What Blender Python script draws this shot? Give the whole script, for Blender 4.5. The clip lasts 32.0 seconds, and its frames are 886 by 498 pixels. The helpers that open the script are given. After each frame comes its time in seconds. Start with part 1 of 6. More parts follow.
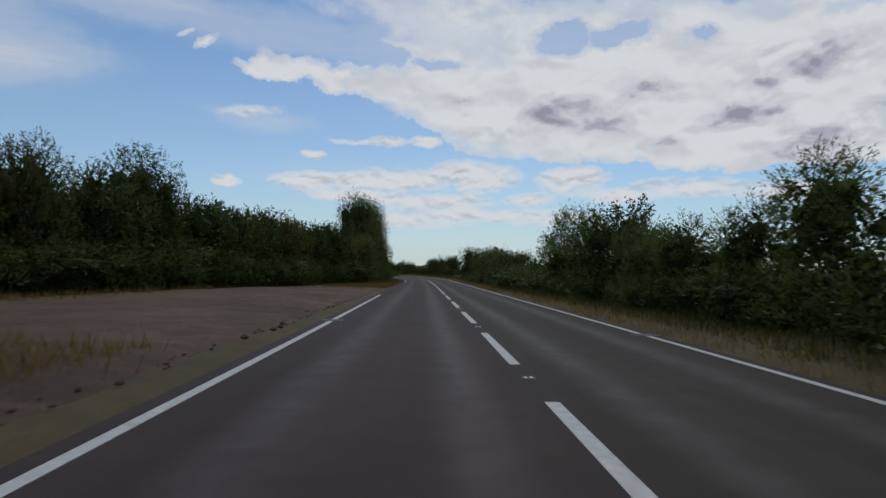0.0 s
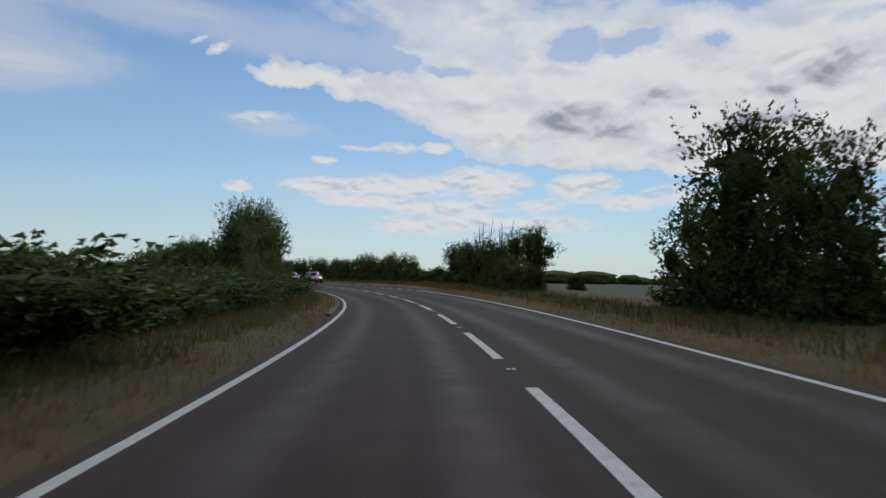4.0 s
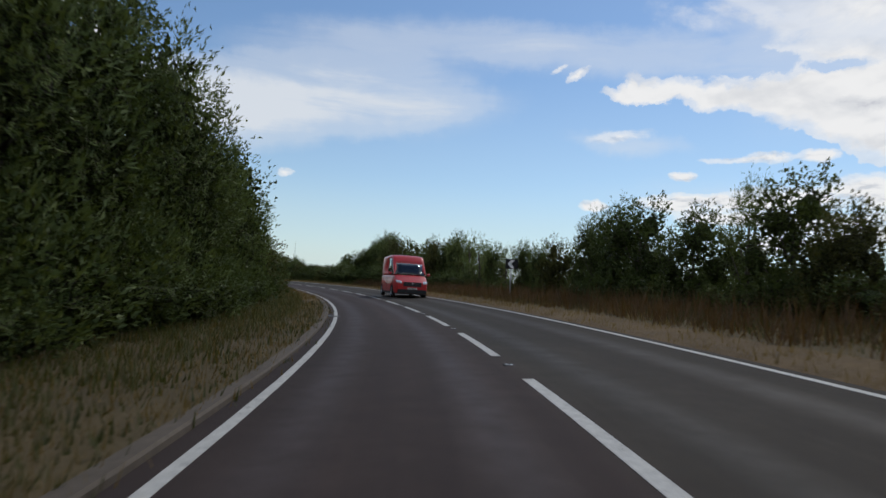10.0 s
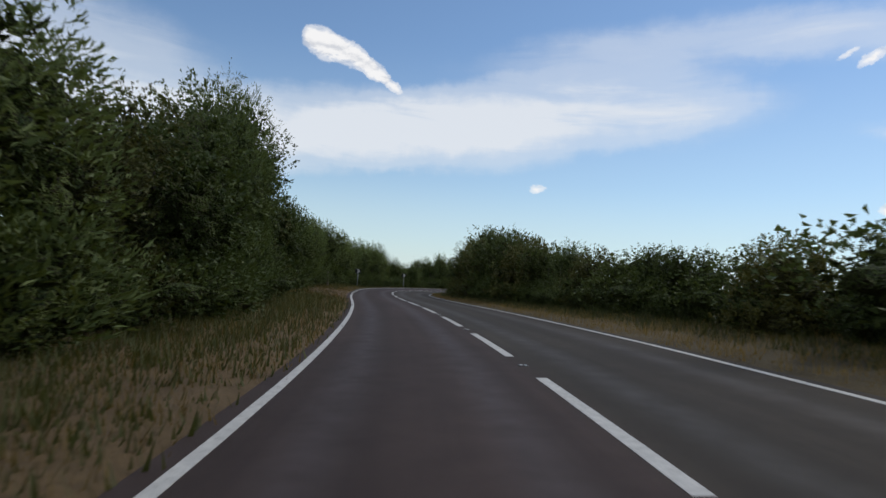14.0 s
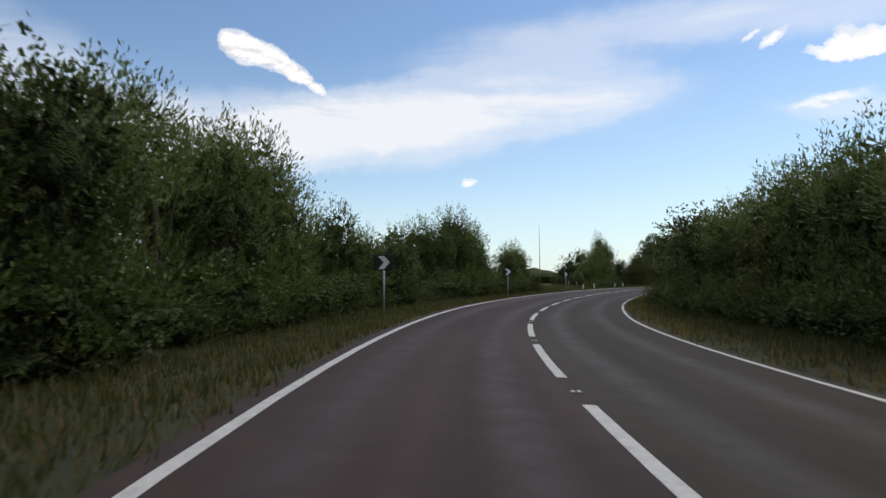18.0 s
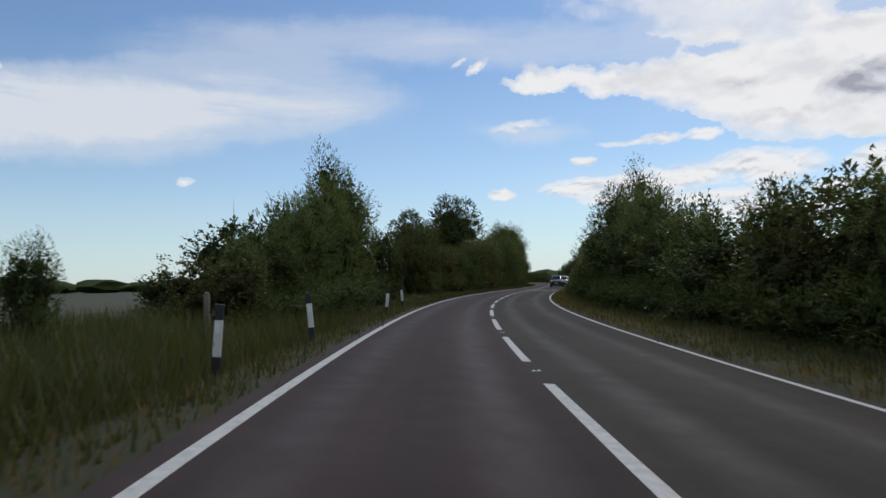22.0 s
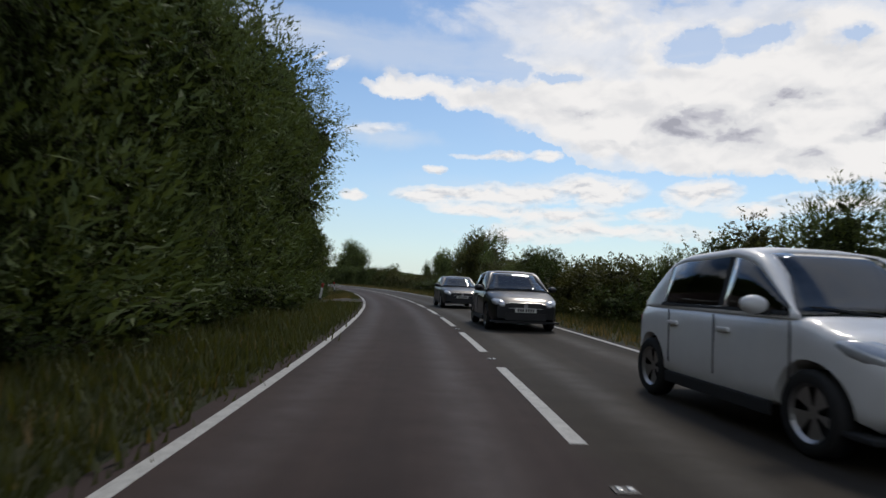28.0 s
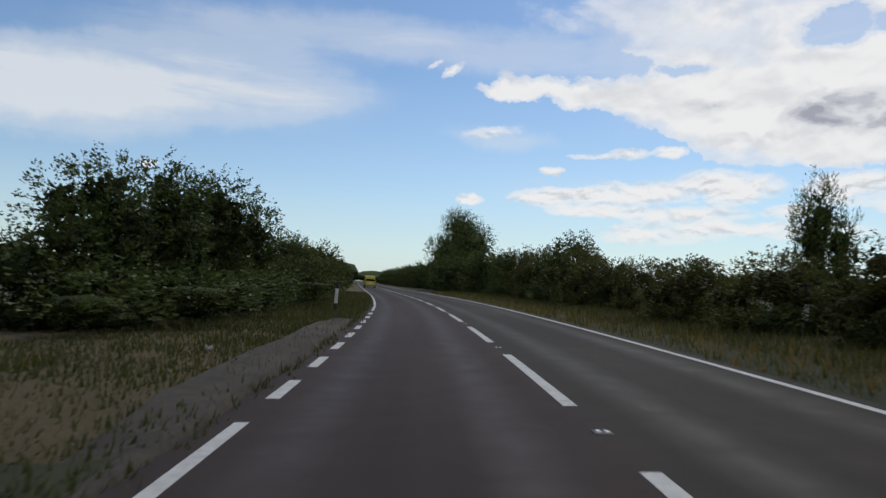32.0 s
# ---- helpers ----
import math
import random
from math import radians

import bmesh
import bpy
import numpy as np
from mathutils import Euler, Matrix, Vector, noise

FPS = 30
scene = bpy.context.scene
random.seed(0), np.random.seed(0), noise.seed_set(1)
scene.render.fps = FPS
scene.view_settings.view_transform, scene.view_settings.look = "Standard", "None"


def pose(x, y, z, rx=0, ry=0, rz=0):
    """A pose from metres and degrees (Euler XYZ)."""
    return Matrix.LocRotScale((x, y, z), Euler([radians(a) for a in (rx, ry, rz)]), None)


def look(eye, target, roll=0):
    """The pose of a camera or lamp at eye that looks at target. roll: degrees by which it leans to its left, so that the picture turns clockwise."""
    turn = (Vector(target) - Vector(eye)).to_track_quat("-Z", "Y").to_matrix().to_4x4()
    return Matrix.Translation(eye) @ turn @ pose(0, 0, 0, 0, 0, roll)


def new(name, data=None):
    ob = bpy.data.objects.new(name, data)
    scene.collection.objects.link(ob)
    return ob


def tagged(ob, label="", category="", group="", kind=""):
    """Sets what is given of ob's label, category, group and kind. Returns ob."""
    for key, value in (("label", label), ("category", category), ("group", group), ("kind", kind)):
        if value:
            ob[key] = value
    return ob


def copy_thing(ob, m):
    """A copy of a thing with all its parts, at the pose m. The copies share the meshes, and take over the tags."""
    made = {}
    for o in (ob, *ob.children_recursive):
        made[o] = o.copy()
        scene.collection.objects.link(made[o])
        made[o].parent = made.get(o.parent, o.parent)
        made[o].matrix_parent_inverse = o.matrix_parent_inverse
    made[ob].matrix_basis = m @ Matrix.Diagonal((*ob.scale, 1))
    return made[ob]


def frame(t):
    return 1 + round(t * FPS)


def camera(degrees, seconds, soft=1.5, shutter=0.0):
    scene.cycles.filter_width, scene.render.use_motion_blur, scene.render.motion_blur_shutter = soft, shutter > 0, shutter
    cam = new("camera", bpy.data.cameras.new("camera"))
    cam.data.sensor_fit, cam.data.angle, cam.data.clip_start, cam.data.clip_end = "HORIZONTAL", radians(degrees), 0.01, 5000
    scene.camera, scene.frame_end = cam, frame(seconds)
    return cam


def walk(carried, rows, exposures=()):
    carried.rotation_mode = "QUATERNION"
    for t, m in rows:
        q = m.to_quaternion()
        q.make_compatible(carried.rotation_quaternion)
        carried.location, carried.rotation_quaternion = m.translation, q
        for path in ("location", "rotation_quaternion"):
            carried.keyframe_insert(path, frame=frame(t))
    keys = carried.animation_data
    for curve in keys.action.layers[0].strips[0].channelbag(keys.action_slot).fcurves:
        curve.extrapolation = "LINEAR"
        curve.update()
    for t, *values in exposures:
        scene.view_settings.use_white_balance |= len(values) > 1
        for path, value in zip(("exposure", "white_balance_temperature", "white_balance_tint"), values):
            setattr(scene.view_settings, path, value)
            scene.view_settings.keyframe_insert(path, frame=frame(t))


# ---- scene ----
# The path of the camera: seconds, place, turn
ROWS = [
    (0.0, -0.00, 0.00, 1.08, 92.20, -0.83, -0.05),
    (0.5, -0.29, 10.13, 1.08, 92.44, -1.46, 0.13),
    (1.0, -0.62, 20.24, 1.08, 92.63, -1.57, 0.38),
    (1.5, -0.98, 30.33, 1.08, 93.16, -0.78, 0.48),
    (2.0, -1.33, 40.39, 1.08, 93.25, -0.45, 0.34),
    (2.5, -1.66, 50.43, 1.08, 93.03, -0.81, 0.29),
    (3.0, -2.00, 60.44, 1.08, 92.96, -0.94, 0.40),
    (3.5, -2.34, 70.43, 1.08, 92.80, -1.03, 0.31),
    (4.0, -2.70, 80.40, 1.08, 92.76, -1.19, 0.82),
    (4.5, -3.26, 90.33, 1.08, 93.08, -1.59, 2.65),
    (5.0, -4.26, 100.21, 1.08, 93.49, -2.17, 5.62),
    (5.5, -5.81, 109.98, 1.08, 92.85, -2.68, 9.18),
    (6.0, -7.97, 119.56, 1.08, 93.08, -3.29, 12.73),
    (6.5, -10.64, 128.93, 1.08, 92.72, -4.20, 15.49),
    (7.0, -13.72, 138.08, 1.08, 92.82, -4.56, 18.24),
    (7.5, -17.21, 147.00, 1.08, 92.83, -4.05, 20.95),
    (8.0, -21.08, 155.67, 1.08, 93.07, -3.10, 23.68),
    (8.5, -25.26, 164.10, 1.08, 93.26, -2.66, 25.56),
    (9.0, -29.64, 172.33, 1.08, 93.15, -2.83, 27.16),
    (9.5, -34.26, 180.34, 1.08, 93.30, -2.93, 29.50),
    (10.0, -39.20, 188.10, 1.08, 93.17, -3.50, 32.07),
    (10.5, -44.51, 195.56, 1.08, 93.23, -2.61, 35.37),
    (11.0, -50.23, 202.66, 1.08, 93.10, -3.93, 39.00),
    (11.5, -56.36, 209.34, 1.08, 93.31, -4.57, 42.47),
    (12.0, -62.84, 215.62, 1.08, 93.28, -4.57, 45.55),
    (12.5, -69.58, 221.57, 1.08, 93.05, -4.45, 47.93),
    (13.0, -76.49, 227.23, 1.08, 93.20, -3.45, 49.90),
    (13.5, -83.57, 232.62, 1.08, 93.12, -4.16, 52.06),
    (14.0, -90.83, 237.68, 1.08, 93.06, -4.02, 54.65),
    (14.5, -98.19, 242.35, 1.08, 93.03, -4.67, 57.01),
    (15.0, -105.59, 246.65, 1.08, 93.15, -4.75, 59.02),
    (15.5, -112.99, 250.64, 1.08, 93.13, -3.84, 60.68),
    (16.0, -120.34, 254.41, 1.08, 93.11, -2.74, 61.27),
    (16.5, -127.53, 258.16, 1.08, 93.25, -2.54, 59.93),
    (17.0, -134.43, 262.11, 1.08, 93.20, -1.87, 57.04),
    (17.5, -141.01, 266.42, 1.08, 93.06, -0.75, 53.24),
    (18.0, -147.30, 271.19, 1.08, 92.99, 0.54, 49.16),
    (18.5, -153.23, 276.45, 1.08, 92.95, 1.65, 44.74),
    (19.0, -158.74, 282.20, 1.08, 93.11, 2.01, 39.96),
    (19.5, -163.81, 288.38, 1.08, 93.13, 2.19, 35.97),
    (20.0, -168.48, 294.92, 1.08, 93.07, 1.16, 32.22),
    (20.5, -172.77, 301.75, 1.08, 93.00, 0.73, 29.39),
    (21.0, -176.86, 308.75, 1.08, 93.21, 1.33, 28.30),
    (21.5, -180.79, 315.88, 1.08, 93.14, 0.98, 26.40),
    (22.0, -184.51, 323.18, 1.08, 92.99, 1.50, 24.62),
    (22.5, -188.01, 330.62, 1.08, 93.17, 2.20, 22.83),
    (23.0, -191.28, 338.22, 1.08, 93.01, 1.74, 20.86),
    (23.5, -194.30, 345.96, 1.08, 93.12, 2.13, 18.90),
    (24.0, -197.05, 353.85, 1.08, 92.68, 1.42, 16.57),
    (24.5, -199.50, 361.87, 1.08, 92.59, 0.84, 14.44),
    (25.0, -201.63, 369.97, 1.08, 92.85, 0.60, 12.08),
    (25.5, -203.46, 378.10, 1.08, 93.21, -0.35, 10.30),
    (26.0, -205.10, 386.24, 1.08, 93.36, -0.80, 9.46),
    (26.5, -206.67, 394.35, 1.08, 93.05, -1.08, 9.39),
    (27.0, -208.27, 402.43, 1.08, 92.73, -1.33, 9.75),
    (27.5, -209.92, 410.47, 1.08, 92.78, -1.62, 10.20),
    (28.0, -211.62, 418.45, 1.08, 93.18, -2.39, 10.57),
    (28.5, -213.40, 426.39, 1.08, 92.73, -1.21, 11.65),
    (29.0, -215.37, 434.25, 1.08, 92.92, -1.20, 13.20),
    (29.5, -217.53, 442.03, 1.08, 92.62, -1.22, 14.78),
    (30.0, -219.92, 449.71, 1.08, 92.47, -1.19, 16.56),
    (30.5, -222.53, 457.29, 1.08, 92.89, -1.32, 18.08),
    (31.0, -225.28, 464.78, 1.08, 93.20, -0.96, 19.05),
    (31.5, -228.16, 472.20, 1.08, 92.84, -1.72, 20.14),
    (32.0, -231.18, 479.55, 1.08, 93.10, -2.03, 21.24),
]
cam = camera(70.0, 32.0, soft=1.5, shutter=0.1)
walk(cam, [(t, pose(x, y, z, a, b, c)) for t, x, y, z, a, b, c in ROWS], exposures=[(0.0, -0.40, 6250, 10), (3.0, -0.38, 6250, 10), (5.0, -0.28, 6400, 10), (7.0, -0.30, 6400, 10), (8.0, -0.15, 6450, 10), (12.0, 0.0, 6500, 10), (15.0, 0.15, 6600, 11), (18.0, 0.32, 6800, 12), (20.0, 0.22, 6700, 12), (22.0, -0.04, 6450, 11), (24.0, 0.08, 6580, 11), (28.0, 0.0, 6650, 11), (29.0, -0.22, 6550, 11), (30.0, -0.15, 6550, 11), (31.0, 0.0, 6600, 11), (32.0, -0.05, 6500, 10)])

# ------------------------------------------------------------------ sky and sun
SUN_AZ, SUN_EL = -8.0, 50.0          # degrees, left positive from +y


def link(tree, a, b):
    tree.links.new(a, b)


def node(tree, kind, **inputs):
    n = tree.nodes.new(kind)
    for key, value in inputs.items():
        n.inputs[key.replace("_", " ")].default_value = value
    return n


def math_node(tree, op, a, b=None, clamp=False):
    n = tree.nodes.new("ShaderNodeMath")
    n.operation, n.use_clamp = op, clamp
    for i, v in enumerate((a, b)):
        if v is None:
            continue
        if isinstance(v, (int, float)):
            n.inputs[i].default_value = v
        else:
            link(tree, v, n.inputs[i])
    return n.outputs[0]


def ramp(tree, fac, stops, smooth=False):
    n = tree.nodes.new("ShaderNodeValToRGB")
    n.color_ramp.interpolation = "EASE" if smooth else "LINEAR"
    els = n.color_ramp.elements
    while len(els) < len(stops):
        els.new(0.5)
    for e, (p, c) in zip(els, stops):
        e.position = p
        e.color = (c, c, c, 1) if isinstance(c, (int, float)) else (*c, 1)
    link(tree, fac, n.inputs[0])
    return n.outputs[0]


def mix_colour(tree, fac, a, b, kind="MIX"):
    n = tree.nodes.new("ShaderNodeMix")
    n.data_type, n.blend_type = "RGBA", kind
    for i, v in ((0, fac), (6, a), (7, b)):
        if isinstance(v, (int, float)):
            n.inputs[i].default_value = v
        elif isinstance(v, tuple):
            n.inputs[i].default_value = (*v, 1)
        else:
            link(tree, v, n.inputs[i])
    return n.outputs[2]


def fbm(tree, vec, scale, detail=6.0, rough=0.55, distort=0.0):
    n = tree.nodes.new("ShaderNodeTexNoise")
    n.inputs["Scale"].default_value, n.inputs["Detail"].default_value = scale, detail
    n.inputs["Roughness"].default_value, n.inputs["Distortion"].default_value = rough, distort
    link(tree, vec, n.inputs["Vector"])
    return n


world = bpy.data.worlds.new("sky")
scene.world = world
world.use_nodes = True
wt = world.node_tree
wt.nodes.clear()
sky = wt.nodes.new("ShaderNodeTexSky")
sky.sky_type, sky.sun_disc = "NISHITA", False
sky.sun_elevation, sky.sun_rotation = radians(SUN_EL), radians(-SUN_AZ)
sky.air_density, sky.dust_density, sky.ozone_density = 1.0, 0.2, 2.0
coord = wt.nodes.new("ShaderNodeTexCoord").outputs["Generated"]
sep = wt.nodes.new("ShaderNodeSeparateXYZ")
link(wt, coord, sep.inputs[0])
az = math_node(wt, "MULTIPLY", math_node(wt, "ARCTAN2", math_node(wt, "MULTIPLY", sep.outputs[0], -1.0), sep.outputs[1]), 57.29578)
el = math_node(wt, "MULTIPLY", math_node(wt, "ARCSINE", sep.outputs[2]), 57.29578)
flat = wt.nodes.new("ShaderNodeCombineXYZ")
link(wt, az, flat.inputs[0])
link(wt, el, flat.inputs[1])
def ragged_place(scale, detail, across, up):
    """The place on the sky (azimuth, elevation), shifted by turbulence for ragged cloud edges."""
    turb = fbm(wt, coord, scale, detail, 0.62)
    shift = wt.nodes.new("ShaderNodeVectorMath")
    shift.operation = "MULTIPLY_ADD"
    link(wt, turb.outputs["Color"], shift.inputs[0])
    shift.inputs[1].default_value = (across, up, 0.0)
    shift.inputs[2].default_value = (-across / 2, -up / 2, 0.0)
    total = wt.nodes.new("ShaderNodeVectorMath")
    total.operation = "ADD"
    link(wt, flat.outputs[0], total.inputs[0])
    link(wt, shift.outputs[0], total.inputs[1])
    return total.outputs[0]


RAGGED = ragged_place(17.0, 10.0, 5.0, 3.4)
CRISP = ragged_place(46.0, 8.0, 1.6, 0.8)
SMOOTH = ragged_place(8.0, 8.0, 8.0, 3.4)


def billow(across, up, shift=(0.0, 0.0), detail=9.0, rough=0.6):
    """Heaped cloud relief on the sky, in lumps per degree across and up, sampled with a shift in degrees."""
    m = wt.nodes.new("ShaderNodeMapping")
    m.inputs["Scale"].default_value = (across, up, 1)
    m.inputs["Location"].default_value = (shift[0] * across, shift[1] * up, 0)
    link(wt, flat.outputs[0], m.inputs["Vector"])
    return fbm(wt, m.outputs[0], 1.0, detail, rough, 0.35).outputs["Fac"]


def cloud_bank(place, blobs):
    """Sum of soft ellipses on the sky: azimuth, elevation, half width, half height (degrees), lean, weight."""
    total = None
    for a, e, w, h, lean, weight in blobs:
        m = wt.nodes.new("ShaderNodeMapping")
        m.vector_type = "TEXTURE"
        m.inputs["Location"].default_value = (a, e, 0)
        m.inputs["Rotation"].default_value = (0, 0, radians(lean))
        m.inputs["Scale"].default_value = (w, h, 1)
        link(wt, place, m.inputs["Vector"])
        g = wt.nodes.new("ShaderNodeTexGradient")
        g.gradient_type = "SPHERICAL"
        link(wt, m.outputs[0], g.inputs[0])
        v = math_node(wt, "MULTIPLY", g.outputs["Fac"], weight)
        total = v if total is None else math_node(wt, "ADD", total, v)
    return total


# the great cumulus field to the south-west, its holes, and the rows of small flat-based heaps below it
CUMULUS = cloud_bank(RAGGED, [
    (-22, 14.8, 28, 8.0, 0, 1.9), (-1, 16.0, 12, 4.0, 13, 1.6), (10, 17.0, 8, 1.5, 11, 1.4), (15.5, 17.3, 4.2, 0.9, 6, 1.3), (-4, 22.5, 22, 4.2, 6, 0.7),
    (-44, 17, 22, 11, 0, 1.8), (-14, 11.4, 9, 2.0, 0, 1.1), (-26, 10.4, 12, 2.2, 0, 1.1)])
HOLES = cloud_bank(RAGGED, [(-10.6, 20.3, 4.0, 1.7, 0, 1.7), (-16.2, 20.3, 3.4, 1.3, -10, 1.7), (-22.5, 19.6, 2.2, 0.9, 0, 1.3), (0.7, 18.4, 3.0, 0.8, 0, 1.3), (-34, 20.0, 4.0, 1.0, 0, 1.2), (7, 19.4, 6.5, 1.3, 10, 1.3)])
HEAPS = cloud_bank(CRISP, [
    (11.5, 8, 4.97, 1.09, 0, 1.5), (5, 8.3, 5.18, 1.38, 0, 1.5), (-2.5, 8.7, 5.62, 1.81, 0, 1.6), (-11.6, 8.4, 4, 1.67, 0, 1.6), (8, 6.8, 5.62, 0.72, 0, 1.2), (0.5, 6.5, 7.02, 0.94, 0, 1.3),
    (-7.8, 6.7, 2.81, 0.8, 0, 1.2), (-15.6, 6.9, 3.67, 0.87, 0, 1.3), (3, 4.9, 8.64, 1.3, 0, 0.9), (-9, 5.1, 5.4, 1.16, 0, 0.9), (-3, 5.4, 4.86, 0.72, 0, 0.9),
    (19.2, 7.7, 1.62, 0.65, 0, 1.4), (11.7, 10.3, 1.4, 0.51, 0, 1.2), (5.2, 11.7, 2.38, 0.65, 0, 1.4), (1.5, 11.8, 1.94, 0.65, 0, 1.3), (8.5, 11.6, 2.59, 0.43, 0, 0.8), (20.9, 18.9, 1.5, 0.45, -28, 0.9), (22.6, 19.3, 1.2, 0.35, -28, 0.7),
    (67.0, 19.9, 2.4, 1.5, 20, 1.7), (64.8, 19.4, 2.6, 1.3, 20, 1.6), (62.6, 18.4, 2.2, 0.95, 28, 1.4), (60.8, 17.3, 1.7, 0.55, 28, 1.2), (46.8, 9, 1.08, 0.51, 0, 1.1), (-21, 7.6, 6.48, 1.16, 0, 1.1), (-29, 7, 6.48, 1.01, 0, 1.1), (17, 13.7, 4.32, 0.87, -6, 0.6)])
# the long veil of high cloud to the south-east
VEIL = cloud_bank(SMOOTH, [
    (50, 14.6, 22, 4.6, -7, 1.5), (70, 12.4, 25, 4.6, -8, 1.5), (34, 15.6, 10, 3.6, -4, 0.5), (38, 20.5, 20, 3.2, -5, 0.6), (90, 14, 20, 8, 0, 1.0), (20, 20.5, 14, 2.6, 6, 0.7),
    (17, 13.2, 7, 1.4, 6, 0.55), (4, 9.0, 22, 2.2, 0, 0.35), (2, 20.5, 16, 4.0, 6, 0.6), (-18, 18, 32, 9, 0, 0.75),
    # unseen cloud added behind and overhead, to brighten surfaces that face the camera
    (150, 30, 70, 34, 0, 1.5), (-150, 30, 70, 34, 0, 1.5), (-100, 30, 40, 26, 0, 1.2), (60, 48, 90, 16, 0, 0.9), (-60, 48, 90, 16, 0, 0.9)])
# shaded undersides of the cumulus
SHADE = cloud_bank(RAGGED, [(-9.6, 14.3, 4.2, 1.8, -8, 1.0), (-14.3, 13.4, 3.8, 1.5, 0, 0.9), (-18.0, 15.3, 3.4, 1.1, 0, 0.8), (-30.0, 16.6, 6.0, 2.2, -8, 1.2), (-25.5, 13.0, 5.0, 1.7, -10, 1.1),
    (-31, 10.8, 7.0, 1.9, 0, 1.2), (-4.5, 12.6, 3.0, 0.9, 0, 0.6), (-20, 10.9, 4.5, 1.0, 0, 0.7), (-38, 12.5, 6, 2.6, 0, 1.0), (-2, 15.4, 3.0, 0.7, 0, 0.5)])
streak_map = wt.nodes.new("ShaderNodeMapping")
streak_map.inputs["Scale"].default_value = (0.05, 0.30, 1)
streak_map.inputs["Rotation"].default_value = (0, 0, radians(7))
link(wt, flat.outputs[0], streak_map.inputs["Vector"])
streak = fbm(wt, streak_map.outputs[0], 1.8, 6.0, 0.6, 0.5)
heaped = billow(0.085, 0.15)
big, big_sun = billow(0.085, 0.15, detail=4.0, rough=0.5), billow(0.085, 0.15, (-0.8, 1.5), 4.0, 0.5)
mid, mid_sun = billow(0.26, 0.46, detail=4.0, rough=0.5), billow(0.26, 0.46, (-0.2, 0.5), 4.0, 0.5)
broken = math_node(wt, "MULTIPLY", math_node(wt, "SUBTRACT", heaped, 0.5), 2.6)
body = math_node(wt, "SUBTRACT", CUMULUS, HOLES)
# the flat underside of the field, rising towards its eastern tip
ragged_xyz = wt.nodes.new("ShaderNodeSeparateXYZ")
link(wt, RAGGED, ragged_xyz.inputs[0])
foot = math_node(wt, "MULTIPLY", ramp(wt, math_node(wt, "DIVIDE", math_node(wt, "ADD", ragged_xyz.outputs[0], 60.0), 90.0, True),
                                      [(0.0, 0.28), (0.44, 0.32), (0.64, 0.365), (0.68, 0.43), (0.73, 0.485), (0.79, 0.52), (0.87, 0.565), (0.95, 0.66)]), 30.0)
under = math_node(wt, "MULTIPLY", math_node(wt, "MAXIMUM", math_node(wt, "SUBTRACT", foot, ragged_xyz.outputs[1]), 0.0), 0.9)
body = math_node(wt, "SUBTRACT", body, under)
thick = math_node(wt, "ADD", body, math_node(wt, "MULTIPLY", broken, math_node(wt, "MULTIPLY", CUMULUS, 2.2, True)))
cumulus_mask = ramp(wt, thick, [(0.08, 0.0), (0.34, 0.60), (0.85, 0.98)], True)
fine, fine_sun = billow(0.30, 0.70, detail=6.0), billow(0.30, 0.70, (-0.15, 0.36), 6.0)
small = math_node(wt, "ADD", HEAPS, math_node(wt, "MULTIPLY", math_node(wt, "SUBTRACT", fine, 0.5), math_node(wt, "MULTIPLY", HEAPS, 3.4)))
heap_mask = ramp(wt, small, [(0.12, 0.0), (0.42, 0.55), (0.95, 0.96)], True)
veil_mask = ramp(wt, math_node(wt, "MULTIPLY", VEIL, math_node(wt, "ADD", math_node(wt, "MULTIPLY", streak.outputs["Fac"], 1.3), 0.15)), [(0.02, 0.0), (0.42, 0.42), (1.0, 0.90)], True)
haze_el = math_node(wt, "DIVIDE", el, 90.0, True)
haze_mask = ramp(wt, haze_el, [(0.0, 0.70), (0.045, 0.46), (0.11, 0.16), (0.24, 0.0)], True)
lit = math_node(wt, "ADD", math_node(wt, "MULTIPLY", math_node(wt, "SUBTRACT", big, big_sun), 2.4), math_node(wt, "MULTIPLY", math_node(wt, "SUBTRACT", mid, mid_sun), 1.7))
lit = math_node(wt, "MULTIPLY", lit, math_node(wt, "ADD", math_node(wt, "MULTIPLY", SHADE, 1.1), 0.35))
lump = math_node(wt, "SUBTRACT", math_node(wt, "ADD", lit, 0.78), math_node(wt, "MULTIPLY", SHADE, 0.42))
cloud_colour = ramp(wt, lump, [(0.08, (0.37, 0.38, 0.44)), (0.34, (0.52, 0.53, 0.59)), (0.58, (0.72, 0.735, 0.76)), (0.86, (0.88, 0.88, 0.88))], True)
blue = mix_colour(wt, 1.0, sky.outputs[0], (0.098, 0.108, 0.114), "MULTIPLY")
c = mix_colour(wt, haze_mask, blue, (0.56, 0.69, 0.75))
c = mix_colour(wt, veil_mask, c, (0.72, 0.76, 0.81))
c = mix_colour(wt, cumulus_mask, c, cloud_colour)
heap_lit = math_node(wt, "ADD", math_node(wt, "MULTIPLY", math_node(wt, "SUBTRACT", fine, fine_sun), 2.2), 0.62)
c = mix_colour(wt, heap_mask, c, ramp(wt, heap_lit, [(0.2, (0.62, 0.64, 0.68)), (0.7, (0.88, 0.88, 0.88))], True))
back = wt.nodes.new("ShaderNodeBackground")
link(wt, c, back.inputs["Color"])
back.inputs["Strength"].default_value = 1.0
wout = wt.nodes.new("ShaderNodeOutputWorld")
link(wt, back.outputs[0], wout.inputs["Surface"])

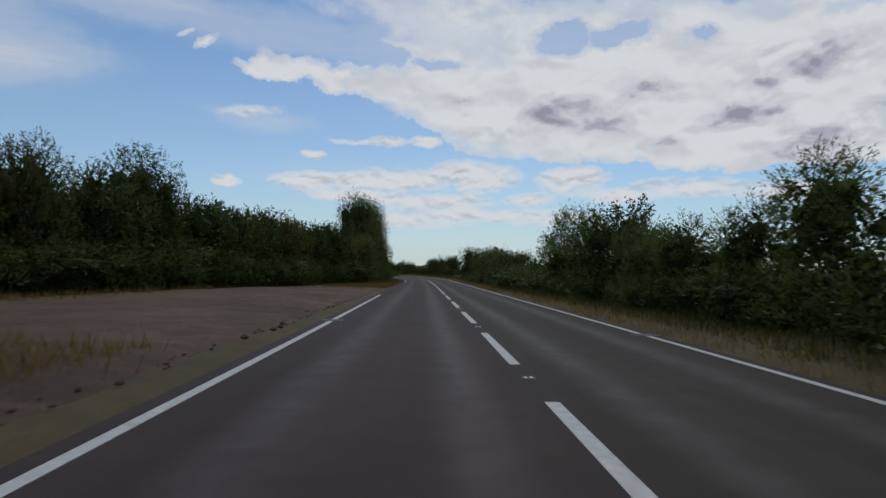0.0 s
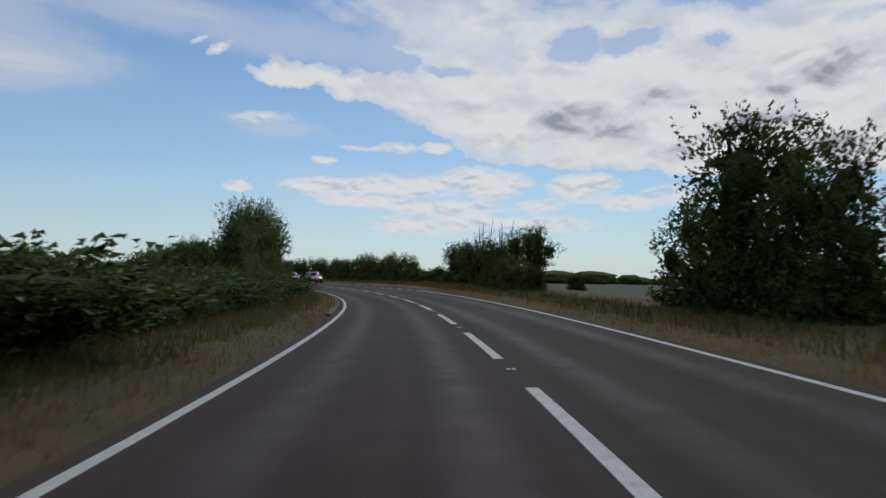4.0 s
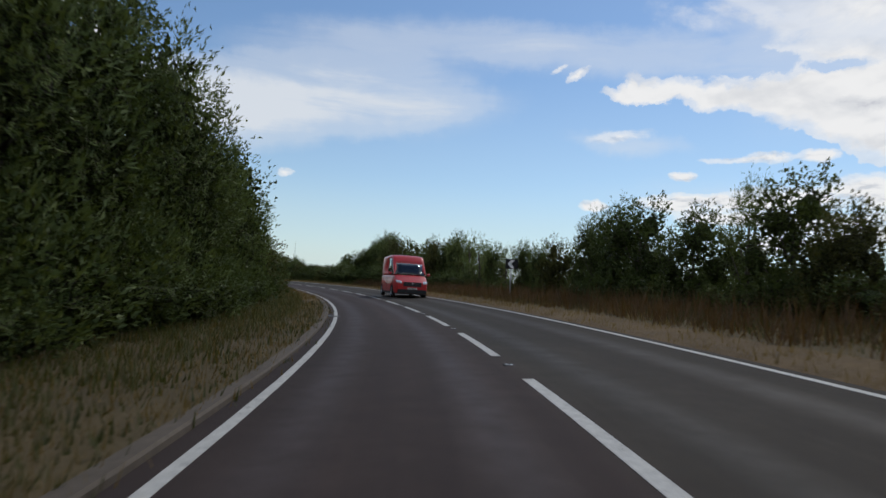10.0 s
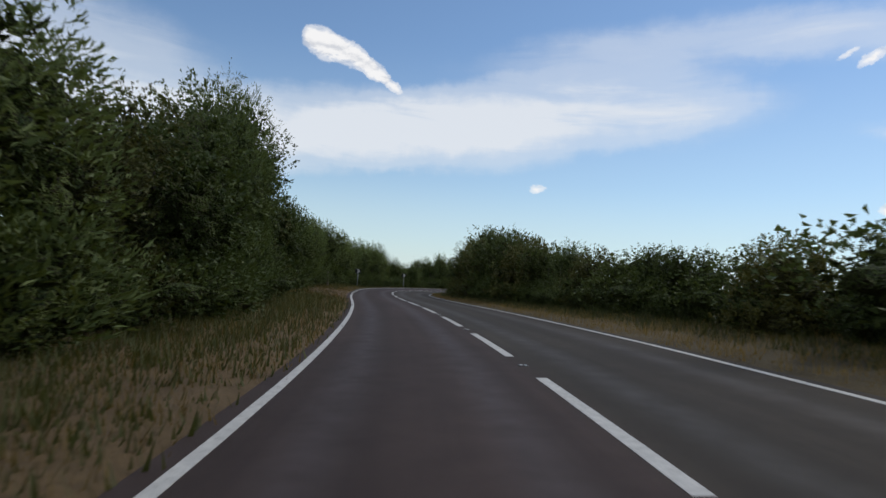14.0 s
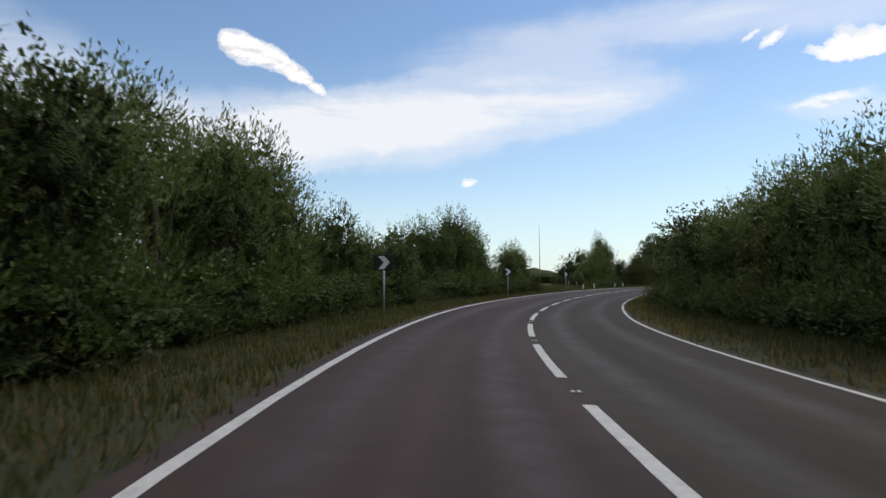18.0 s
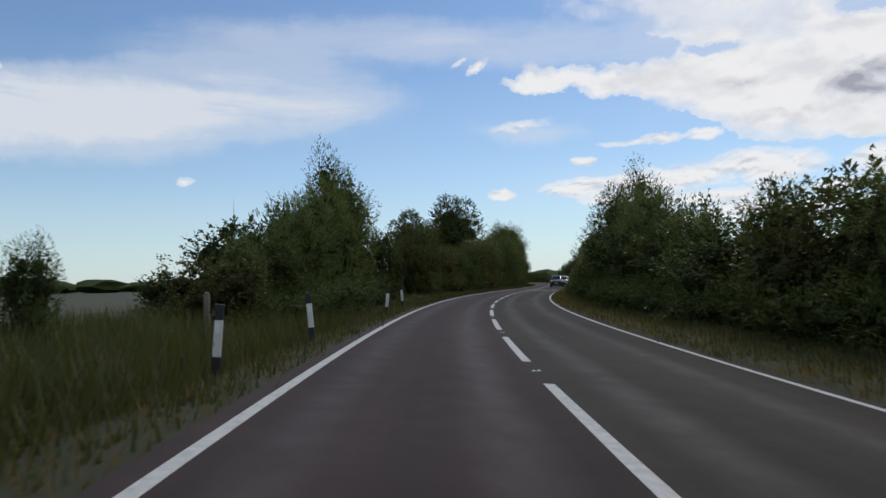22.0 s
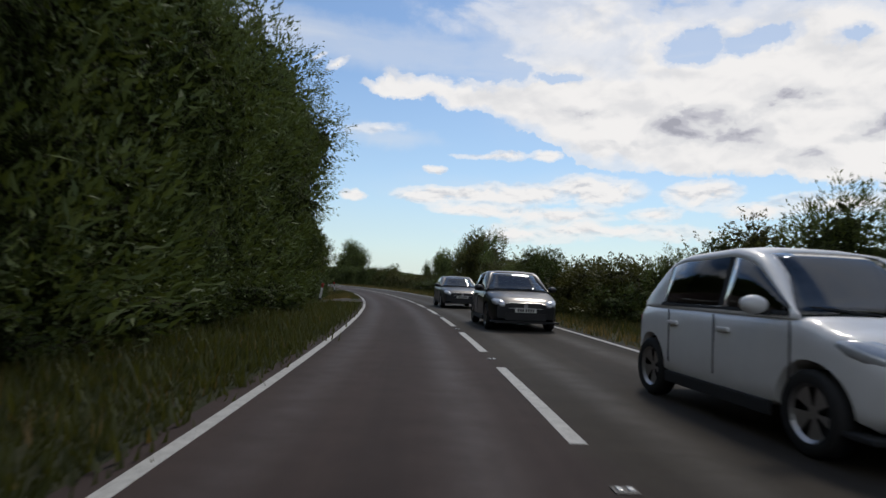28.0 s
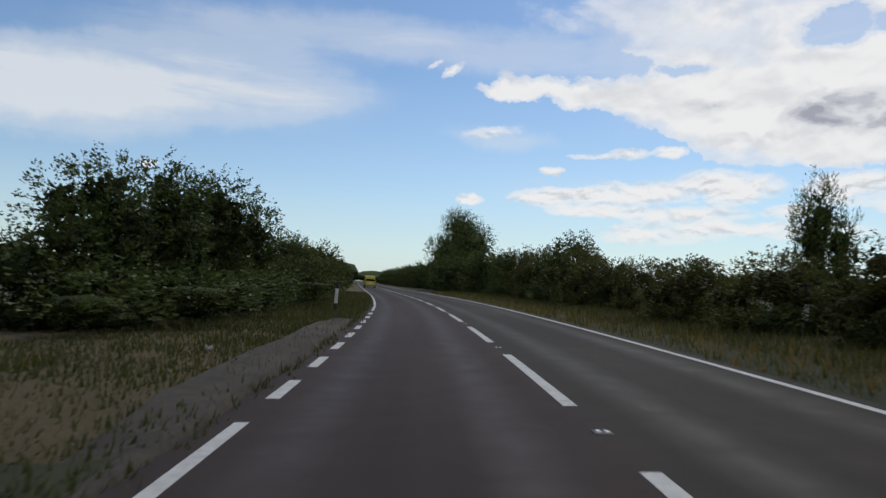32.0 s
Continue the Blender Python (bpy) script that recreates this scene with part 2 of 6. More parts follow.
sun = new("sun", bpy.data.lights.new("sun", "SUN"))
sun.data.energy, sun.data.angle, sun.data.color = 1.2, radians(10), (1.0, 0.93, 0.82)
sun.matrix_world = look((0, 0, 100), (100 * math.sin(radians(SUN_AZ)) * math.cos(radians(SUN_EL)),
                                      -100 * math.cos(radians(SUN_AZ)) * math.cos(radians(SUN_EL)), 100 - 100 * math.sin(radians(SUN_EL))))


# ------------------------------------------------------------------ materials
def material(name):
    m = bpy.data.materials.new(name)
    m.use_nodes = True
    return m, m.node_tree, m.node_tree.nodes["Principled BSDF"]


def plain(name, colour, rough=0.5, metal=0.0, grain=0.12, scale=40.0, bump=0.0, coat=0.0):
    """A surface of one colour with a fine grain and faint blotches."""
    m, t, b = material(name)
    pos = t.nodes.new("ShaderNodeTexCoord").outputs["Object"]
    n1 = fbm(t, pos, scale, 5.0)
    n2 = fbm(t, pos, scale * 0.07, 3.0)
    k = math_node(t, "ADD", math_node(t, "MULTIPLY", n1.outputs["Fac"], 0.5), math_node(t, "MULTIPLY", n2.outputs["Fac"], 0.5))
    dark, light = tuple(x * (1 - grain) for x in colour), tuple(min(1, x * (1 + grain)) for x in colour)
    link(t, ramp(t, k, [(0.3, dark), (0.7, light)]), b.inputs["Base Color"])
    b.inputs["Roughness"].default_value, b.inputs["Metallic"].default_value = rough, metal
    b.inputs["Coat Weight"].default_value = coat
    if bump:
        bp = t.nodes.new("ShaderNodeBump")
        bp.inputs["Strength"].default_value, bp.inputs["Distance"].default_value = bump, 0.01
        link(t, n1.outputs["Fac"], bp.inputs["Height"])
        link(t, bp.outputs[0], b.inputs["Normal"])
    return m


def leaf_material(name, dark, light, glow):
    """Leaves: each leaf and each plant its own green, some light passing through."""
    m, t, b = material(name)
    info = t.nodes.new("ShaderNodeObjectInfo").outputs["Random"]
    isle = t.nodes.new("ShaderNodeNewGeometry").outputs["Random Per Island"]
    pos = t.nodes.new("ShaderNodeTexCoord").outputs["Object"]
    n = fbm(t, pos, 0.9, 3.0)
    k = math_node(t, "ADD", math_node(t, "MULTIPLY", info, 0.35), math_node(t, "MULTIPLY", isle, 0.35))
    k = math_node(t, "ADD", k, math_node(t, "MULTIPLY", n.outputs["Fac"], 0.45))
    col = ramp(t, k, [(0.15, dark), (0.95, light)])
    link(t, col, b.inputs["Base Color"])
    b.inputs["Roughness"].default_value = 0.62
    b.inputs["Specular IOR Level"].default_value = 0.3
    tr = t.nodes.new("ShaderNodeBsdfTranslucent")
    link(t, mix_colour(t, 1.0, col, (1.3, 1.25, 0.6), "MULTIPLY"), tr.inputs["Color"])
    mx = t.nodes.new("ShaderNodeMixShader")
    mx.inputs[0].default_value = glow
    link(t, b.outputs[0], mx.inputs[1])
    link(t, tr.outputs[0], mx.inputs[2])
    link(t, mx.outputs[0], t.nodes["Material Output"].inputs["Surface"])
    return m


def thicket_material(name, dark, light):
    """The dense inside of a bush: overlapping leaves in relief, the shade between them painted as dark twig-brown gaps.
    """
    m, t, b = material(name)
    info = t.nodes.new("ShaderNodeObjectInfo").outputs["Random"]
    pos = t.nodes.new("ShaderNodeTexCoord").outputs["Object"]
    warp = fbm(t, pos, 3.0, 4.0)
    wp = mix_colour(t, 0.12, pos, warp.outputs["Color"])
    cells = t.nodes.new("ShaderNodeTexVoronoi")
    cells.inputs["Scale"].default_value = 14.0
    link(t, wp, cells.inputs["Vector"])
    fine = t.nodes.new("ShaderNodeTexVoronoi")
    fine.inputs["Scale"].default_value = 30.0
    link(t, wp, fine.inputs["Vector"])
    wide = fbm(t, pos, 0.8, 3.0)
    sc = t.nodes.new("ShaderNodeSeparateXYZ")
    link(t, fine.outputs["Color"], sc.inputs[0])
    k = math_node(t, "ADD", math_node(t, "MULTIPLY", info, 0.3), math_node(t, "MULTIPLY", sc.outputs[0], 0.4))
    k = math_node(t, "ADD", k, math_node(t, "MULTIPLY", wide.outputs["Fac"], 0.4))
    col = ramp(t, k, [(0.15, dark), (0.95, light)])
    # shade between leaf cells, put into the colour as dark brown gaps
    gap_shade = ramp(t, fine.outputs["Distance"], [(0.45, 0.0), (0.75, 1.0)])
    link(t, mix_colour(t, gap_shade, col, (0.040, 0.036, 0.022)), b.inputs["Base Color"])
    b.inputs["Roughness"].default_value = 0.85
    b.inputs["Specular IOR Level"].default_value = 0.1
    hgt = math_node(t, "ADD", math_node(t, "MULTIPLY", cells.outputs["Distance"], 0.7), math_node(t, "MULTIPLY", fine.outputs["Distance"], 0.5))
    bp = t.nodes.new("ShaderNodeBump")
    bp.invert = True
    bp.inputs["Strength"].default_value, bp.inputs["Distance"].default_value = 1.0, 0.14
    link(t, hgt, bp.inputs["Height"])
    link(t, bp.outputs[0], b.inputs["Normal"])
    return m


def ground_material(name, stops, scale, bump):
    """Earth and short growth, blotched at three scales."""
    m, t, b = material(name)
    pos = t.nodes.new("ShaderNodeTexCoord").outputs["Object"]
    a = fbm(t, pos, 0.12 * scale, 4.0)
    c2 = fbm(t, pos, 1.3 * scale, 5.0)
    d = fbm(t, pos, 14.0 * scale, 6.0, 0.7)
    k = math_node(t, "ADD", math_node(t, "MULTIPLY", a.outputs["Fac"], 0.45), math_node(t, "MULTIPLY", c2.outputs["Fac"], 0.3))
    k = math_node(t, "ADD", k, math_node(t, "MULTIPLY", d.outputs["Fac"], 0.3))
    link(t, ramp(t, k, stops), b.inputs["Base Color"])
    b.inputs["Roughness"].default_value = 0.95
    bp = t.nodes.new("ShaderNodeBump")
    bp.inputs["Strength"].default_value, bp.inputs["Distance"].default_value = bump, 0.05
    link(t, d.outputs["Fac"], bp.inputs["Height"])
    link(t, bp.outputs[0], b.inputs["Normal"])
    return m


def asphalt_material():
    """Worn surface dressing: chippings, tyre-polished tracks along the road (U runs across in metres), faint patches."""
    m, t, b = material("asphalt")
    pos = t.nodes.new("ShaderNodeTexCoord").outputs["Object"]
    uv = t.nodes.new("ShaderNodeUVMap")
    sp = t.nodes.new("ShaderNodeSeparateXYZ")
    link(t, uv.outputs[0], sp.inputs[0])
    fine = fbm(t, pos, 90.0, 3.0, 0.8)
    mid = fbm(t, pos, 2.2, 5.0, 0.6)
    wide = fbm(t, pos, 0.16, 4.0, 0.5)
    k = math_node(t, "ADD", math_node(t, "MULTIPLY", fine.outputs["Fac"], 0.35), math_node(t, "MULTIPLY", mid.outputs["Fac"], 0.3))
    k = math_node(t, "ADD", k, math_node(t, "MULTIPLY", wide.outputs["Fac"], 0.35))
    drawn = t.nodes.new("ShaderNodeMapping")
    drawn.inputs["Scale"].default_value = (1.3, 0.045, 1)
    link(t, uv.outputs[0], drawn.inputs["Vector"])
    lanes = fbm(t, drawn.outputs[0], 1.0, 5.0, 0.6, 0.3)
    k = math_node(t, "ADD", k, math_node(t, "MULTIPLY", math_node(t, "SUBTRACT", lanes.outputs["Fac"], 0.5), 0.7))
    col = ramp(t, k, [(0.22, (0.026, 0.0198, 0.0165)), (0.5, (0.045, 0.0345, 0.028)), (0.8, (0.076, 0.059, 0.048))])
    lane = math_node(t, "ABSOLUTE", math_node(t, "SUBTRACT", math_node(t, "ABSOLUTE", sp.outputs[0]), 1.45))
    wheel = ramp(t, math_node(t, "ABSOLUTE", math_node(t, "SUBTRACT", lane, 0.72)), [(0.0, 1.0), (0.42, 0.0)], True)
    wob = math_node(t, "MULTIPLY", wheel, mid.outputs["Fac"])
    col = mix_colour(t, math_node(t, "MULTIPLY", wob, 0.55), col, (0.070, 0.058, 0.051))
    across = math_node(t, "ADD", sp.outputs[0], math_node(t, "MULTIPLY", math_node(t, "SUBTRACT", mid.outputs["Fac"], 0.5), 0.3))
    col = mix_colour(t, 1.0, col, ramp(t, math_node(t, "ADD", math_node(t, "MULTIPLY", across, 0.5), 0.5), [(0.4, (1.06, 0.96, 1.02)), (0.62, (0.97, 1.03, 0.96))], True), "MULTIPLY")
    link(t, col, b.inputs["Base Color"])
    link(t, math_node(t, "SUBTRACT", 0.9, math_node(t, "MULTIPLY", wob, 0.3)), b.inputs["Roughness"])
    b.inputs["Specular IOR Level"].default_value = 0.25
    bp = t.nodes.new("ShaderNodeBump")
    bp.inputs["Strength"].default_value, bp.inputs["Distance"].default_value = 0.35, 0.006
    link(t, fine.outputs["Fac"], bp.inputs["Height"])
    link(t, bp.outputs[0], b.inputs["Normal"])
    return m


def paint_material(name, colour):
    """Road paint with worn, chipped places."""
    m, t, b = material(name)
    pos = t.nodes.new("ShaderNodeTexCoord").outputs["Object"]
    n = fbm(t, pos, 9.0, 6.0, 0.7)
    f = fbm(t, pos, 70.0, 4.0, 0.7)
    k = math_node(t, "ADD", math_node(t, "MULTIPLY", n.outputs["Fac"], 0.6), math_node(t, "MULTIPLY", f.outputs["Fac"], 0.4))
    link(t, ramp(t, k, [(0.33, (0.12, 0.115, 0.11)), (0.41, tuple(x * 0.72 for x in colour)), (0.6, colour)]), b.inputs["Base Color"])
    b.inputs["Roughness"].default_value = 0.75
    return m


ASPHALT = asphalt_material()
PAINT = paint_material("road_paint", (0.60, 0.585, 0.54))
VERGE = ground_material("dry_verge", [(0.3, (0.036, 0.029, 0.011)), (0.46, (0.074, 0.054, 0.021)), (0.6, (0.118, 0.083, 0.034)), (0.74, (0.052, 0.045, 0.017))], 1.0, 0.8)
VERGE_SAND = ground_material("sandy_verge", [(0.3, (0.058, 0.038, 0.015)), (0.46, (0.105, 0.067, 0.027)), (0.6, (0.160, 0.102, 0.043)), (0.74, (0.072, 0.052, 0.021))], 1.0, 0.8)
VERGE_GREEN = ground_material("green_verge", [(0.3, (0.015, 0.022, 0.006)), (0.46, (0.028, 0.034, 0.009)), (0.6, (0.046, 0.045, 0.014)), (0.74, (0.022, 0.029, 0.008))], 1.0, 0.8)
FIELD = ground_material("field", [(0.3, (0.026, 0.032, 0.010)), (0.5, (0.056, 0.056, 0.020)), (0.7, (0.034, 0.038, 0.013))], 0.25, 0.5)
DRIVE = ground_material("driveway_gravel", [(0.36, (0.036, 0.029, 0.021)), (0.5, (0.072, 0.058, 0.043)), (0.64, (0.120, 0.097, 0.070))], 2.4, 0.8)
GRAVEL = ground_material("gravel", [(0.36, (0.052, 0.029, 0.016)), (0.5, (0.108, 0.064, 0.037)), (0.64, (0.185, 0.118, 0.072))], 2.4, 1.0)
KERB = plain("kerb_concrete", (0.105, 0.083, 0.062), 0.9, grain=0.3, scale=12, bump=0.5)
BARK = plain("bark", (0.075, 0.06, 0.045), 0.95, grain=0.4, scale=18, bump=0.8)
GREENS = {"hawthorn": ((0.031, 0.050, 0.011), (0.098, 0.124, 0.030)), "willow": ((0.052, 0.080, 0.021), (0.165, 0.200, 0.062)),
          "blackthorn": ((0.042, 0.050, 0.012), (0.125, 0.120, 0.032)), "bramble": ((0.036, 0.058, 0.015), (0.105, 0.136, 0.039)), "rust": ((0.062, 0.050, 0.015), (0.165, 0.112, 0.036))}
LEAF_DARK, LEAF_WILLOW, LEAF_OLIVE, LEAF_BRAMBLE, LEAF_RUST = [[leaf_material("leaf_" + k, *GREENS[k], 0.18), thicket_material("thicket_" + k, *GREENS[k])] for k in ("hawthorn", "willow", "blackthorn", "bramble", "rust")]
GRASS_DRY = leaf_material("grass_dry", (0.105, 0.074, 0.026), (0.255, 0.175, 0.066), 0.3)
GRASS_GREEN = leaf_material("grass_green", (0.034, 0.045, 0.012), (0.100, 0.105, 0.033), 0.3)
BRACKEN = leaf_material("dead_bracken", (0.070, 0.040, 0.018), (0.170, 0.098, 0.042), 0.25)


# ------------------------------------------------------------------ helpers for meshes
def part(name, bm, mat, parent=None, label="", smooth=False):
    """Links a bmesh as one mesh object, under a thing or a part."""
    me = bpy.data.meshes.new(name)
    bm.normal_update()
    bm.to_mesh(me)
    bm.free()
    for m in (mat if isinstance(mat, (list, tuple)) else [mat]):
        me.materials.append(m)
    if smooth:
        me.shade_smooth()
    ob = new(name, me)
    if parent:
        ob.parent = parent
    if label:
        ob["label"] = label
    return ob


def raw_mesh(name, verts, faces, mats, parent=None):
    me = bpy.data.meshes.new(name)
    me.from_pydata(verts, [], faces)
    for m in (mats if isinstance(mats, (list, tuple)) else [mats]):
        me.materials.append(m)
    ob = new(name, me)
    if parent:
        ob.parent = parent
    return ob


def box(bm, x0, y0, z0, x1, y1, z1, bevel=0.0):
    r = bmesh.ops.create_cube(bm, size=1.0)
    for v in r["verts"]:
        v.co = Vector(((x0 + x1) / 2 + v.co.x * (x1 - x0), (y0 + y1) / 2 + v.co.y * (y1 - y0), (z0 + z1) / 2 + v.co.z * (z1 - z0)))
    if bevel:
        es = list({e for v in r["verts"] for e in v.link_edges})
        bmesh.ops.bevel(bm, geom=es, offset=bevel, segments=2, affect="EDGES", profile=0.6)
    return bm


def tube(bm, pts, radii, sides=6):
    """A tapered tube along points."""
    rings = []
    for i, (p, r) in enumerate(zip(pts, radii)):
        a, b = pts[max(i - 1, 0)], pts[min(i + 1, len(pts) - 1)]
        q = (Vector(b) - Vector(a)).to_track_quat("Z", "Y")
        rings.append([bm.verts.new(Vector(p) + q @ Vector((r * math.cos(k * math.tau / sides), r * math.sin(k * math.tau / sides), 0))) for k in range(sides)])
    for a, b in zip(rings, rings[1:]):
        for k in range(sides):
            bm.faces.new((a[k], a[(k + 1) % sides], b[(k + 1) % sides], b[k]))
    for ring in (list(reversed(rings[0])), rings[-1]):
        bm.faces.new(ring)


# ------------------------------------------------------------------ the line of the road
# heading of the centre line in degrees (left positive) every 20 m from 40 m before the start
HEAD = [1.47, 1.47, 1.39, 1.83, 1.83, 2.18, 2.1, 7.16, 14.59, 19.87, 24.94, 28.9, 35.11, 42.59, 49.06, 53.79, 59.56, 64.03, 59.15, 47.48, 35.9, 30.02,
        25.73, 21, 15.62, 11.05, 11.65, 12.52, 15.81, 19.77, 22.14, 25.13, 28.3, 29.5, 29.5, 29.5, 29, 29, 29, 29, 29, 29, 29, 29]
# banking of the surface (rise per metre to the left) every 40 m
BANK = [0.005, -0.004, -0.026, -0.066, -0.071, -0.067, -0.069, -0.052, 0.018, 0.066, 0.077, 0.053, 0.014, -0.010, -0.022, -0.030, -0.020, 0.0, 0.0, 0.0, 0.0]
HALF_L = [3.09, 3.2, 3.1, 2.80, 2.64, 2.72, 2.80, 2.84, 2.73, 2.9, 2.69, 2.65, 2.6, 2.67, 2.69]   # every 40 m
HALF_R = [3.01, 2.91, 2.83, 2.95, 3.0, 3.03, 3.03, 2.99, 3.13, 3.3, 3.3, 3.1, 2.98, 2.89, 2.7]
S0, S1 = -40.0, 820.0
_s = np.arange(S0, S1 + 0.5, 0.5)
_h = np.radians(np.interp(_s, S0 + 20.0 * np.arange(len(HEAD)), HEAD))
_d = np.stack([-np.sin(_h), np.cos(_h)], 1)
_p = np.concatenate([[[0, 0]], np.cumsum((_d[1:] + _d[:-1]) * 0.25, 0)])
_p += np.array([1.085, 0.03]) - _p[80]


def bank_at(s):
    return float(np.interp(s, 40.0 * np.arange(len(BANK)), BANK))


def half_left(s):
    return float(np.interp(s, 40.0 * np.arange(15), HALF_L))


def half_right(s):
    return float(np.interp(s, 40.0 * np.arange(15), HALF_R))


def heading(s):
    return float(np.interp(s, _s, _h))


def lift(s, lat):
    """Height of the banked surface, fading out away from the road."""
    w = 1.0 if abs(lat) < 7 else max(0.0, 1 - (abs(lat) - 7) / 16.0)
    return -bank_at(s) * (max(-9.0, min(9.0, lat)) + 1.25) * w


def at(s, lat, z=0.0):
    """A place by its distance along the road, its offset to the right of the centre line and its height above the surface."""
    h = heading(s)
    x, y = float(np.interp(s, _s, _p[:, 0])), float(np.interp(s, _s, _p[:, 1]))
    return Vector((x + lat * math.cos(h), y + lat * math.sin(h), lift(s, lat) + z))


def stand(s, lat, turn=0.0, z=0.0, size=1.0, tall=1.0):
    """The pose of a thing beside the road, its y axis along the road."""
    return Matrix.Translation(at(s, lat, z)) @ Matrix.Rotation(heading(s) + radians(turn), 4, "Z") @ Matrix.Diagonal((size, size, size * tall, 1))


def yard(s, lat):
    """The fall of the ground towards the driveway and its yard."""
    d = -lat - 3.0
    return -0.38 * max(0.0, min(1.0, d / 2.6, (s - 527.0) / 5.0, (568.0 - s) / 8.0))


def verge_height(s, lat):
    """Height of the ground beside the road above the banked plane."""
    edge = half_left(s) if lat < 0 else half_right(s)
    d = abs(lat) - edge - 0.19
    if d < 0:
        return -0.07
    fall = -0.5 * min(1.0, d / 1.6) * max(0.0, min(1.0, (s - 325) / 20, (440 - s) / 20)) if lat < 0 else 0.0
    return fall + yard(s, lat) + 0.02 + 0.11 * min(1.0, d / 2.5) + 0.05 * noise.noise(at(s, lat) * 0.6) * min(1.0, d)


def strip(name, s_list, lats, mat, z=0.0, z_of=None, uv=False):
    """A sheet laid along the road."""
    verts, faces, uvs = [], [], []
    for s in s_list:
        row = lats(s) if callable(lats) else lats
        for la in row:
            verts.append(at(s, la, z_of(s, la) if z_of else z))
            uvs.append((la, s))
    n = len(row)
    for i in range(len(s_list) - 1):
        for j in range(n - 1):
            a = i * n + j
            faces.append((a, a + 1, a + n + 1, a + n))
    ob = raw_mesh(name, verts, faces, mat)
    if uv:
        layer = ob.data.uv_layers.new(name="across")
        for lp in ob.data.loops:
            layer.data[lp.index].uv = uvs[lp.vertex_index]
    ob.data.shade_smooth()
    return ob


# ------------------------------------------------------------------ ground and road
NLAT = 25


def ground_lats(s):
    a, b = half_left(s), half_right(s)
    return [-60, -35, -20, -13, -9, -7.5, -6.3, -5.3, -4.5, -a - 0.9, -a - 0.45, -a - 0.18, 0.0, b + 0.18, b + 0.45, b + 0.9, 4.5, 5.3, 6.3, 7.5, 9, 13, 20, 35, 60]


def ground_z(s, la):
    if abs(la) >= 35:
        return -0.06 if abs(la) < 50 else -0.25
    return verge_height(s, la) if abs(la) < 13 else yard(s, la) + 0.05 + 0.08 * noise.noise(at(s, la) * 0.2)


long_s = [S0 + 2.0 * i for i in range(int((S1 - S0) / 2) + 1)]
ground = strip("ground", long_s, ground_lats, [VERGE, FIELD, VERGE_GREEN, VERGE_SAND], z_of=ground_z)
nrow = NLAT - 1
LATS = ground_lats(0)
for poly in ground.data.polygons:
    a = LATS[poly.index % nrow]
    along = S0 + 2.0 * (poly.index // nrow)
    green = (318 < along < 565) if a < 0 else (330 < along < 640)
    sandy = 226 < along < 318 and -5.4 < a < 0 or 180 < along < 270 and 0 < a < 4.4
    poly.material_index = (2 if green else 3 if sandy else 0) if -13 <= a < 13 else 1
bm = bmesh.new()
bm.from_mesh(ground.data)
ring = [bm.verts.new((-120 + 4200 * math.cos(k * math.tau / 48), 300 + 4200 * math.sin(k * math.tau / 48), -0.5)) for k in range(48)]
f = bm.faces.new(ring)
f.material_index = 1
bm.to_mesh(ground.data)
bm.free()
tagged(ground, "flat dry grass verges and stubble fields", "ground", kind="structure")

road = strip("road", [S0 + 1.0 * i for i in range(int(S1 - S0) + 1)],
             lambda s: [-half_left(s) - 0.24, -half_left(s) * 0.66, -half_left(s) * 0.33, 0.0, half_right(s) * 0.33, half_right(s) * 0.66, half_right(s) + 0.24],
             ASPHALT, z=0.0, uv=True)
tagged(road, "worn dark grey asphalt two-lane road", "road", kind="structure")


# ------------------------------------------------------------------ painted lines and studs
def painted(name, spans, offset, width, label, step=2.0, group=""):
    """Stripes of paint, each a thin slab 4 mm proud of the road; one object a stripe."""
    for a, b in spans:
        n = max(1, int((b - a) / step))
        verts, faces = [], []
        for i in range(n + 1):
            s = a + (b - a) * i / n
            o = offset(s)
            for dx, z in ((-width / 2, -0.003), (-width / 2, 0.004), (width / 2, 0.004), (width / 2, -0.003)):
                verts.append(at(s, o + dx, z))
        for i in range(n):
            k = 4 * i
            for q in ((0, 1, 5, 4), (1, 2, 6, 5), (2, 3, 7, 6)):
                faces.append(tuple(k + x for x in (q[0], q[3], q[2], q[1])))
        faces += [(0, 1, 2, 3), (4 * n + 3, 4 * n + 2, 4 * n + 1, 4 * n)]
        tagged(raw_mesh(name, verts, faces, PAINT), label, "road marking", group, "structure")


def phase(s):
    return float(np.interp(s, [0, 26, 50, 100, 130, 170, 200, 280, 320, 345, 400, 450, 500, 570, 800],
                           [1.4, 2.4, 3.6, 5.5, 6.0, 6.8, 7.6, 8.4, 6.9, 5.6, 5.6, 5.5, 4.0, 3.7, 3.7]))


marks = [6.0 * n + phase(6.0 * n) for n in range(-7, 115)]
painted("centre_mark", [(m, m + 4.0) for m in marks], lambda s: 0.0, 0.13, "worn white centre line mark on the asphalt", 1.0, "centre line marks")


def left_edge(s):
    return -half_left(s)


def right_edge(s):
    return half_right(s)


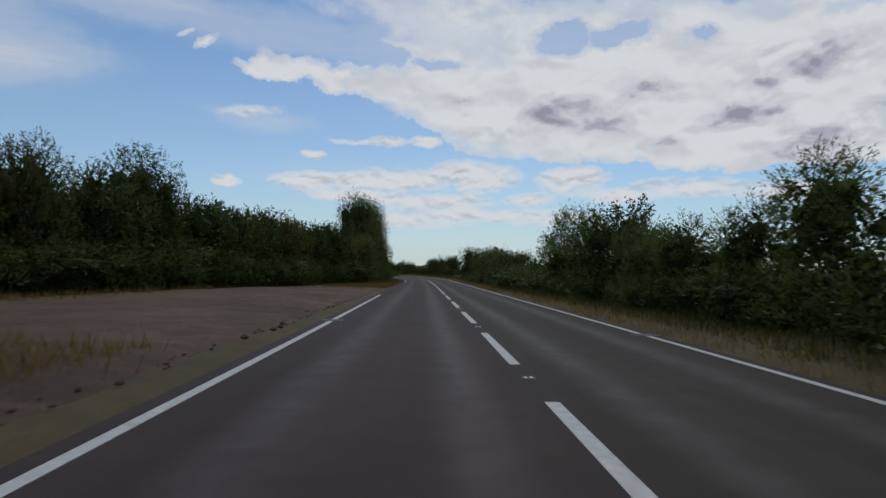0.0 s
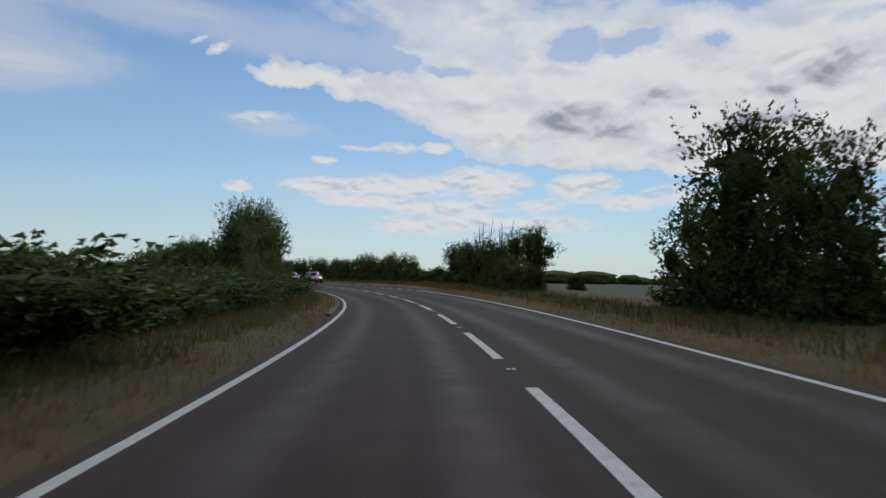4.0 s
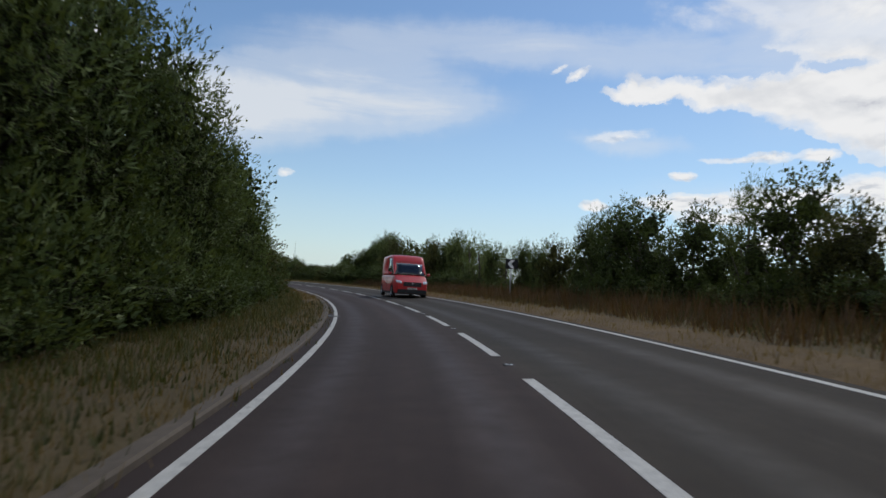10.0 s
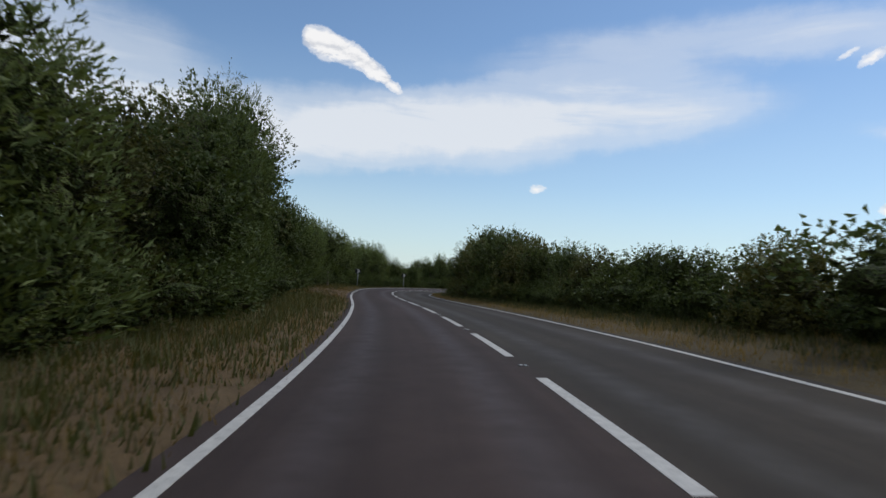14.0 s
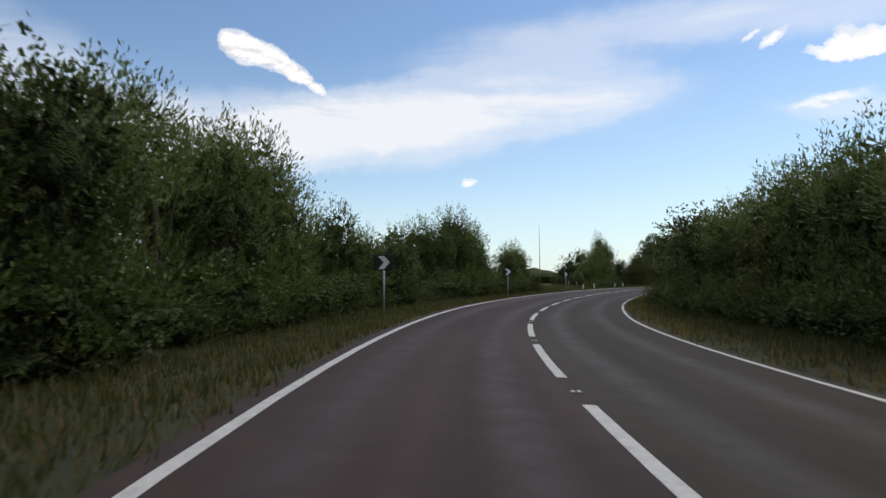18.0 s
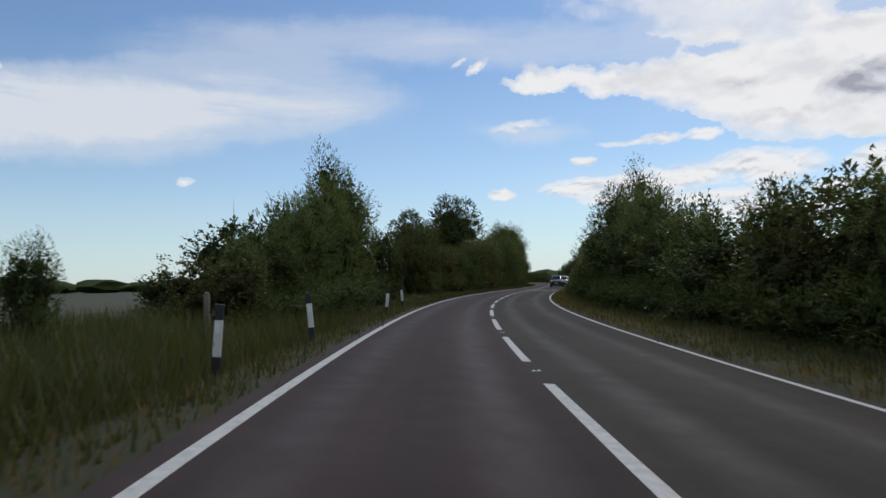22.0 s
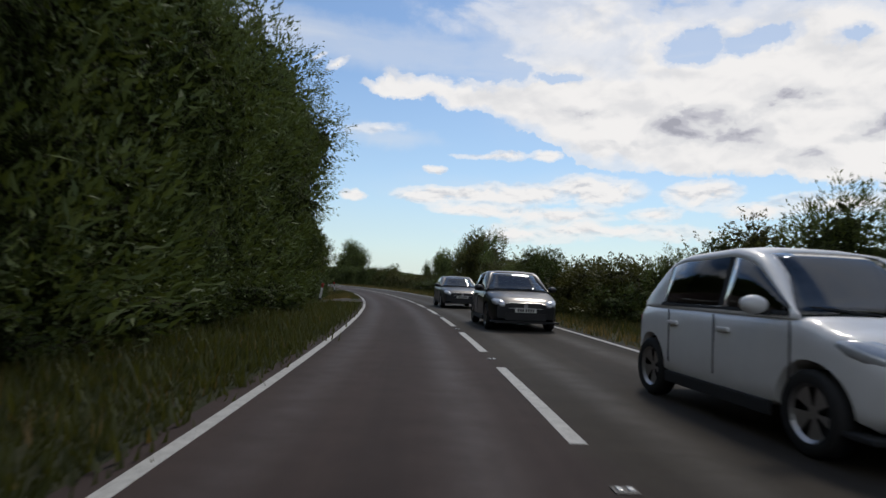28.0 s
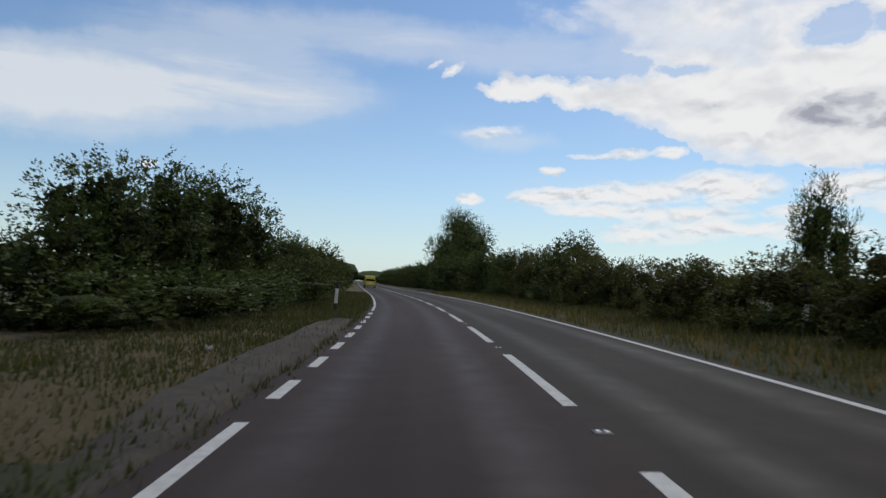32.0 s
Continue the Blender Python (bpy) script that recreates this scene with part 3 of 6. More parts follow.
EDGE = "continuous white edge line, slightly worn"
painted("edge_line", [(-38, 14), (14.25, 31), (75, 119), (119.2, 170), (170.25, 216), (216.2, 257), (257.25, 308), (322, 528.2), (535.3, 567), (586, 812)], left_edge, 0.11, EDGE)
painted("edge_line", [(-38, 11.5), (11.8, 31.0), (31.3, 124), (151, 311), (323, 389), (389.3, 440), (440.4, 460), (460.3, 812)], right_edge, 0.11, EDGE)
BROKEN = "short white edge line mark at an entrance"
painted("edge_mark", [(a, a + 1.1) for a in np.arange(309, 321, 2.2)], left_edge, 0.13, BROKEN, 1.0, "edge line marks")
painted("edge_mark", [(a, a + 1.0) for a in np.arange(528.8, 534.6, 1.75)], left_edge, 0.13, BROKEN, 1.0, "edge line marks")
painted("edge_mark", [(a, a + 1.1) for a in np.arange(568, 585, 2.2)], left_edge, 0.13, BROKEN, 1.0, "edge line marks")
painted("edge_mark", [(a, a + 1.6) for a in np.arange(125.5, 150, 3.4)], right_edge, 0.13, BROKEN, 1.0, "edge line marks")
painted("edge_mark", [(a, a + 1.1) for a in np.arange(312, 322, 2.2)], right_edge, 0.13, BROKEN, 1.0, "edge line marks")

STUD_IRON = plain("stud_iron", (0.10, 0.095, 0.09), 0.6, 0.6)
STUD_GLASS = plain("stud_reflector", (0.75, 0.75, 0.72), 0.2)
stud = new("road_stud")
bm = bmesh.new()
box(bm, -0.07, -0.06, -0.012, 0.07, 0.06, 0.008, 0.005)
part("stud_casing", bm, STUD_IRON, stud)
for x in (-0.032, 0.032):
    bm = bmesh.new()
    box(bm, x - 0.016, -0.03, 0.006, x + 0.016, 0.03, 0.017, 0.004)
    part("reflector", bm, STUD_GLASS, stud, "glass reflector")
tagged(stud, "cast iron road stud with glass reflectors between the centre marks", "road stud", "road studs")
stud.matrix_world = stand(marks[0] - 1.0, 0.0)
for m in marks[1:]:
    if m < 640:
        copy_thing(stud, stand(m - 1.0, 0.0))

# low concrete edging beside the left lane
verts, faces = [], []
ss = [100.0 + 2.0 * i for i in range(82)]
for s in ss:
    for dl, z in ((0.24, -0.05), (0.24, 0.045), (0.26, 0.065), (0.40, 0.07), (0.43, 0.05), (0.43, -0.05)):
        verts.append(at(s, -half_left(s) - dl, z + 0.012 * noise.noise(Vector((s * 0.7, dl * 9, 0)))))
for i in range(len(ss) - 1):
    for k in range(5):
        a = 6 * i + k
        faces.append((a, a + 6, a + 7, a + 1))
kerb = raw_mesh("kerb", verts, faces, KERB)
tagged(kerb, "low weathered concrete edging half hidden by the verge", "kerb", kind="structure")


def apron(name, s_a, s_b, lat_a, lat_b, label, mat=None):
    """A ragged patch of gravel beside the road."""
    n, k = int((s_b - s_a) / 0.9), 14
    verts, faces = [], []
    for i in range(n + 1):
        for j in range(k + 1):
            s = s_a + (s_b - s_a) * i / n
            u = j / k
            ease = math.sin(math.pi * min(1, max(0, i / n))) ** 0.35
            la = lat_a + (lat_b - lat_a) * u * (0.25 + 0.75 * ease) + 0.25 * u * noise.noise(Vector((s * 0.5, u * 3, 4)))
            p = at(s, la)
            edge = min(1.0, 5 * min(u * 3, 1 - u, i / n, 1 - i / n))
            verts.append(p + Vector((0, 0, verge_height(s, la) * (1 if u > 0 else 0) + 0.02 + 0.05 * edge + 0.025 * noise.noise(p * 2.3) - 0.05 * (1 - edge))))
    for i in range(n):
        for j in range(k):
            a = i * (k + 1) + j
            faces.append((a, a + 1, a + k + 2, a + k + 1) if lat_b > lat_a else (a, a + k + 1, a + k + 2, a + 1))
    ob = raw_mesh(name, verts, faces, mat or GRAVEL)
    ob.data.shade_smooth()
    tagged(ob, label, "gravel", kind="structure")


apron("gravel_lay_by", -36, 46, -3.45, -14.5, "bare dusty gravel lay-by with ruts")
apron("gravel_lay_by", 122, 152, 3.3, 4.9, "pale gravel lay-by along the road")
apron("gravel_entrance", 301, 315, -3.2, -5.6, "stony field entrance with weeds")
apron("gravel_entrance", 529.0, 539.5, -2.95, -15.0, "gravel driveway mouth beside the road", DRIVE)
apron("gravel_entrance", 565, 582, -2.95, -3.8, "dusty field entrance beside the road", DRIVE)

# ------------------------------------------------------------------ trees and hedges
rng = np.random.default_rng(7)


def leaves(centres, ways, length, width, jitter=0.5):
    """Small pointed leaf blades."""
    n = len(centres)
    d = ways + rng.normal(0, jitter, (n, 3))
    d /= np.linalg.norm(d, axis=1)[:, None] + 1e-9
    r = rng.normal(0, 1, (n, 3))
    w = np.cross(d, r)
    w /= np.linalg.norm(w, axis=1)[:, None] + 1e-9
    L = length * rng.uniform(0.6, 1.35, n)[:, None]
    W = width * rng.uniform(0.6, 1.3, n)[:, None]
    v = np.stack([centres - w * W * 0.3, centres + d * L * 0.45 + w * W * 0.85, centres + d * L], 1).reshape(-1, 3)
    return v, (np.arange(n)[:, None] * 3 + np.arange(3)).tolist()


def plant(kind, seed, height, spread, mat, n_leaves, leaf, trunk_share, lobes_n, plume=0.0, low=0.0, droop=0.0, core=0.66, fore=True, per=8, tight=1.0):
    """One woody plant, built at its real height: trunk with limbs, and a crown of leafy sprigs on a heap of large and small lobes.
    core: how far the dense inside fills the lobes; fore: fewer leaves on the side away from the road."""
    global rng
    rng = np.random.default_rng(seed)
    root = new(kind)
    base = height * trunk_share
    lobes = []
    for k in range(lobes_n):
        a = k * 2.4 + rng.uniform(0, 0.8)
        u = (k + 0.5) / lobes_n
        rad = spread * (0.62 * math.sin(math.pi * (0.12 + 0.8 * u)) if k else 0.0) * rng.uniform(0.7, 1.1)
        z = base + (height - base) * (0.12 + 0.70 * u * rng.uniform(0.8, 1.1))
        rr = spread * rng.uniform(0.34, 0.56) * tight
        lobes.append(((rad * math.cos(a), rad * math.sin(a), z), (rr, rr, min(rr * rng.uniform(0.9, 1.4), (height - base) * 0.30))))
    if low:
        for k in range(5):
            a = k * 1.3 + rng.uniform(0, 0.6)
            lobes.append(((spread * 0.55 * math.cos(a), spread * 0.55 * math.sin(a), height * 0.12), (spread * 0.5, spread * 0.5, height * 0.2)))
    # trunk and limbs, grown together
    bm = bmesh.new()
    r0 = 0.02 * height + 0.02
    lean = Vector((rng.uniform(-0.05, 0.05), rng.uniform(-0.05, 0.05), 1)) * height
    tube(bm, [Vector((0, 0, -0.1)), lean * 0.2 + Vector((0.03, 0.02, 0)), lean * 0.45, lean * 0.72], [r0 * 1.25, r0, r0 * 0.7, r0 * 0.25], 6)
    bm.verts.ensure_lookup_table()
    stem = list(bm.verts)
    welds = {}
    for c, r in lobes:
        a = lean * min(0.6, max(0.08, c[2] / height * 0.55))
        cc = Vector(c)
        first = len(bm.verts)
        tube(bm, [a, a.lerp(cc, 0.5) + Vector((0, 0, -0.05 * height)), cc, cc + Vector((c[0], c[1], height * 0.3)) * 0.25], [r0 * 0.5, r0 * 0.35, r0 * 0.2, r0 * 0.06], 3)
        bm.verts.ensure_lookup_table()
        welds[bm.verts[first]] = min(stem, key=lambda v: (v.co - a).length)
    bmesh.ops.weld_verts(bm, targetmap=welds)
    part("trunk", bm, BARK, root, "", True)
    # smaller lobes heaped on the large ones
    heads = []
    for c, r in lobes:
        for k in range(3):
            d = rng.normal(0, 1, 3) + np.array([0, 0, 0.9])
            d /= np.linalg.norm(d)
            q = rng.uniform(0.34, 0.52)
            heads.append((np.array(c) + d * np.array(r) * rng.uniform(0.65, 0.95), np.array(r) * q))
    C = np.array([c for c, _ in lobes] + [c for c, _ in heads], float)
    Rr = np.array([r for _, r in lobes] + [r for _, r in heads], float)
    # sprigs on the outside of the heap
    want = n_leaves // per
    share = Rr[:, 0] * Rr[:, 2]
    pick = rng.choice(len(C), want * 4, p=share / share.sum())
    d = rng.normal(0, 1, (len(pick), 3))
    d /= np.linalg.norm(d, axis=1)[:, None]
    d[:, 2] = np.where(d[:, 2] < -0.5, -0.6 * d[:, 2], d[:, 2])
    if fore:
        turn = (d[:, 0] < -0.15) & (d[:, 2] < 0.45) & (rng.uniform(0, 1, len(d)) < 0.6)
        d[:, 0] = np.where(turn, -d[:, 0], d[:, 0])
    P = C[pick] + d * Rr[pick] * rng.uniform(0.68, 1.10, (len(pick), 1))
    deep = np.zeros(len(P), bool)
    for c, r in zip(C, Rr):
        deep |= (((P - c) / (r * 0.66)) ** 2).sum(1) < 1.0
    P, d = P[~deep][:want], d[~deep][:want]
    way = d + np.array([0, 0, 0.55 + plume - droop])
    way /= np.linalg.norm(way, axis=1)[:, None]
    reach = rng.uniform(0.18, 0.42, (len(P), 1)) * (1 + plume) * (0.5 + 0.08 * height)
    t = rng.uniform(0, 1, (len(P), per, 1))
    cs = (P[:, None] + way[:, None] * t * reach[:, None] + rng.normal(0, 0.05, (len(P), per, 3))).reshape(-1, 3)
    ws = np.repeat(way * (0.6 + plume) + d * 0.5 - np.array([0, 0, droop]), per, 0)
    # upright shoots that break the outline
    shoots_c, shoots_w = [cs], [ws]
    for k in range(int(3 + 5 * plume) if height > 2 and plume else 0):
        c, r = lobes[int(rng.integers(len(lobes)))]
        p = np.array(c) + np.array([rng.uniform(-0.6, 0.6) * r[0], rng.uniform(-0.6, 0.6) * r[1], r[2] * 0.6])
        top = p + np.array([rng.uniform(-0.25, 0.25), rng.uniform(-0.25, 0.25), 1.0]) * height * rng.uniform(0.07, 0.16)
        n = 60
        t = rng.uniform(0, 1, n)[:, None]
        shoots_c.append(p + (top - p) * t + rng.normal(0, 0.09, (n, 3)) * (1.15 - t))
        shoots_w.append(np.repeat([(top - p) / np.linalg.norm(top - p)], n, 0) + rng.normal(0, 0.5, (n, 3)))
    cs, ws = np.concatenate(shoots_c), np.concatenate(shoots_w)
    keep = cs[:, 2] > 0.05
    v, f = leaves(cs[keep], ws[keep], leaf[0], leaf[1])
    tallest = height / np.percentile(v[:, 2], 97.5)
    v, f = v.tolist(), list(f)
    n_outer = len(f)
    # the dense leafy inside of each lobe: a ragged heart and broad inner sprays round it
    if core:
        for c, r in lobes:
            if min(r[0], r[2]) < 0.15:
                continue
            first = len(v)
            shift = Vector((rng.uniform(0, 50), rng.uniform(0, 50), rng.uniform(0, 50)))
            for q in BALL_V:
                k = core * 0.7 * (1 + 0.5 * noise.noise(q * 2.2 + shift))
                v.append([c[0] + q.x * r[0] * k, c[1] + q.y * r[1] * k, max(0.02, c[2] + q.z * r[2] * k)])
            f += [[first + i for i in q] for q in BALL_F]
            n = int(max(50, min(260, 110 * (r[0] / 0.75) ** 2)))
            o = rng.normal(0, 1, (n, 3))
            o /= np.linalg.norm(o, axis=1)[:, None]
            o = np.array(c) + o * np.array(r) * core * rng.uniform(0.6, 1.25, (n, 1))
            o[:, 2] = np.maximum(o[:, 2], 0.1)
            iv, jf = leaves(o, o - np.array(c), min(0.40 * r[0], 0.30, 0.05 + 0.07 * height), min(0.17 * r[0], 0.125, 0.02 + 0.03 * height), 0.9)
            first = len(v)
            v += iv.tolist()
            f += [[first + i for i in q] for q in jf]
    v = [(x, y, z * tallest) for x, y, z in v]
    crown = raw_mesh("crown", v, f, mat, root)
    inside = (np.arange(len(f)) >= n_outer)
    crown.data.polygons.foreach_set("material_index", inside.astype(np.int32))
    crown.data.polygons.foreach_set("use_smooth", inside)
    return root


bm = bmesh.new()
bmesh.ops.create_icosphere(bm, subdivisions=1, radius=1.0)
BALL_V, BALL_F = [v.co.copy() for v in bm.verts], [[v.index for v in f.verts] for f in bm.faces]
bm.free()
TREE_LABEL = {
    "willow": "tall feathery grey-green willow with upright plumes",
    "hawthorn": "dense dark green hawthorn bush in the roadside hedge",
    "blackthorn": "olive-brown blackthorn bush in the roadside hedge",
    "sapling": "slender pale green willow sapling growing from the verge hedge",
    "oak": "large round-crowned dark oak behind the hedge",
    "bramble": "low sprawling bramble thicket at the foot of the hedge",
    "thorn_tree": "wind-shaped hawthorn tree with an open flat crown",
}
# one of each sort, three to a sort at most; the copies share their meshes
WL, HL, BL = (0.150, 0.036), (0.100, 0.064), (0.098, 0.058)
SORTS = {
    "willow": [plant("willow_tree", 11, 5.0, 1.7, LEAF_WILLOW, 6500, WL, 0.05, 10, 0.7, 1.0),
               plant("willow_tree", 12, 6.0, 1.9, LEAF_WILLOW, 7500, WL, 0.05, 11, 0.6, 1.0),
               plant("willow_tree", 13, 7.0, 2.2, LEAF_WILLOW, 9500, WL, 0.06, 13, 0.6, 1.0),
               plant("willow_tree", 14, 9.0, 2.8, LEAF_WILLOW, 16000, WL, 0.06, 17, 0.5, 1.0, 0.3)],
    "hawthorn": [plant("hawthorn_bush", 21, 3.2, 1.6, LEAF_DARK, 4200, HL, 0.05, 7, 0.25, 1.0),
                 plant("hawthorn_bush", 22, 4.3, 1.9, LEAF_DARK, 5600, HL, 0.06, 8, 0.3, 1.0),
                 plant("hawthorn_bush", 23, 5.5, 2.1, LEAF_DARK, 7500, HL, 0.08, 10, 0.25, 1.0),
                 plant("hawthorn_bush", 24, 8.0, 2.8, LEAF_DARK, 14000, HL, 0.10, 13, 0.2, 1.0)],
    "blackthorn": [plant("blackthorn_bush", 31, 2.8, 1.5, LEAF_OLIVE, 3800, BL, 0.05, 7, 0.4, 1.0),
                   plant("blackthorn_bush", 32, 4.2, 1.9, LEAF_OLIVE, 5200, BL, 0.05, 8, 0.45, 1.0),
                   plant("blackthorn_bush", 33, 6.0, 2.2, LEAF_OLIVE, 7500, BL, 0.05, 10, 0.4, 1.0)],
    "sapling": [plant("willow_sapling", 41, 4.2, 1.1, LEAF_WILLOW, 1900, (0.14, 0.034), 0.05, 6, 1.3, 0.0, 0.0, 0.0, False, 6),
                plant("willow_sapling", 42, 5.2, 1.2, LEAF_WILLOW, 2300, (0.14, 0.034), 0.05, 7, 1.2, 0.0, 0.0, 0.0, False, 6)],
    "oak": [plant("oak_tree", 51, 12.0, 4.2, LEAF_DARK, 15000, (0.20, 0.13), 0.20, 16, 0.1, 0.0, 0.0, 0.66, False)],
    "bramble": [plant("bramble_thicket", 61, 1.2, 1.5, LEAF_BRAMBLE, 1150, (0.08, 0.052), 0.02, 4, 0.4, 0.0, 0.0, 0.75, True, 6),
                plant("bramble_thicket", 62, 1.6, 1.7, LEAF_BRAMBLE, 1400, (0.08, 0.052), 0.02, 5, 0.5, 0.0, 0.0, 0.75, True, 6)],
    "thorn_tree": [plant("thorn_tree", 71, 4.6, 2.5, LEAF_DARK, 5200, (0.10, 0.06), 0.30, 13, 0.1, 0.0, 0.0, 0.4, False, 8, 0.75)],
    "tall_willow": [plant("willow_tree", 15, 12.0, 3.3, LEAF_WILLOW, 19000, WL, 0.26, 20, 0.5, 0.0, 0.8, 0.62, False)],
    "rusty": [plant("hawthorn_bush", 91, 5.6, 2.1, LEAF_RUST, 6500, HL, 0.14, 10, 0.3, 0.4)],
    "screen": [plant("hedge_tree", 81, 4.5, 2.3, LEAF_DARK, 1300, (0.19, 0.11), 0.06, 6, 0.5, 1.0, 0.0, 0.74, True, 6),
               plant("hedge_tree", 82, 6.5, 2.5, LEAF_WILLOW, 1600, (0.22, 0.08), 0.06, 7, 0.7, 1.0, 0.0, 0.74, True, 6)],
}
REAL_HEIGHT = {"willow": (5.0, 6.0, 7.0, 9.0), "hawthorn": (3.2, 4.3, 5.5, 8.0), "blackthorn": (2.8, 4.2, 6.0), "sapling": (4.2, 5.2), "oak": (12.0,), "bramble": (1.2, 1.6),
               "thorn_tree": (4.6,), "rusty": (5.6,), "tall_willow": (12.0,), "screen": (4.5, 6.5)}
TREE_LABEL["tall_willow"] = "tall old willow overhanging the driveway mouth"
TREE_LABEL["rusty"] = "rust-brown hawthorn with withered leaves beside the verge"
TREE_LABEL["screen"] = "dark tree in the second row of the hedge"
used = set()


def set_plant(sort, s, lat, height, wide=1.0, label=""):
    """Stands a plant of a sort beside the road, at its height."""
    base = at(s, lat).z + verge_height(s, max(-12.0, min(12.0, lat)))
    height = max(0.7, height - base)
    near = sorted(range(len(SORTS[sort])), key=lambda i: abs(math.log(REAL_HEIGHT[sort][i] / height)))[:2]
    k = near[0] if random.random() < 0.7 else near[-1]
    size = height / REAL_HEIGHT[sort][k]
    across = size * wide * random.uniform(0.9, 1.12)
    m = Matrix.Translation(at(s, lat, base - at(s, lat).z - 0.05)) @ Matrix.Rotation(heading(s) + (math.pi + 0.6 if lat > 0 else -0.6) + random.uniform(-0.7, 0.7), 4, "Z") @ Matrix.Diagonal((across, across, size, 1))
    if (sort, k) not in used:
        used.add((sort, k))
        ob = SORTS[sort][k]
        ob.matrix_world = m
    else:
        ob = copy_thing(SORTS[sort][k], Matrix.Identity(4))
        ob.matrix_basis = m
    tagged(ob, label or TREE_LABEL[sort], "tree" if sort in ("willow", "tall_willow", "oak", "thorn_tree", "sapling", "screen") else "bush", "roadside trees" if sort in ("willow", "tall_willow", "oak", "thorn_tree", "sapling", "screen") else "hedge bushes")
    return ob


UNDER = []


def undergrowth(s, lat, height, wide=1.0):
    """Notes a bramble of the continuous undergrowth along the foot of the hedges."""
    UNDER.append((random.randrange(2), s, lat, height, wide * random.uniform(0.9, 1.12), random.uniform(-0.7, 0.7)))


def grow_undergrowth(label):
    """All the continuous brambles and nettles in one sheet."""
    vs, fs, ms, first = [], [], [], 0
    for k, s, lat, height, wide, turn in UNDER:
        me = SORTS["bramble"][k].children[1].data if SORTS["bramble"][k].children[1].name.startswith("crown") else SORTS["bramble"][k].children[0].data
        co = np.empty(len(me.vertices) * 3)
        me.vertices.foreach_get("co", co)
        co = co.reshape(-1, 3)
        base = at(s, lat).z + verge_height(s, max(-12.0, min(12.0, lat))) - 0.05
        size = max(0.6, height - max(-0.3, min(0.3, base))) / REAL_HEIGHT["bramble"][k] / 1.06
        a = heading(s) + (math.pi + 0.6 if lat > 0 else -0.6) + turn
        c, d = math.cos(a) * size * wide, math.sin(a) * size * wide
        o = at(s, lat)
        vs.append(np.stack([o.x + co[:, 0] * c - co[:, 1] * d, o.y + co[:, 0] * d + co[:, 1] * c, base + co[:, 2] * size], 1))
        tri = np.empty(len(me.polygons) * 3, np.int32)
        me.polygons.foreach_get("vertices", tri)
        fs.append(tri.reshape(-1, 3) + first)
        mi = np.empty(len(me.polygons), np.int32)
        me.polygons.foreach_get("material_index", mi)
        ms.append(mi)
        first += len(co)
    ob = raw_mesh("undergrowth", np.concatenate(vs).tolist(), np.concatenate(fs).tolist(), LEAF_BRAMBLE)
    mi = np.concatenate(ms)
    ob.data.polygons.foreach_set("material_index", mi)
    tagged(ob, label, "undergrowth", kind="stuff")


def hedge(side, profile, front, mix, back=True, spacing=3.0, seen=True, over=True):
    """A hedgerow: bushes and trees whose tops follow a height profile, standing behind a front line."""
    ps, ph = [p[0] for p in profile], [p[1] for p in profile]
    fs, fl = [p[0] for p in front], [p[1] for p in front]
    s, i = ps[0], 0
    while s < ps[-1]:
        h = float(np.interp(s, ps, ph))
        fr = float(np.interp(s, fs, fl))
        if h > 0.8:
            hh = h * random.uniform(0.89, 1.01)
            r = max(1.0, min(2.3, 0.36 * hh))
            if over and seen:
                hh += at(s, 8.0 * side).z
            if seen:
                hh = max(0.9, 1.08 + (hh - 1.08) * (fr + 0.85 * r - 1.25 * -side) / (8.0 - 1.25 * -side))
            sort = random.choices(list(mix), list(mix.values()))[0] if -6 < s < 604 else "screen"
            if hh < 2.2:
                sort = "bramble" if hh < 1.8 else "blackthorn"
            elif hh > 6.2 and sort in ("hawthorn", "blackthorn", "sapling"):
                sort = "willow" if random.random() < 0.6 else "hawthorn"
            wide = max(0.75, min(1.6, r / (0.36 * hh)))
            set_plant(sort, s - (0.9 if over else 0.0) + random.uniform(-0.5, 0.5), side * (fr + r * 0.85 + random.uniform(-0.2, 0.5)), hh, wide)
            if random.random() < 0.7 and -6 < s < 608:
                undergrowth(s + random.uniform(0.8, 2.2), side * (fr + 0.5 + random.uniform(-0.2, 0.5)), random.uniform(0.8, 1.5) * min(1.0, h / 3))
            if back and i % 4 == 0 and -6 < s < 604:
                set_plant("screen", s + random.uniform(0.5, 2.5), side * (fr + 2 * r + 1.8 + random.uniform(0, 1.2)), hh * random.uniform(0.8, 0.98), 1.15)
        s += spacing * random.uniform(0.8, 1.15) * (0.8 if h < 3 else 1.0)
        i += 1


FRONT_L = [(-40, 15.5), (20, 14.5), (37, 11.5), (52, 7.8), (60, 5.6), (78, 5.0), (85, 5.8), (290, 5.6), (302, 6.0), (318, 5.2), (335, 5.6), (345, 5.8), (366, 6.2), (395, 6.2), (415, 6.4), (436, 6.2), (440, 4.6), (500, 4.6), (519, 5.0), (521, 9.5), (529, 6.0), (531, 12.0), (538, 12.0), (540, 5.4), (546, 5.4), (560, 5.2), (563, 9.5), (572, 6.5), (580, 5.6), (800, 5.4)]
FRONT_R = [(-40, 4.9), (100, 5.0), (120, 6.0), (128, 6.6), (150, 6.4), (165, 7.4), (190, 8.0), (225, 7.2), (250, 6.4), (300, 5.6), (330, 5.2), (345, 6.0), (420, 6.0), (440, 5.6), (520, 4.8), (560, 5.2), (800, 5.6)]
DARK = {"hawthorn": 5, "blackthorn": 3, "willow": 1}
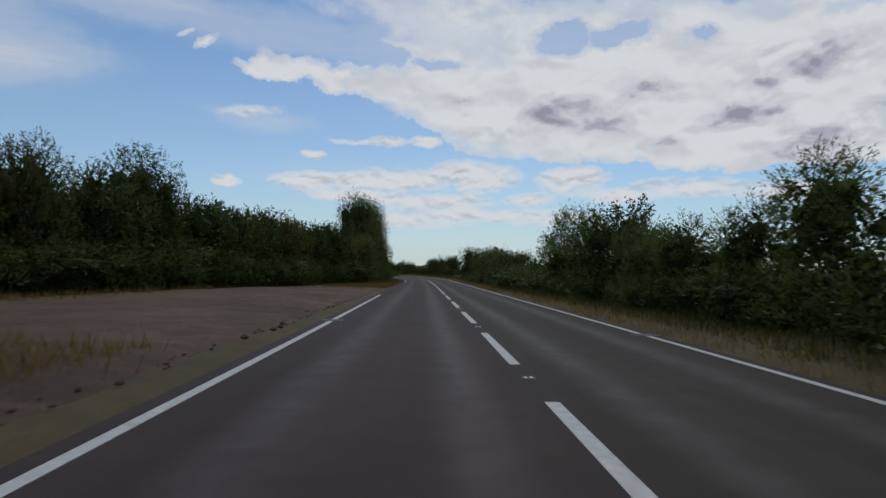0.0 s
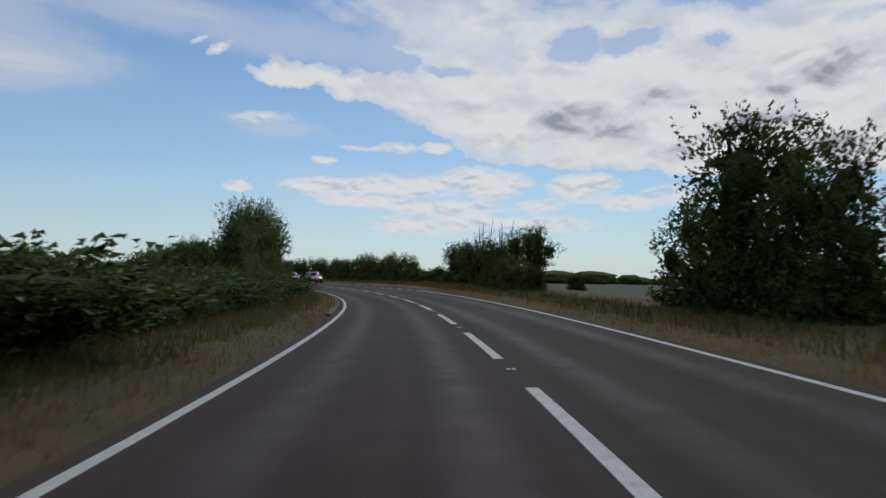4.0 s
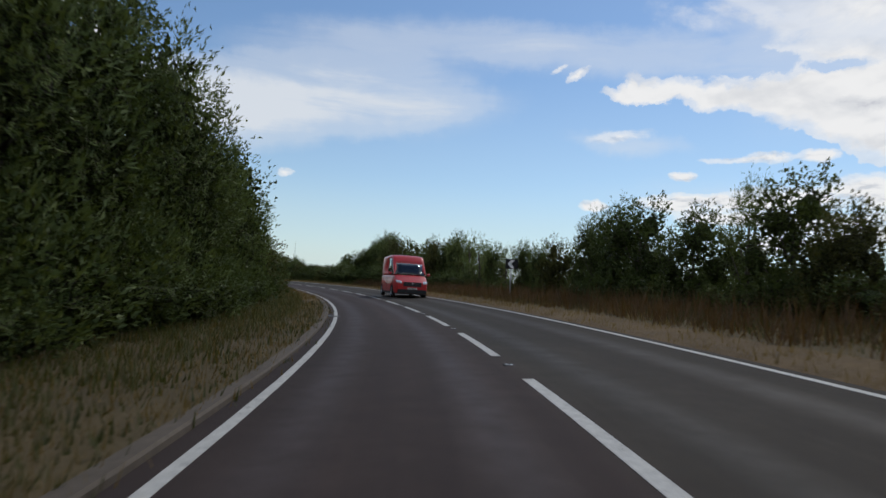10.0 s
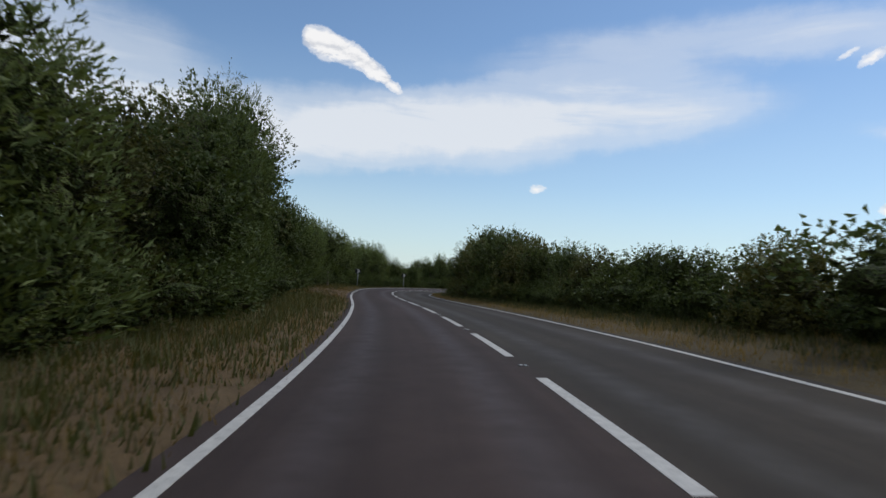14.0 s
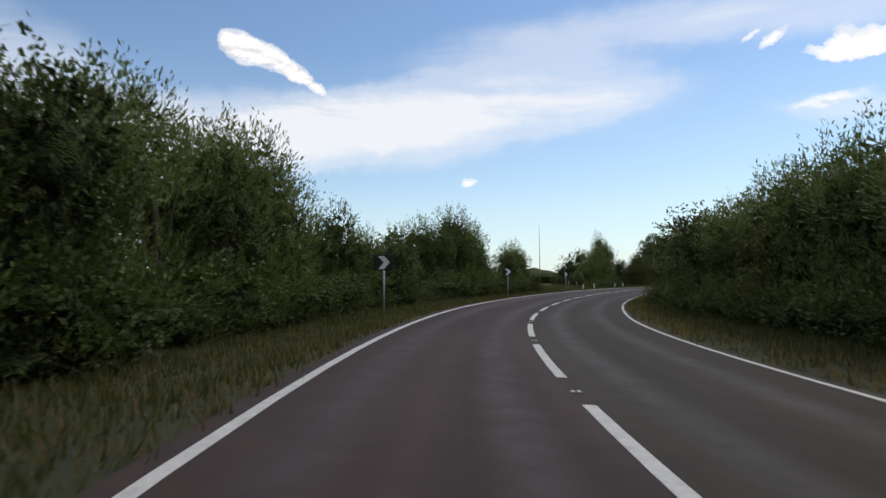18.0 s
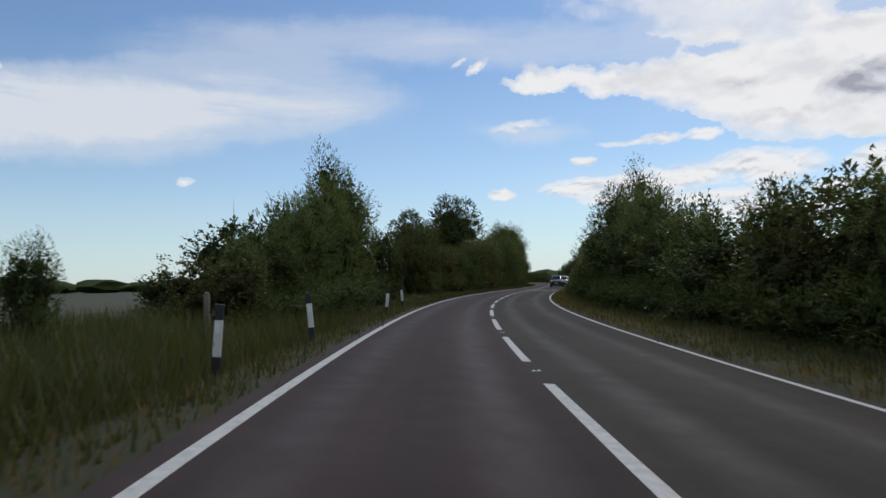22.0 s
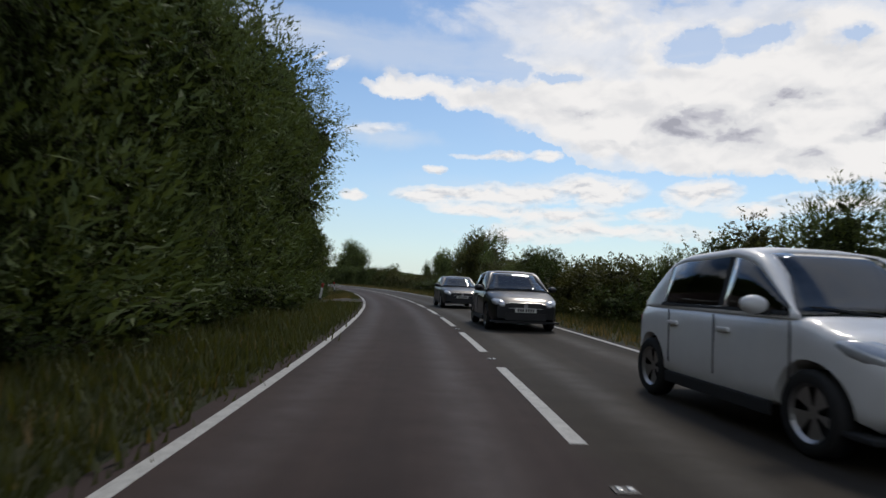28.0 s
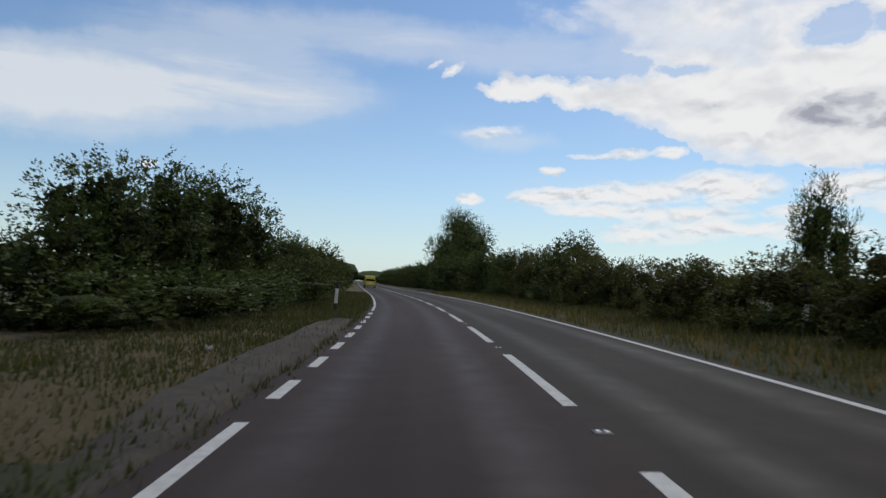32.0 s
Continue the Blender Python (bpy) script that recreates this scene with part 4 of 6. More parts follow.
MIXED = {"hawthorn": 3, "blackthorn": 2, "willow": 3, "sapling": 1}
WILLOWS = {"willow": 5, "hawthorn": 2, "sapling": 1}

hedge(-1, [(-38, 5.0), (12, 5.2), (20, 5.6), (24, 6.2), (29, 6.6), (32, 7.0), (34, 5.5), (38, 5.0), (42, 5.4), (50, 5.0), (55, 4.8), (58, 4.4), (60, 4.2)], FRONT_L, DARK, seen=False)
hedge(-1, [(62, 4.4), (66, 5.0), (72, 5.4), (79, 5.6)], FRONT_L, {"willow": 2, "hawthorn": 2}, seen=False)
hedge(-1, [(81, 4.2), (86, 2.4), (92, 1.3), (104, 1.2), (115, 1.2), (126, 1.6), (132, 2.2), (135, 3.4), (139, 4.2), (145, 4.6), (152, 5.0)], FRONT_L, MIXED, over=False)
for s, la, h, w in ((115, -8.4, 4.0, 0.9), (118, -8.2, 5.0, 1.0), (121, -8.0, 5.5, 1.05), (124, -7.8, 5.5, 1.05), (126.8, -7.4, 4.9, 0.95), (120, -7.4, 3.4, 1.1)):
    set_plant("willow", s, la, h, w)
for s, la, h in ((106.6, -6.4, 3.2), (130.6, -7.6, 3.4), (132.2, -7.4, 4.0), (133.6, -7.8, 3.6)):
    set_plant("sapling", s, la, h, 0.9)
hedge(-1, [(155, 5.6), (163, 5.9), (170, 6.1), (176, 5.6), (182, 5.3), (188, 5.8), (194, 6.8), (204, 7.5), (212, 7.8), (219, 6.2), (223, 5.6), (229, 5.4)], FRONT_L, WILLOWS, over=False)
hedge(-1, [(233, 4.0), (241, 4.3), (247, 4.4), (250, 4.4), (254, 3.8), (257, 2.8), (260, 2.2), (262.5, 2.4), (263.7, 3.3), (265.5, 5.0), (267.5, 5.8), (271, 6.8), (274, 5.9), (280, 5.0), (284, 5.6), (289, 7.0), (295, 8.8), (299, 8.0), (302, 5.6)], FRONT_L, MIXED)
hedge(-1, [(306, 5.6), (313, 6.2), (318, 5.6), (324, 6.2), (329.5, 6.4), (332, 4.5), (334, 4.6), (336, 5.8), (340, 5.4), (343.5, 4.5), (345, 4.6), (348, 5.4), (350, 5.0), (352, 5.3), (354, 4.8), (356, 4.2), (359, 3.7), (362, 3.0), (367, 2.8), (369, 3.0)], FRONT_L, WILLOWS, True, 2.5)
hedge(-1, [(372, 4.2), (376, 4.2), (379, 4.6), (381.5, 3.8), (384, 2.8), (388, 3.8), (391.5, 4.5), (395, 3.6), (396.5, 0.7), (403, 0.7), (414, 0.7), (416, 2.2), (420, 2.9), (423.5, 4.0), (427, 5.2), (430, 6.8), (433, 7.0), (435, 6.2)], FRONT_L, WILLOWS, True, 2.5)
hedge(-1, [(437, 4.4), (439, 3.9), (440.5, 4.4), (442, 5.0), (443.8, 5.7), (445.8, 5.6), (447.8, 3.9), (450.8, 4.3), (455, 4.5), (456.5, 4.1), (458, 3.5), (461, 4.4), (464, 5.0), (469, 5.4), (478, 6.2), (492, 7.5), (502, 8.2), (512, 8.4), (519, 9.0)], FRONT_L, DARK, True, 2.6, False, False)
LEFT_BACK = [(530, 6.2), (600, 6.2)]
hedge(-1, [(546.5, 5.8), (550, 6.4), (552, 6.6), (555, 7.4), (557, 7.6)], LEFT_BACK, DARK, False, 2.2, False, False)
hedge(-1, [(575, 1.8), (584, 1.8), (592, 2.6), (600, 4.0), (612, 4.2), (650, 4.6), (800, 5.0)], FRONT_L, DARK, True, 5.2)

hedge(1, [(-38, 3.8), (8, 4.4), (12, 4.2), (14, 3.8), (15.5, 2.6), (17.5, 3.4), (20, 2.6), (22, 3.8), (25, 4.3), (28, 5.0), (30, 4.0), (32, 1.6), (41, 1.5)], FRONT_R, {"willow": 3, "hawthorn": 2, "sapling": 1}, True, 2.4)
for s, la, h in ((33.5, 7.4, 4.3), (35.5, 7.0, 4.9), (37.2, 7.4, 4.6), (38.6, 7.0, 3.6), (34.6, 8.0, 4.4), (36.6, 6.6, 4.0)):
    set_plant("sapling", s, la, h, 1.15)
hedge(1, [(43, 1.8), (47, 2.4), (50, 3.2), (54, 3.4), (57.5, 2.5), (60, 3.5), (64, 4.0), (70, 4.5), (74, 4.0), (77, 2.2)], FRONT_R, DARK, True, 2.4)
for s, la, h, w in ((92, 6.9, 3.8, 0.9), (94.5, 7.0, 4.9, 0.95), (97.5, 7.2, 3.6, 0.9)):
    set_plant("hawthorn", s, la, h, w)
hedge(1, [(112, 1.6), (115, 2.2), (118, 2.5), (121, 3.5), (124, 3.8), (127.5, 3.6), (131, 3.7), (133, 3.2)], FRONT_R, DARK, True, 2.2)
hedge(1, [(135, 1.8), (139, 1.5), (142, 1.8), (144, 2.9), (147, 3.5), (150, 3.7), (152, 3.2), (156, 2.8), (159, 3.2), (162, 3.7), (167, 3.3), (174, 3.0), (181, 3.2), (188, 3.3), (199, 3.3), (206, 3.4)], FRONT_R, DARK, True, 2.5)
hedge(1, [(208, 2.4), (211, 3.3), (214, 4.2), (215.5, 3.0), (217.5, 3.8), (220.5, 4.3), (224.5, 4.0), (227, 3.1), (235, 3.4), (241, 4.2), (246, 4.5), (249.5, 4.7), (251.5, 2.8), (254.5, 3.2), (257, 4.6), (261, 5.6), (265, 5.4), (271, 3.6)], FRONT_R, MIXED, True, 2.4)
hedge(1, [(275, 2.6), (283, 2.5), (289, 2.7), (295, 3.1), (301, 3.8), (308, 4.6), (313, 5.4), (319, 5.8), (325, 6.0), (331, 5.8)], FRONT_R, DARK)
hedge(1, [(335, 5.3), (343, 5.0), (349, 5.0), (355, 5.2), (361, 4.9), (367, 5.0), (373, 4.8), (379, 4.8), (383, 5.0), (387, 5.8), (390.5, 5.6), (392.5, 4.4), (397, 5.2), (401, 5.4), (405, 4.2), (409, 4.2), (412, 4.3), (416, 4.2), (419, 3.9), (423, 4.6), (426, 4.6)], FRONT_R, MIXED, True, 2.8)
hedge(1, [(428, 4.4), (430, 5.4), (432, 6.8), (435, 7.4), (437.5, 8.2), (439.5, 6.6), (441.5, 3.6), (446, 3.2), (448.5, 2.9), (451, 4.3), (455, 4.6), (460, 4.8), (463, 4.4), (465.5, 3.4), (468.5, 3.0), (472, 2.8), (475.5, 4.6), (479, 6.3), (484, 7.6), (490, 8.4), (496, 8.0), (498, 6.5)], FRONT_R, MIXED, True, 2.5)
hedge(1, [(500, 5.2), (505, 4.6), (508, 3.6), (511, 3.3), (517, 2.5), (520, 2.6), (523, 2.4), (526, 3.1), (528.5, 3.8), (531, 4.0), (533, 2.8), (536.5, 3.3), (539, 2.9), (541.5, 3.2), (543, 3.9), (545.5, 5.8), (549, 6.2), (551.5, 6.6), (553, 4.6), (555, 2.2), (558, 1.8)], FRONT_R, MIXED, True, 2.4)
hedge(1, [(560, 1.6), (565, 2.0), (570, 2.2), (577, 2.0), (582, 2.1), (586.5, 2.1), (589, 3.0), (592.5, 4.3), (597, 3.6), (601.5, 3.9), (606, 3.8), (611, 4.0), (650, 4.4), (800, 5.0)], FRONT_R, DARK, True, 3.2)


def low_row(side, s_a, s_b, lat, height, step):
    """Low growth filling the foot of the hedge beside the verge."""
    s = s_a
    while s < s_b:
        undergrowth(s, side * (lat + random.uniform(-0.2, 0.6)), height * random.uniform(0.75, 1.25), random.uniform(0.9, 1.2))
        s += step * random.uniform(0.8, 1.2)


low_row(-1, 340, 395, 6.4, 0.7, 2.2)
low_row(-1, 341, 360, 6.8, 1.5, 3.0)
low_row(-1, 368, 394, 7.0, 1.5, 3.0)
low_row(-1, 415, 432, 5.4, 1.2, 2.4)
low_row(-1, 440, 518, 4.9, 1.2, 3.2)
low_row(-1, 546, 560, 6.9, 1.5, 1.9)
low_row(-1, 314, 340, 5.6, 1.1, 2.6)
low_row(-1, 84, 128, 7.2, 1.15, 2.6)
low_row(-1, 236, 262, 6.2, 1.5, 2.4)
low_row(1, 150, 250, 8.4, 1.4, 3.0)
low_row(1, -5, 30, 5.8, 1.4, 2.6)
low_row(1, 345, 430, 6.6, 1.1, 2.8)
low_row(1, 430, 500, 5.8, 1.3, 3.2)
# field hedge beyond the gap
for k in range(13):
    set_plant("screen", 378 + 4.0 * k, -24.5 - 0.12 * k + random.uniform(-0.5, 0.5), random.uniform(2.9, 3.5), 1.6)
# dense growth behind the lay-by
s = 14.0
while s < 58:
    fr = float(np.interp(s, [p[0] for p in FRONT_L], [p[1] for p in FRONT_L]))
    set_plant("screen", s, -(fr + 3.0), random.uniform(4.3, 4.9), 1.2)
    undergrowth(s, -(fr + 0.9), random.uniform(1.6, 2.4), 1.25)
    undergrowth(s + 1.1, -(fr + 1.8), random.uniform(2.2, 3.0), 1.25)
    s += 2.2
low_row(1, 254, 302, 6.6, 2.1, 2.4)
low_row(-1, 357, 372, 7.6, 0.7, 1.4)
low_row(1, 238, 258, 7.6, 1.6, 1.6)
low_row(-1, 251, 270, 5.7, 1.0, 1.8)
low_row(1, 255, 276, 7.8, 2.5, 3.4)
# trees that stand out from the hedges
for s, la, h, w in ((505, -7.6, 9.5, 1.1), (511, -7.6, 10.0, 1.1), (516.5, -7.4, 9.8, 1.0), (520.5, -7.6, 9.4, 1.0), (551, -9.0, 7.8, 1.0), (66.8, -8.2, 9.0, 0.75), (69.4, -7.6, 8.8, 0.7), (75.8, -7.4, 9.6, 0.7), (78.0, -7.0, 8.6, 0.65)):
    set_plant("willow" if s < 520 else "hawthorn", s, la, h, w)
for s, la, h, w in ((526.3, -7.0, 3.6, 0.8), (528.6, -7.2, 3.0, 0.9), (530.4, -7.3, 2.6, 1.0), (532.2, -7.4, 2.3, 1.0), (533.8, -9.4, 2.8, 1.0), (547.6, -7.2, 6.4, 0.8), (549.8, -7.4, 6.8, 0.8)):
    set_plant("hawthorn", s, la, h, w)
set_plant("tall_willow", 535.8, -8.5, 11.6, 1.05)
set_plant("tall_willow", 529.0, -7.4, 12.0, 1.0)
set_plant("tall_willow", 534.2, -13.6, 10.5, 0.95)
set_plant("oak", 538.5, -20.5, 10.5, 0.9)
set_plant("rusty", 553.0, -6.9, 5.2, 0.8)
set_plant("hawthorn", 556.6, -7.2, 6.6, 0.9)
set_plant("hawthorn", 559.6, -7.2, 7.2, 0.9)
set_plant("thorn_tree", 562.0, -6.8, 5.6, 0.9)
set_plant("oak", 500, -15, 14.5)
set_plant("oak", 512, -19, 12.5)
set_plant("oak", 490, -20, 11.5)
set_plant("willow", 636, 8.5, 9.6, 1.3)
set_plant("hawthorn", 640, 9.0, 8.8, 1.3)
set_plant("willow", 374.4, -7.4, 5.8, 0.9)
set_plant("willow", 371.0, -8.8, 4.8, 1.0)
set_plant("willow", 375.8, -7.8, 4.4, 0.9)
set_plant("willow", 409, -8.2, 2.0, 0.8)
set_plant("willow", 262.5, 8.2, 5.8, 1.1)
set_plant("willow", 265.5, 7.8, 5.2, 1.0)
set_plant("willow", 379.4, -7.6, 5.2, 0.75)
for s, la, h in ((342, -8.6, 4.8), (347, -9.0, 5.4), (350.5, -8.8, 5.3), (354, -8.6, 4.5)):
    set_plant("willow", s, la, h, 1.1)
for s, la, h, w in ((561.5, 8.0, 3.0, 0.7), (564, 8.2, 3.6, 0.7), (566.5, 8.2, 4.7, 0.75), (569.5, 8.4, 5.0, 0.75), (572, 8.6, 4.6, 0.75), (576.5, 8.2, 3.8, 0.7)):
    set_plant("willow", s, la, h, w)
for s, la, h, w in ((517, -9.0, 11.0, 0.85), (523.5, -9.6, 11.0, 0.9), (525.8, -8.6, 8.4, 0.7), (562, -16.5, 9.0, 1.2), (569, -19.0, 9.5, 1.2), (558, -22.0, 10.0, 1.2)):
    set_plant("willow", s, la, h, w)
for s, la, h in ((575, -8.4, 2.5), (579, -8.2, 2.7), (583, -7.6, 2.1), (588, -7.4, 2.0)):
    set_plant("hawthorn", s, la, h, 1.1)
set_plant("thorn_tree", 577, -8.0, 3.7, 1.1)
set_plant("thorn_tree", 582, -8.0, 4.2, 1.25)
set_plant("thorn_tree", 586.4, -8.0, 3.8, 1.0)
set_plant("thorn_tree", 593, -7.0, 3.2, 1.0)
set_plant("thorn_tree", 116.5, 8.6, 4.3, 0.5)
set_plant("thorn_tree", 118, 8.8, 4.4, 1.0)

grow_undergrowth("tangled brambles and nettles along the foot of the hedges")

# clipped box-shaped hedge at the driveway
g = np.random.default_rng(5)
n = 16000
size = np.array([0.9, 3.2, 0.87])
pos = g.uniform(-1, 1, (n, 3)) * size + np.array([0, 0, 0.9])
axis = g.choice(3, n, p=[0.42, 0.18, 0.40])
sign = np.where(axis == 2, 1, g.choice([-1, 1], n))
pos[np.arange(n), axis] = sign * size[axis] + np.where(axis == 2, 0.9, 0.0) + g.normal(0, 0.06, n)
pos[:, :2] *= (1 - 0.10 * (pos[:, 2:3] / 1.8) ** 3)
pos[:, 2] += 0.07 * np.sin(pos[:, 1] * 2.1) + 0.05 * np.sin(pos[:, 1] * 4.7 + 1.0)
rng = np.random.default_rng(6)
v, f = leaves(pos, g.normal(0, 1, (n, 3)), 0.095, 0.062)
clipped = new("clipped_hedge")
raw_mesh("foliage", v.tolist(), f, LEAF_DARK[0], clipped)
bm = bmesh.new()
box(bm, -0.80, -3.05, -0.1, 0.80, 3.05, 1.66, 0.2)
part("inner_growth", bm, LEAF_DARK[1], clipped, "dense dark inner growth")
clipped.matrix_world = stand(541.6, -6.15, -4, -0.42)
tagged(clipped, "long square clipped green hedge beside the driveway mouth", "hedge")

# ------------------------------------------------------------------ far woods and hedges
rng = np.random.default_rng(99)
cs = []
for k in range(520):
    a = rng.uniform(0, math.tau)
    d = rng.uniform(420, 900)
    x, y = -120 + d * math.cos(a), 280 + d * math.sin(a)
    hgt = rng.uniform(5, 12)
    cs.append((x, y, hgt))
verts, faces = [], []
for x, y, hgt in cs:
    bm = bmesh.new()
    bmesh.ops.create_icosphere(bm, subdivisions=2, radius=1.0)
    base = len(verts)
    w = rng.uniform(9, 26)
    for v in bm.verts:
        k = 1 + 0.5 * noise.noise(v.co * 2.5 + Vector((x, y, 0)))
        verts.append((x + v.co.x * w * k, y + v.co.y * w * k, max(-0.6, hgt * 0.45 + v.co.z * hgt * 0.55 * k)))
    faces += [tuple(base + v.index for v in f.verts) for f in bm.faces]
    bm.free()
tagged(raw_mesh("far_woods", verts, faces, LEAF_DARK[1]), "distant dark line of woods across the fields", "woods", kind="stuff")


# ------------------------------------------------------------------ grass of the verges
def grass(name, mat, s_a, s_b, lat_of, per_metre, height, blades, label, broad=1.0):
    """Tufts of blades on the verges, one sheet of stuff."""
    g = np.random.default_rng(int(s_a * 7 + per_metre * 100 + blades))
    feet = []
    for k in range(int((s_b - s_a) * per_metre * 1.7)):
        s = g.uniform(s_a, s_b)
        la = lat_of(s, g.uniform(0, 1))
        if la is not None:
            feet.append(at(s, la, verge_height(s, la)))
    p = np.repeat(np.array(feet), blades, 0)
    n = len(p)
    a = g.uniform(0, math.tau, n)
    h = height * g.uniform(0.35, 1.3, n) * np.repeat(g.uniform(0.6, 1.4, len(feet)), blades)
    w = broad * (0.004 + 0.008 * g.uniform(0, 1, n))
    q = p + np.stack([g.normal(0, 0.13, n), g.normal(0, 0.13, n), np.full(n, -0.02)], 1)
    way = np.stack([np.cos(a), np.sin(a), np.zeros(n)], 1)
    side = np.stack([-np.sin(a), np.cos(a), np.zeros(n)], 1) * w[:, None]
    lean = way * (h * g.uniform(0.1, 0.7, n))[:, None]
    up = np.stack([np.zeros(n), np.zeros(n), h], 1)
    v = np.stack([q - side, q + side, q + lean + up], 1).reshape(-1, 3)
    tagged(raw_mesh(name, v.tolist(), (np.arange(n)[:, None] * 3 + np.arange(3)).tolist(), mat), label, "grass", kind="stuff")


def bare(s, side):
    if side < 0:
        return -36 < s < 44 or 303 < s < 313 or 529.8 < s < 536.0
    return False


def left_verge(s, u):
    if bare(s, -1):
        return None
    fr = float(np.interp(s, [p[0] for p in FRONT_L], [p[1] for p in FRONT_L]))
    return -(half_left(s) + 0.3 + u * (fr + 0.6 - half_left(s) - 0.3))


def right_verge(s, u):
    if bare(s, 1):
        return None
    fr = float(np.interp(s, [p[0] for p in FRONT_R], [p[1] for p in FRONT_R]))
    if 122 < s < 152 and u < 0.4:
        return None
    return half_right(s) + 0.3 + u * (fr + 0.6 - half_right(s) - 0.3)


# loose stones on the lay-by
g = np.random.default_rng(77)
v, f = [], []
for k in range(2600):
    s, la = g.uniform(4, 48), -3.7 - 8.5 * g.uniform(0, 1) ** 1.3
    if la < -float(np.interp(s, [p[0] for p in FRONT_L], [p[1] for p in FRONT_L])) + 0.4:
        continue
    c = np.array(at(s, la, verge_height(s, la))) + np.array([0, 0, 0.028])
    r = g.uniform(0.012, 0.035) if k % 12 else g.uniform(0.035, 0.075)
    a = g.uniform(0, 3.1)
    first = len(v)
    for i in range(4):
        q = a + i * 1.5708
        v.append((c + np.array([math.cos(q) * r * g.uniform(0.7, 1.3), math.sin(q) * r * g.uniform(0.7, 1.3), 0.0])).tolist())
    v += [(c + np.array([0, 0, r * 0.7])).tolist(), (c - np.array([0, 0, r * 0.7])).tolist()]
    f += [[first + i for i in q] for q in ((0, 1, 4), (1, 2, 4), (2, 3, 4), (3, 0, 4), (1, 0, 5), (2, 1, 5), (3, 2, 5), (0, 3, 5))]
tagged(raw_mesh("loose_stones", v, f, GRAVEL), "scattered brown stones lying on the gravel lay-by", "gravel", kind="stuff")

grass("verge_grass", GRASS_GREEN, 248, 300, left_verge, 40, 0.16, 5, "short green grass along the edge of the road", 1.8)
grass("verge_grass", GRASS_GREEN, 470, 527, left_verge, 50, 0.2, 5, "short green grass along the edge of the road", 2.0)
grass("verge_grass", GRASS_GREEN, 352, 372, lambda s, u: -5.0 - 4.0 * u, 60, 0.2, 6, "rank green grass in the gap between the willows", 1.8)
grass("verge_grass", GRASS_GREEN, 150, 226, left_verge, 24, 0.13, 5, "short green grass along the edge of the road", 1.6)
grass("verge_grass", GRASS_DRY, -5, 425, left_verge, 36, 0.14, 5, "dry straw-coloured grass on the verge")
grass("verge_grass", GRASS_DRY, -5, 470, right_verge, 36, 0.15, 5, "dry straw-coloured grass on the verge")
grass("verge_grass", GRASS_DRY, 425, 620, left_verge, 10, 0.16, 5, "dry straw-coloured grass on the verge")
grass("verge_grass", GRASS_DRY, 430, 620, right_verge, 44, 0.16, 5, "dry straw-coloured grass on the verge")
grass("verge_grass", GRASS_GREEN, -5, 430, lambda s, u: left_verge(s, 0.3 + 0.7 * u), 26, 0.24, 5, "longer green grass at the foot of the hedge")
grass("verge_grass", GRASS_GREEN, -5, 620, lambda s, u: right_verge(s, 0.3 + 0.7 * u), 26, 0.26, 5, "longer green grass at the foot of the hedge")
grass("verge_grass", GRASS_GREEN, 330, 425, left_verge, 42, 0.17, 5, "short green grass along the edge of the road", 1.6)
grass("verge_grass", GRASS_GREEN, 425, 620, left_verge, 125, 0.10, 6, "short green grass along the edge of the road", 1.8)
grass("verge_grass", GRASS_GREEN, 330, 620, right_verge, 26, 0.17, 5, "short green grass along the edge of the road", 1.8)
grass("verge_grass", BRACKEN, 182, 262, lambda s, u: right_verge(s, 0.25 + 0.75 * u), 26, 0.55, 5, "tall rust-brown dead grass and bracken on the verge", 1.6)
grass("verge_grass", GRASS_DRY, 250, 264, lambda s, u: left_verge(s, 0.45 + 0.5 * u), 24, 0.48, 6, "clump of tall straw-coloured reeds on the verge", 1.4)
grass("verge_grass", GRASS_DRY, 0.0, 7.5, lambda s, u: -4.2 - 3.8 * u * min(1.0, (s + 1.0) / 3.0), 70, 0.26, 6, "ragged dry grass on an island in the lay-by", 1.5)
grass("verge_grass", BRACKEN, 0.0, 7.5, lambda s, u: -4.6 - 3.6 * u, 30, 0.30, 5, "rust-brown dead weeds in the lay-by", 1.5)
grass("verge_grass", GRASS_DRY, 300, 318, lambda s, u: -3.3 - 3.0 * u, 26, 0.18, 6, "tufts of dry weeds on the stony field entrance", 1.5)
grass("verge_grass", GRASS_GREEN, 300, 318, lambda s, u: -3.6 - 2.8 * u, 22, 0.14, 6, "low green weeds on the stony field entrance", 1.6)
grass("verge_grass", GRASS_DRY, 537, 550, lambda s, u: -3.2 - 2.0 * u, 40, 0.12, 6, "trodden dry grass at the driveway mouth", 1.6)
grass("verge_grass", GRASS_DRY, 120, 152, lambda s, u: 4.3 + 2.4 * u, 24, 0.26, 6, "rough dry grass behind the lay-by", 1.5)
grass("verge_grass", GRASS_DRY, 9, 46, lambda s, u: -11.0 - 4.5 * u, 24, 0.22, 6, "rough dry grass behind the gravel lay-by", 1.6)


grass("verge_grass", GRASS_GREEN, 394, 418, lambda s, u: -4.3 - 6.0 * u, 110, 0.50, 6, "tall rank green grass and nettles in the gap of the hedge", 1.7)
grass("verge_grass", GRASS_DRY, 42, 64, lambda s, u: -3.6 - 4.2 * u, 90, 0.12, 6, "flattened straw-coloured grass past the end of the lay-by", 1.5)


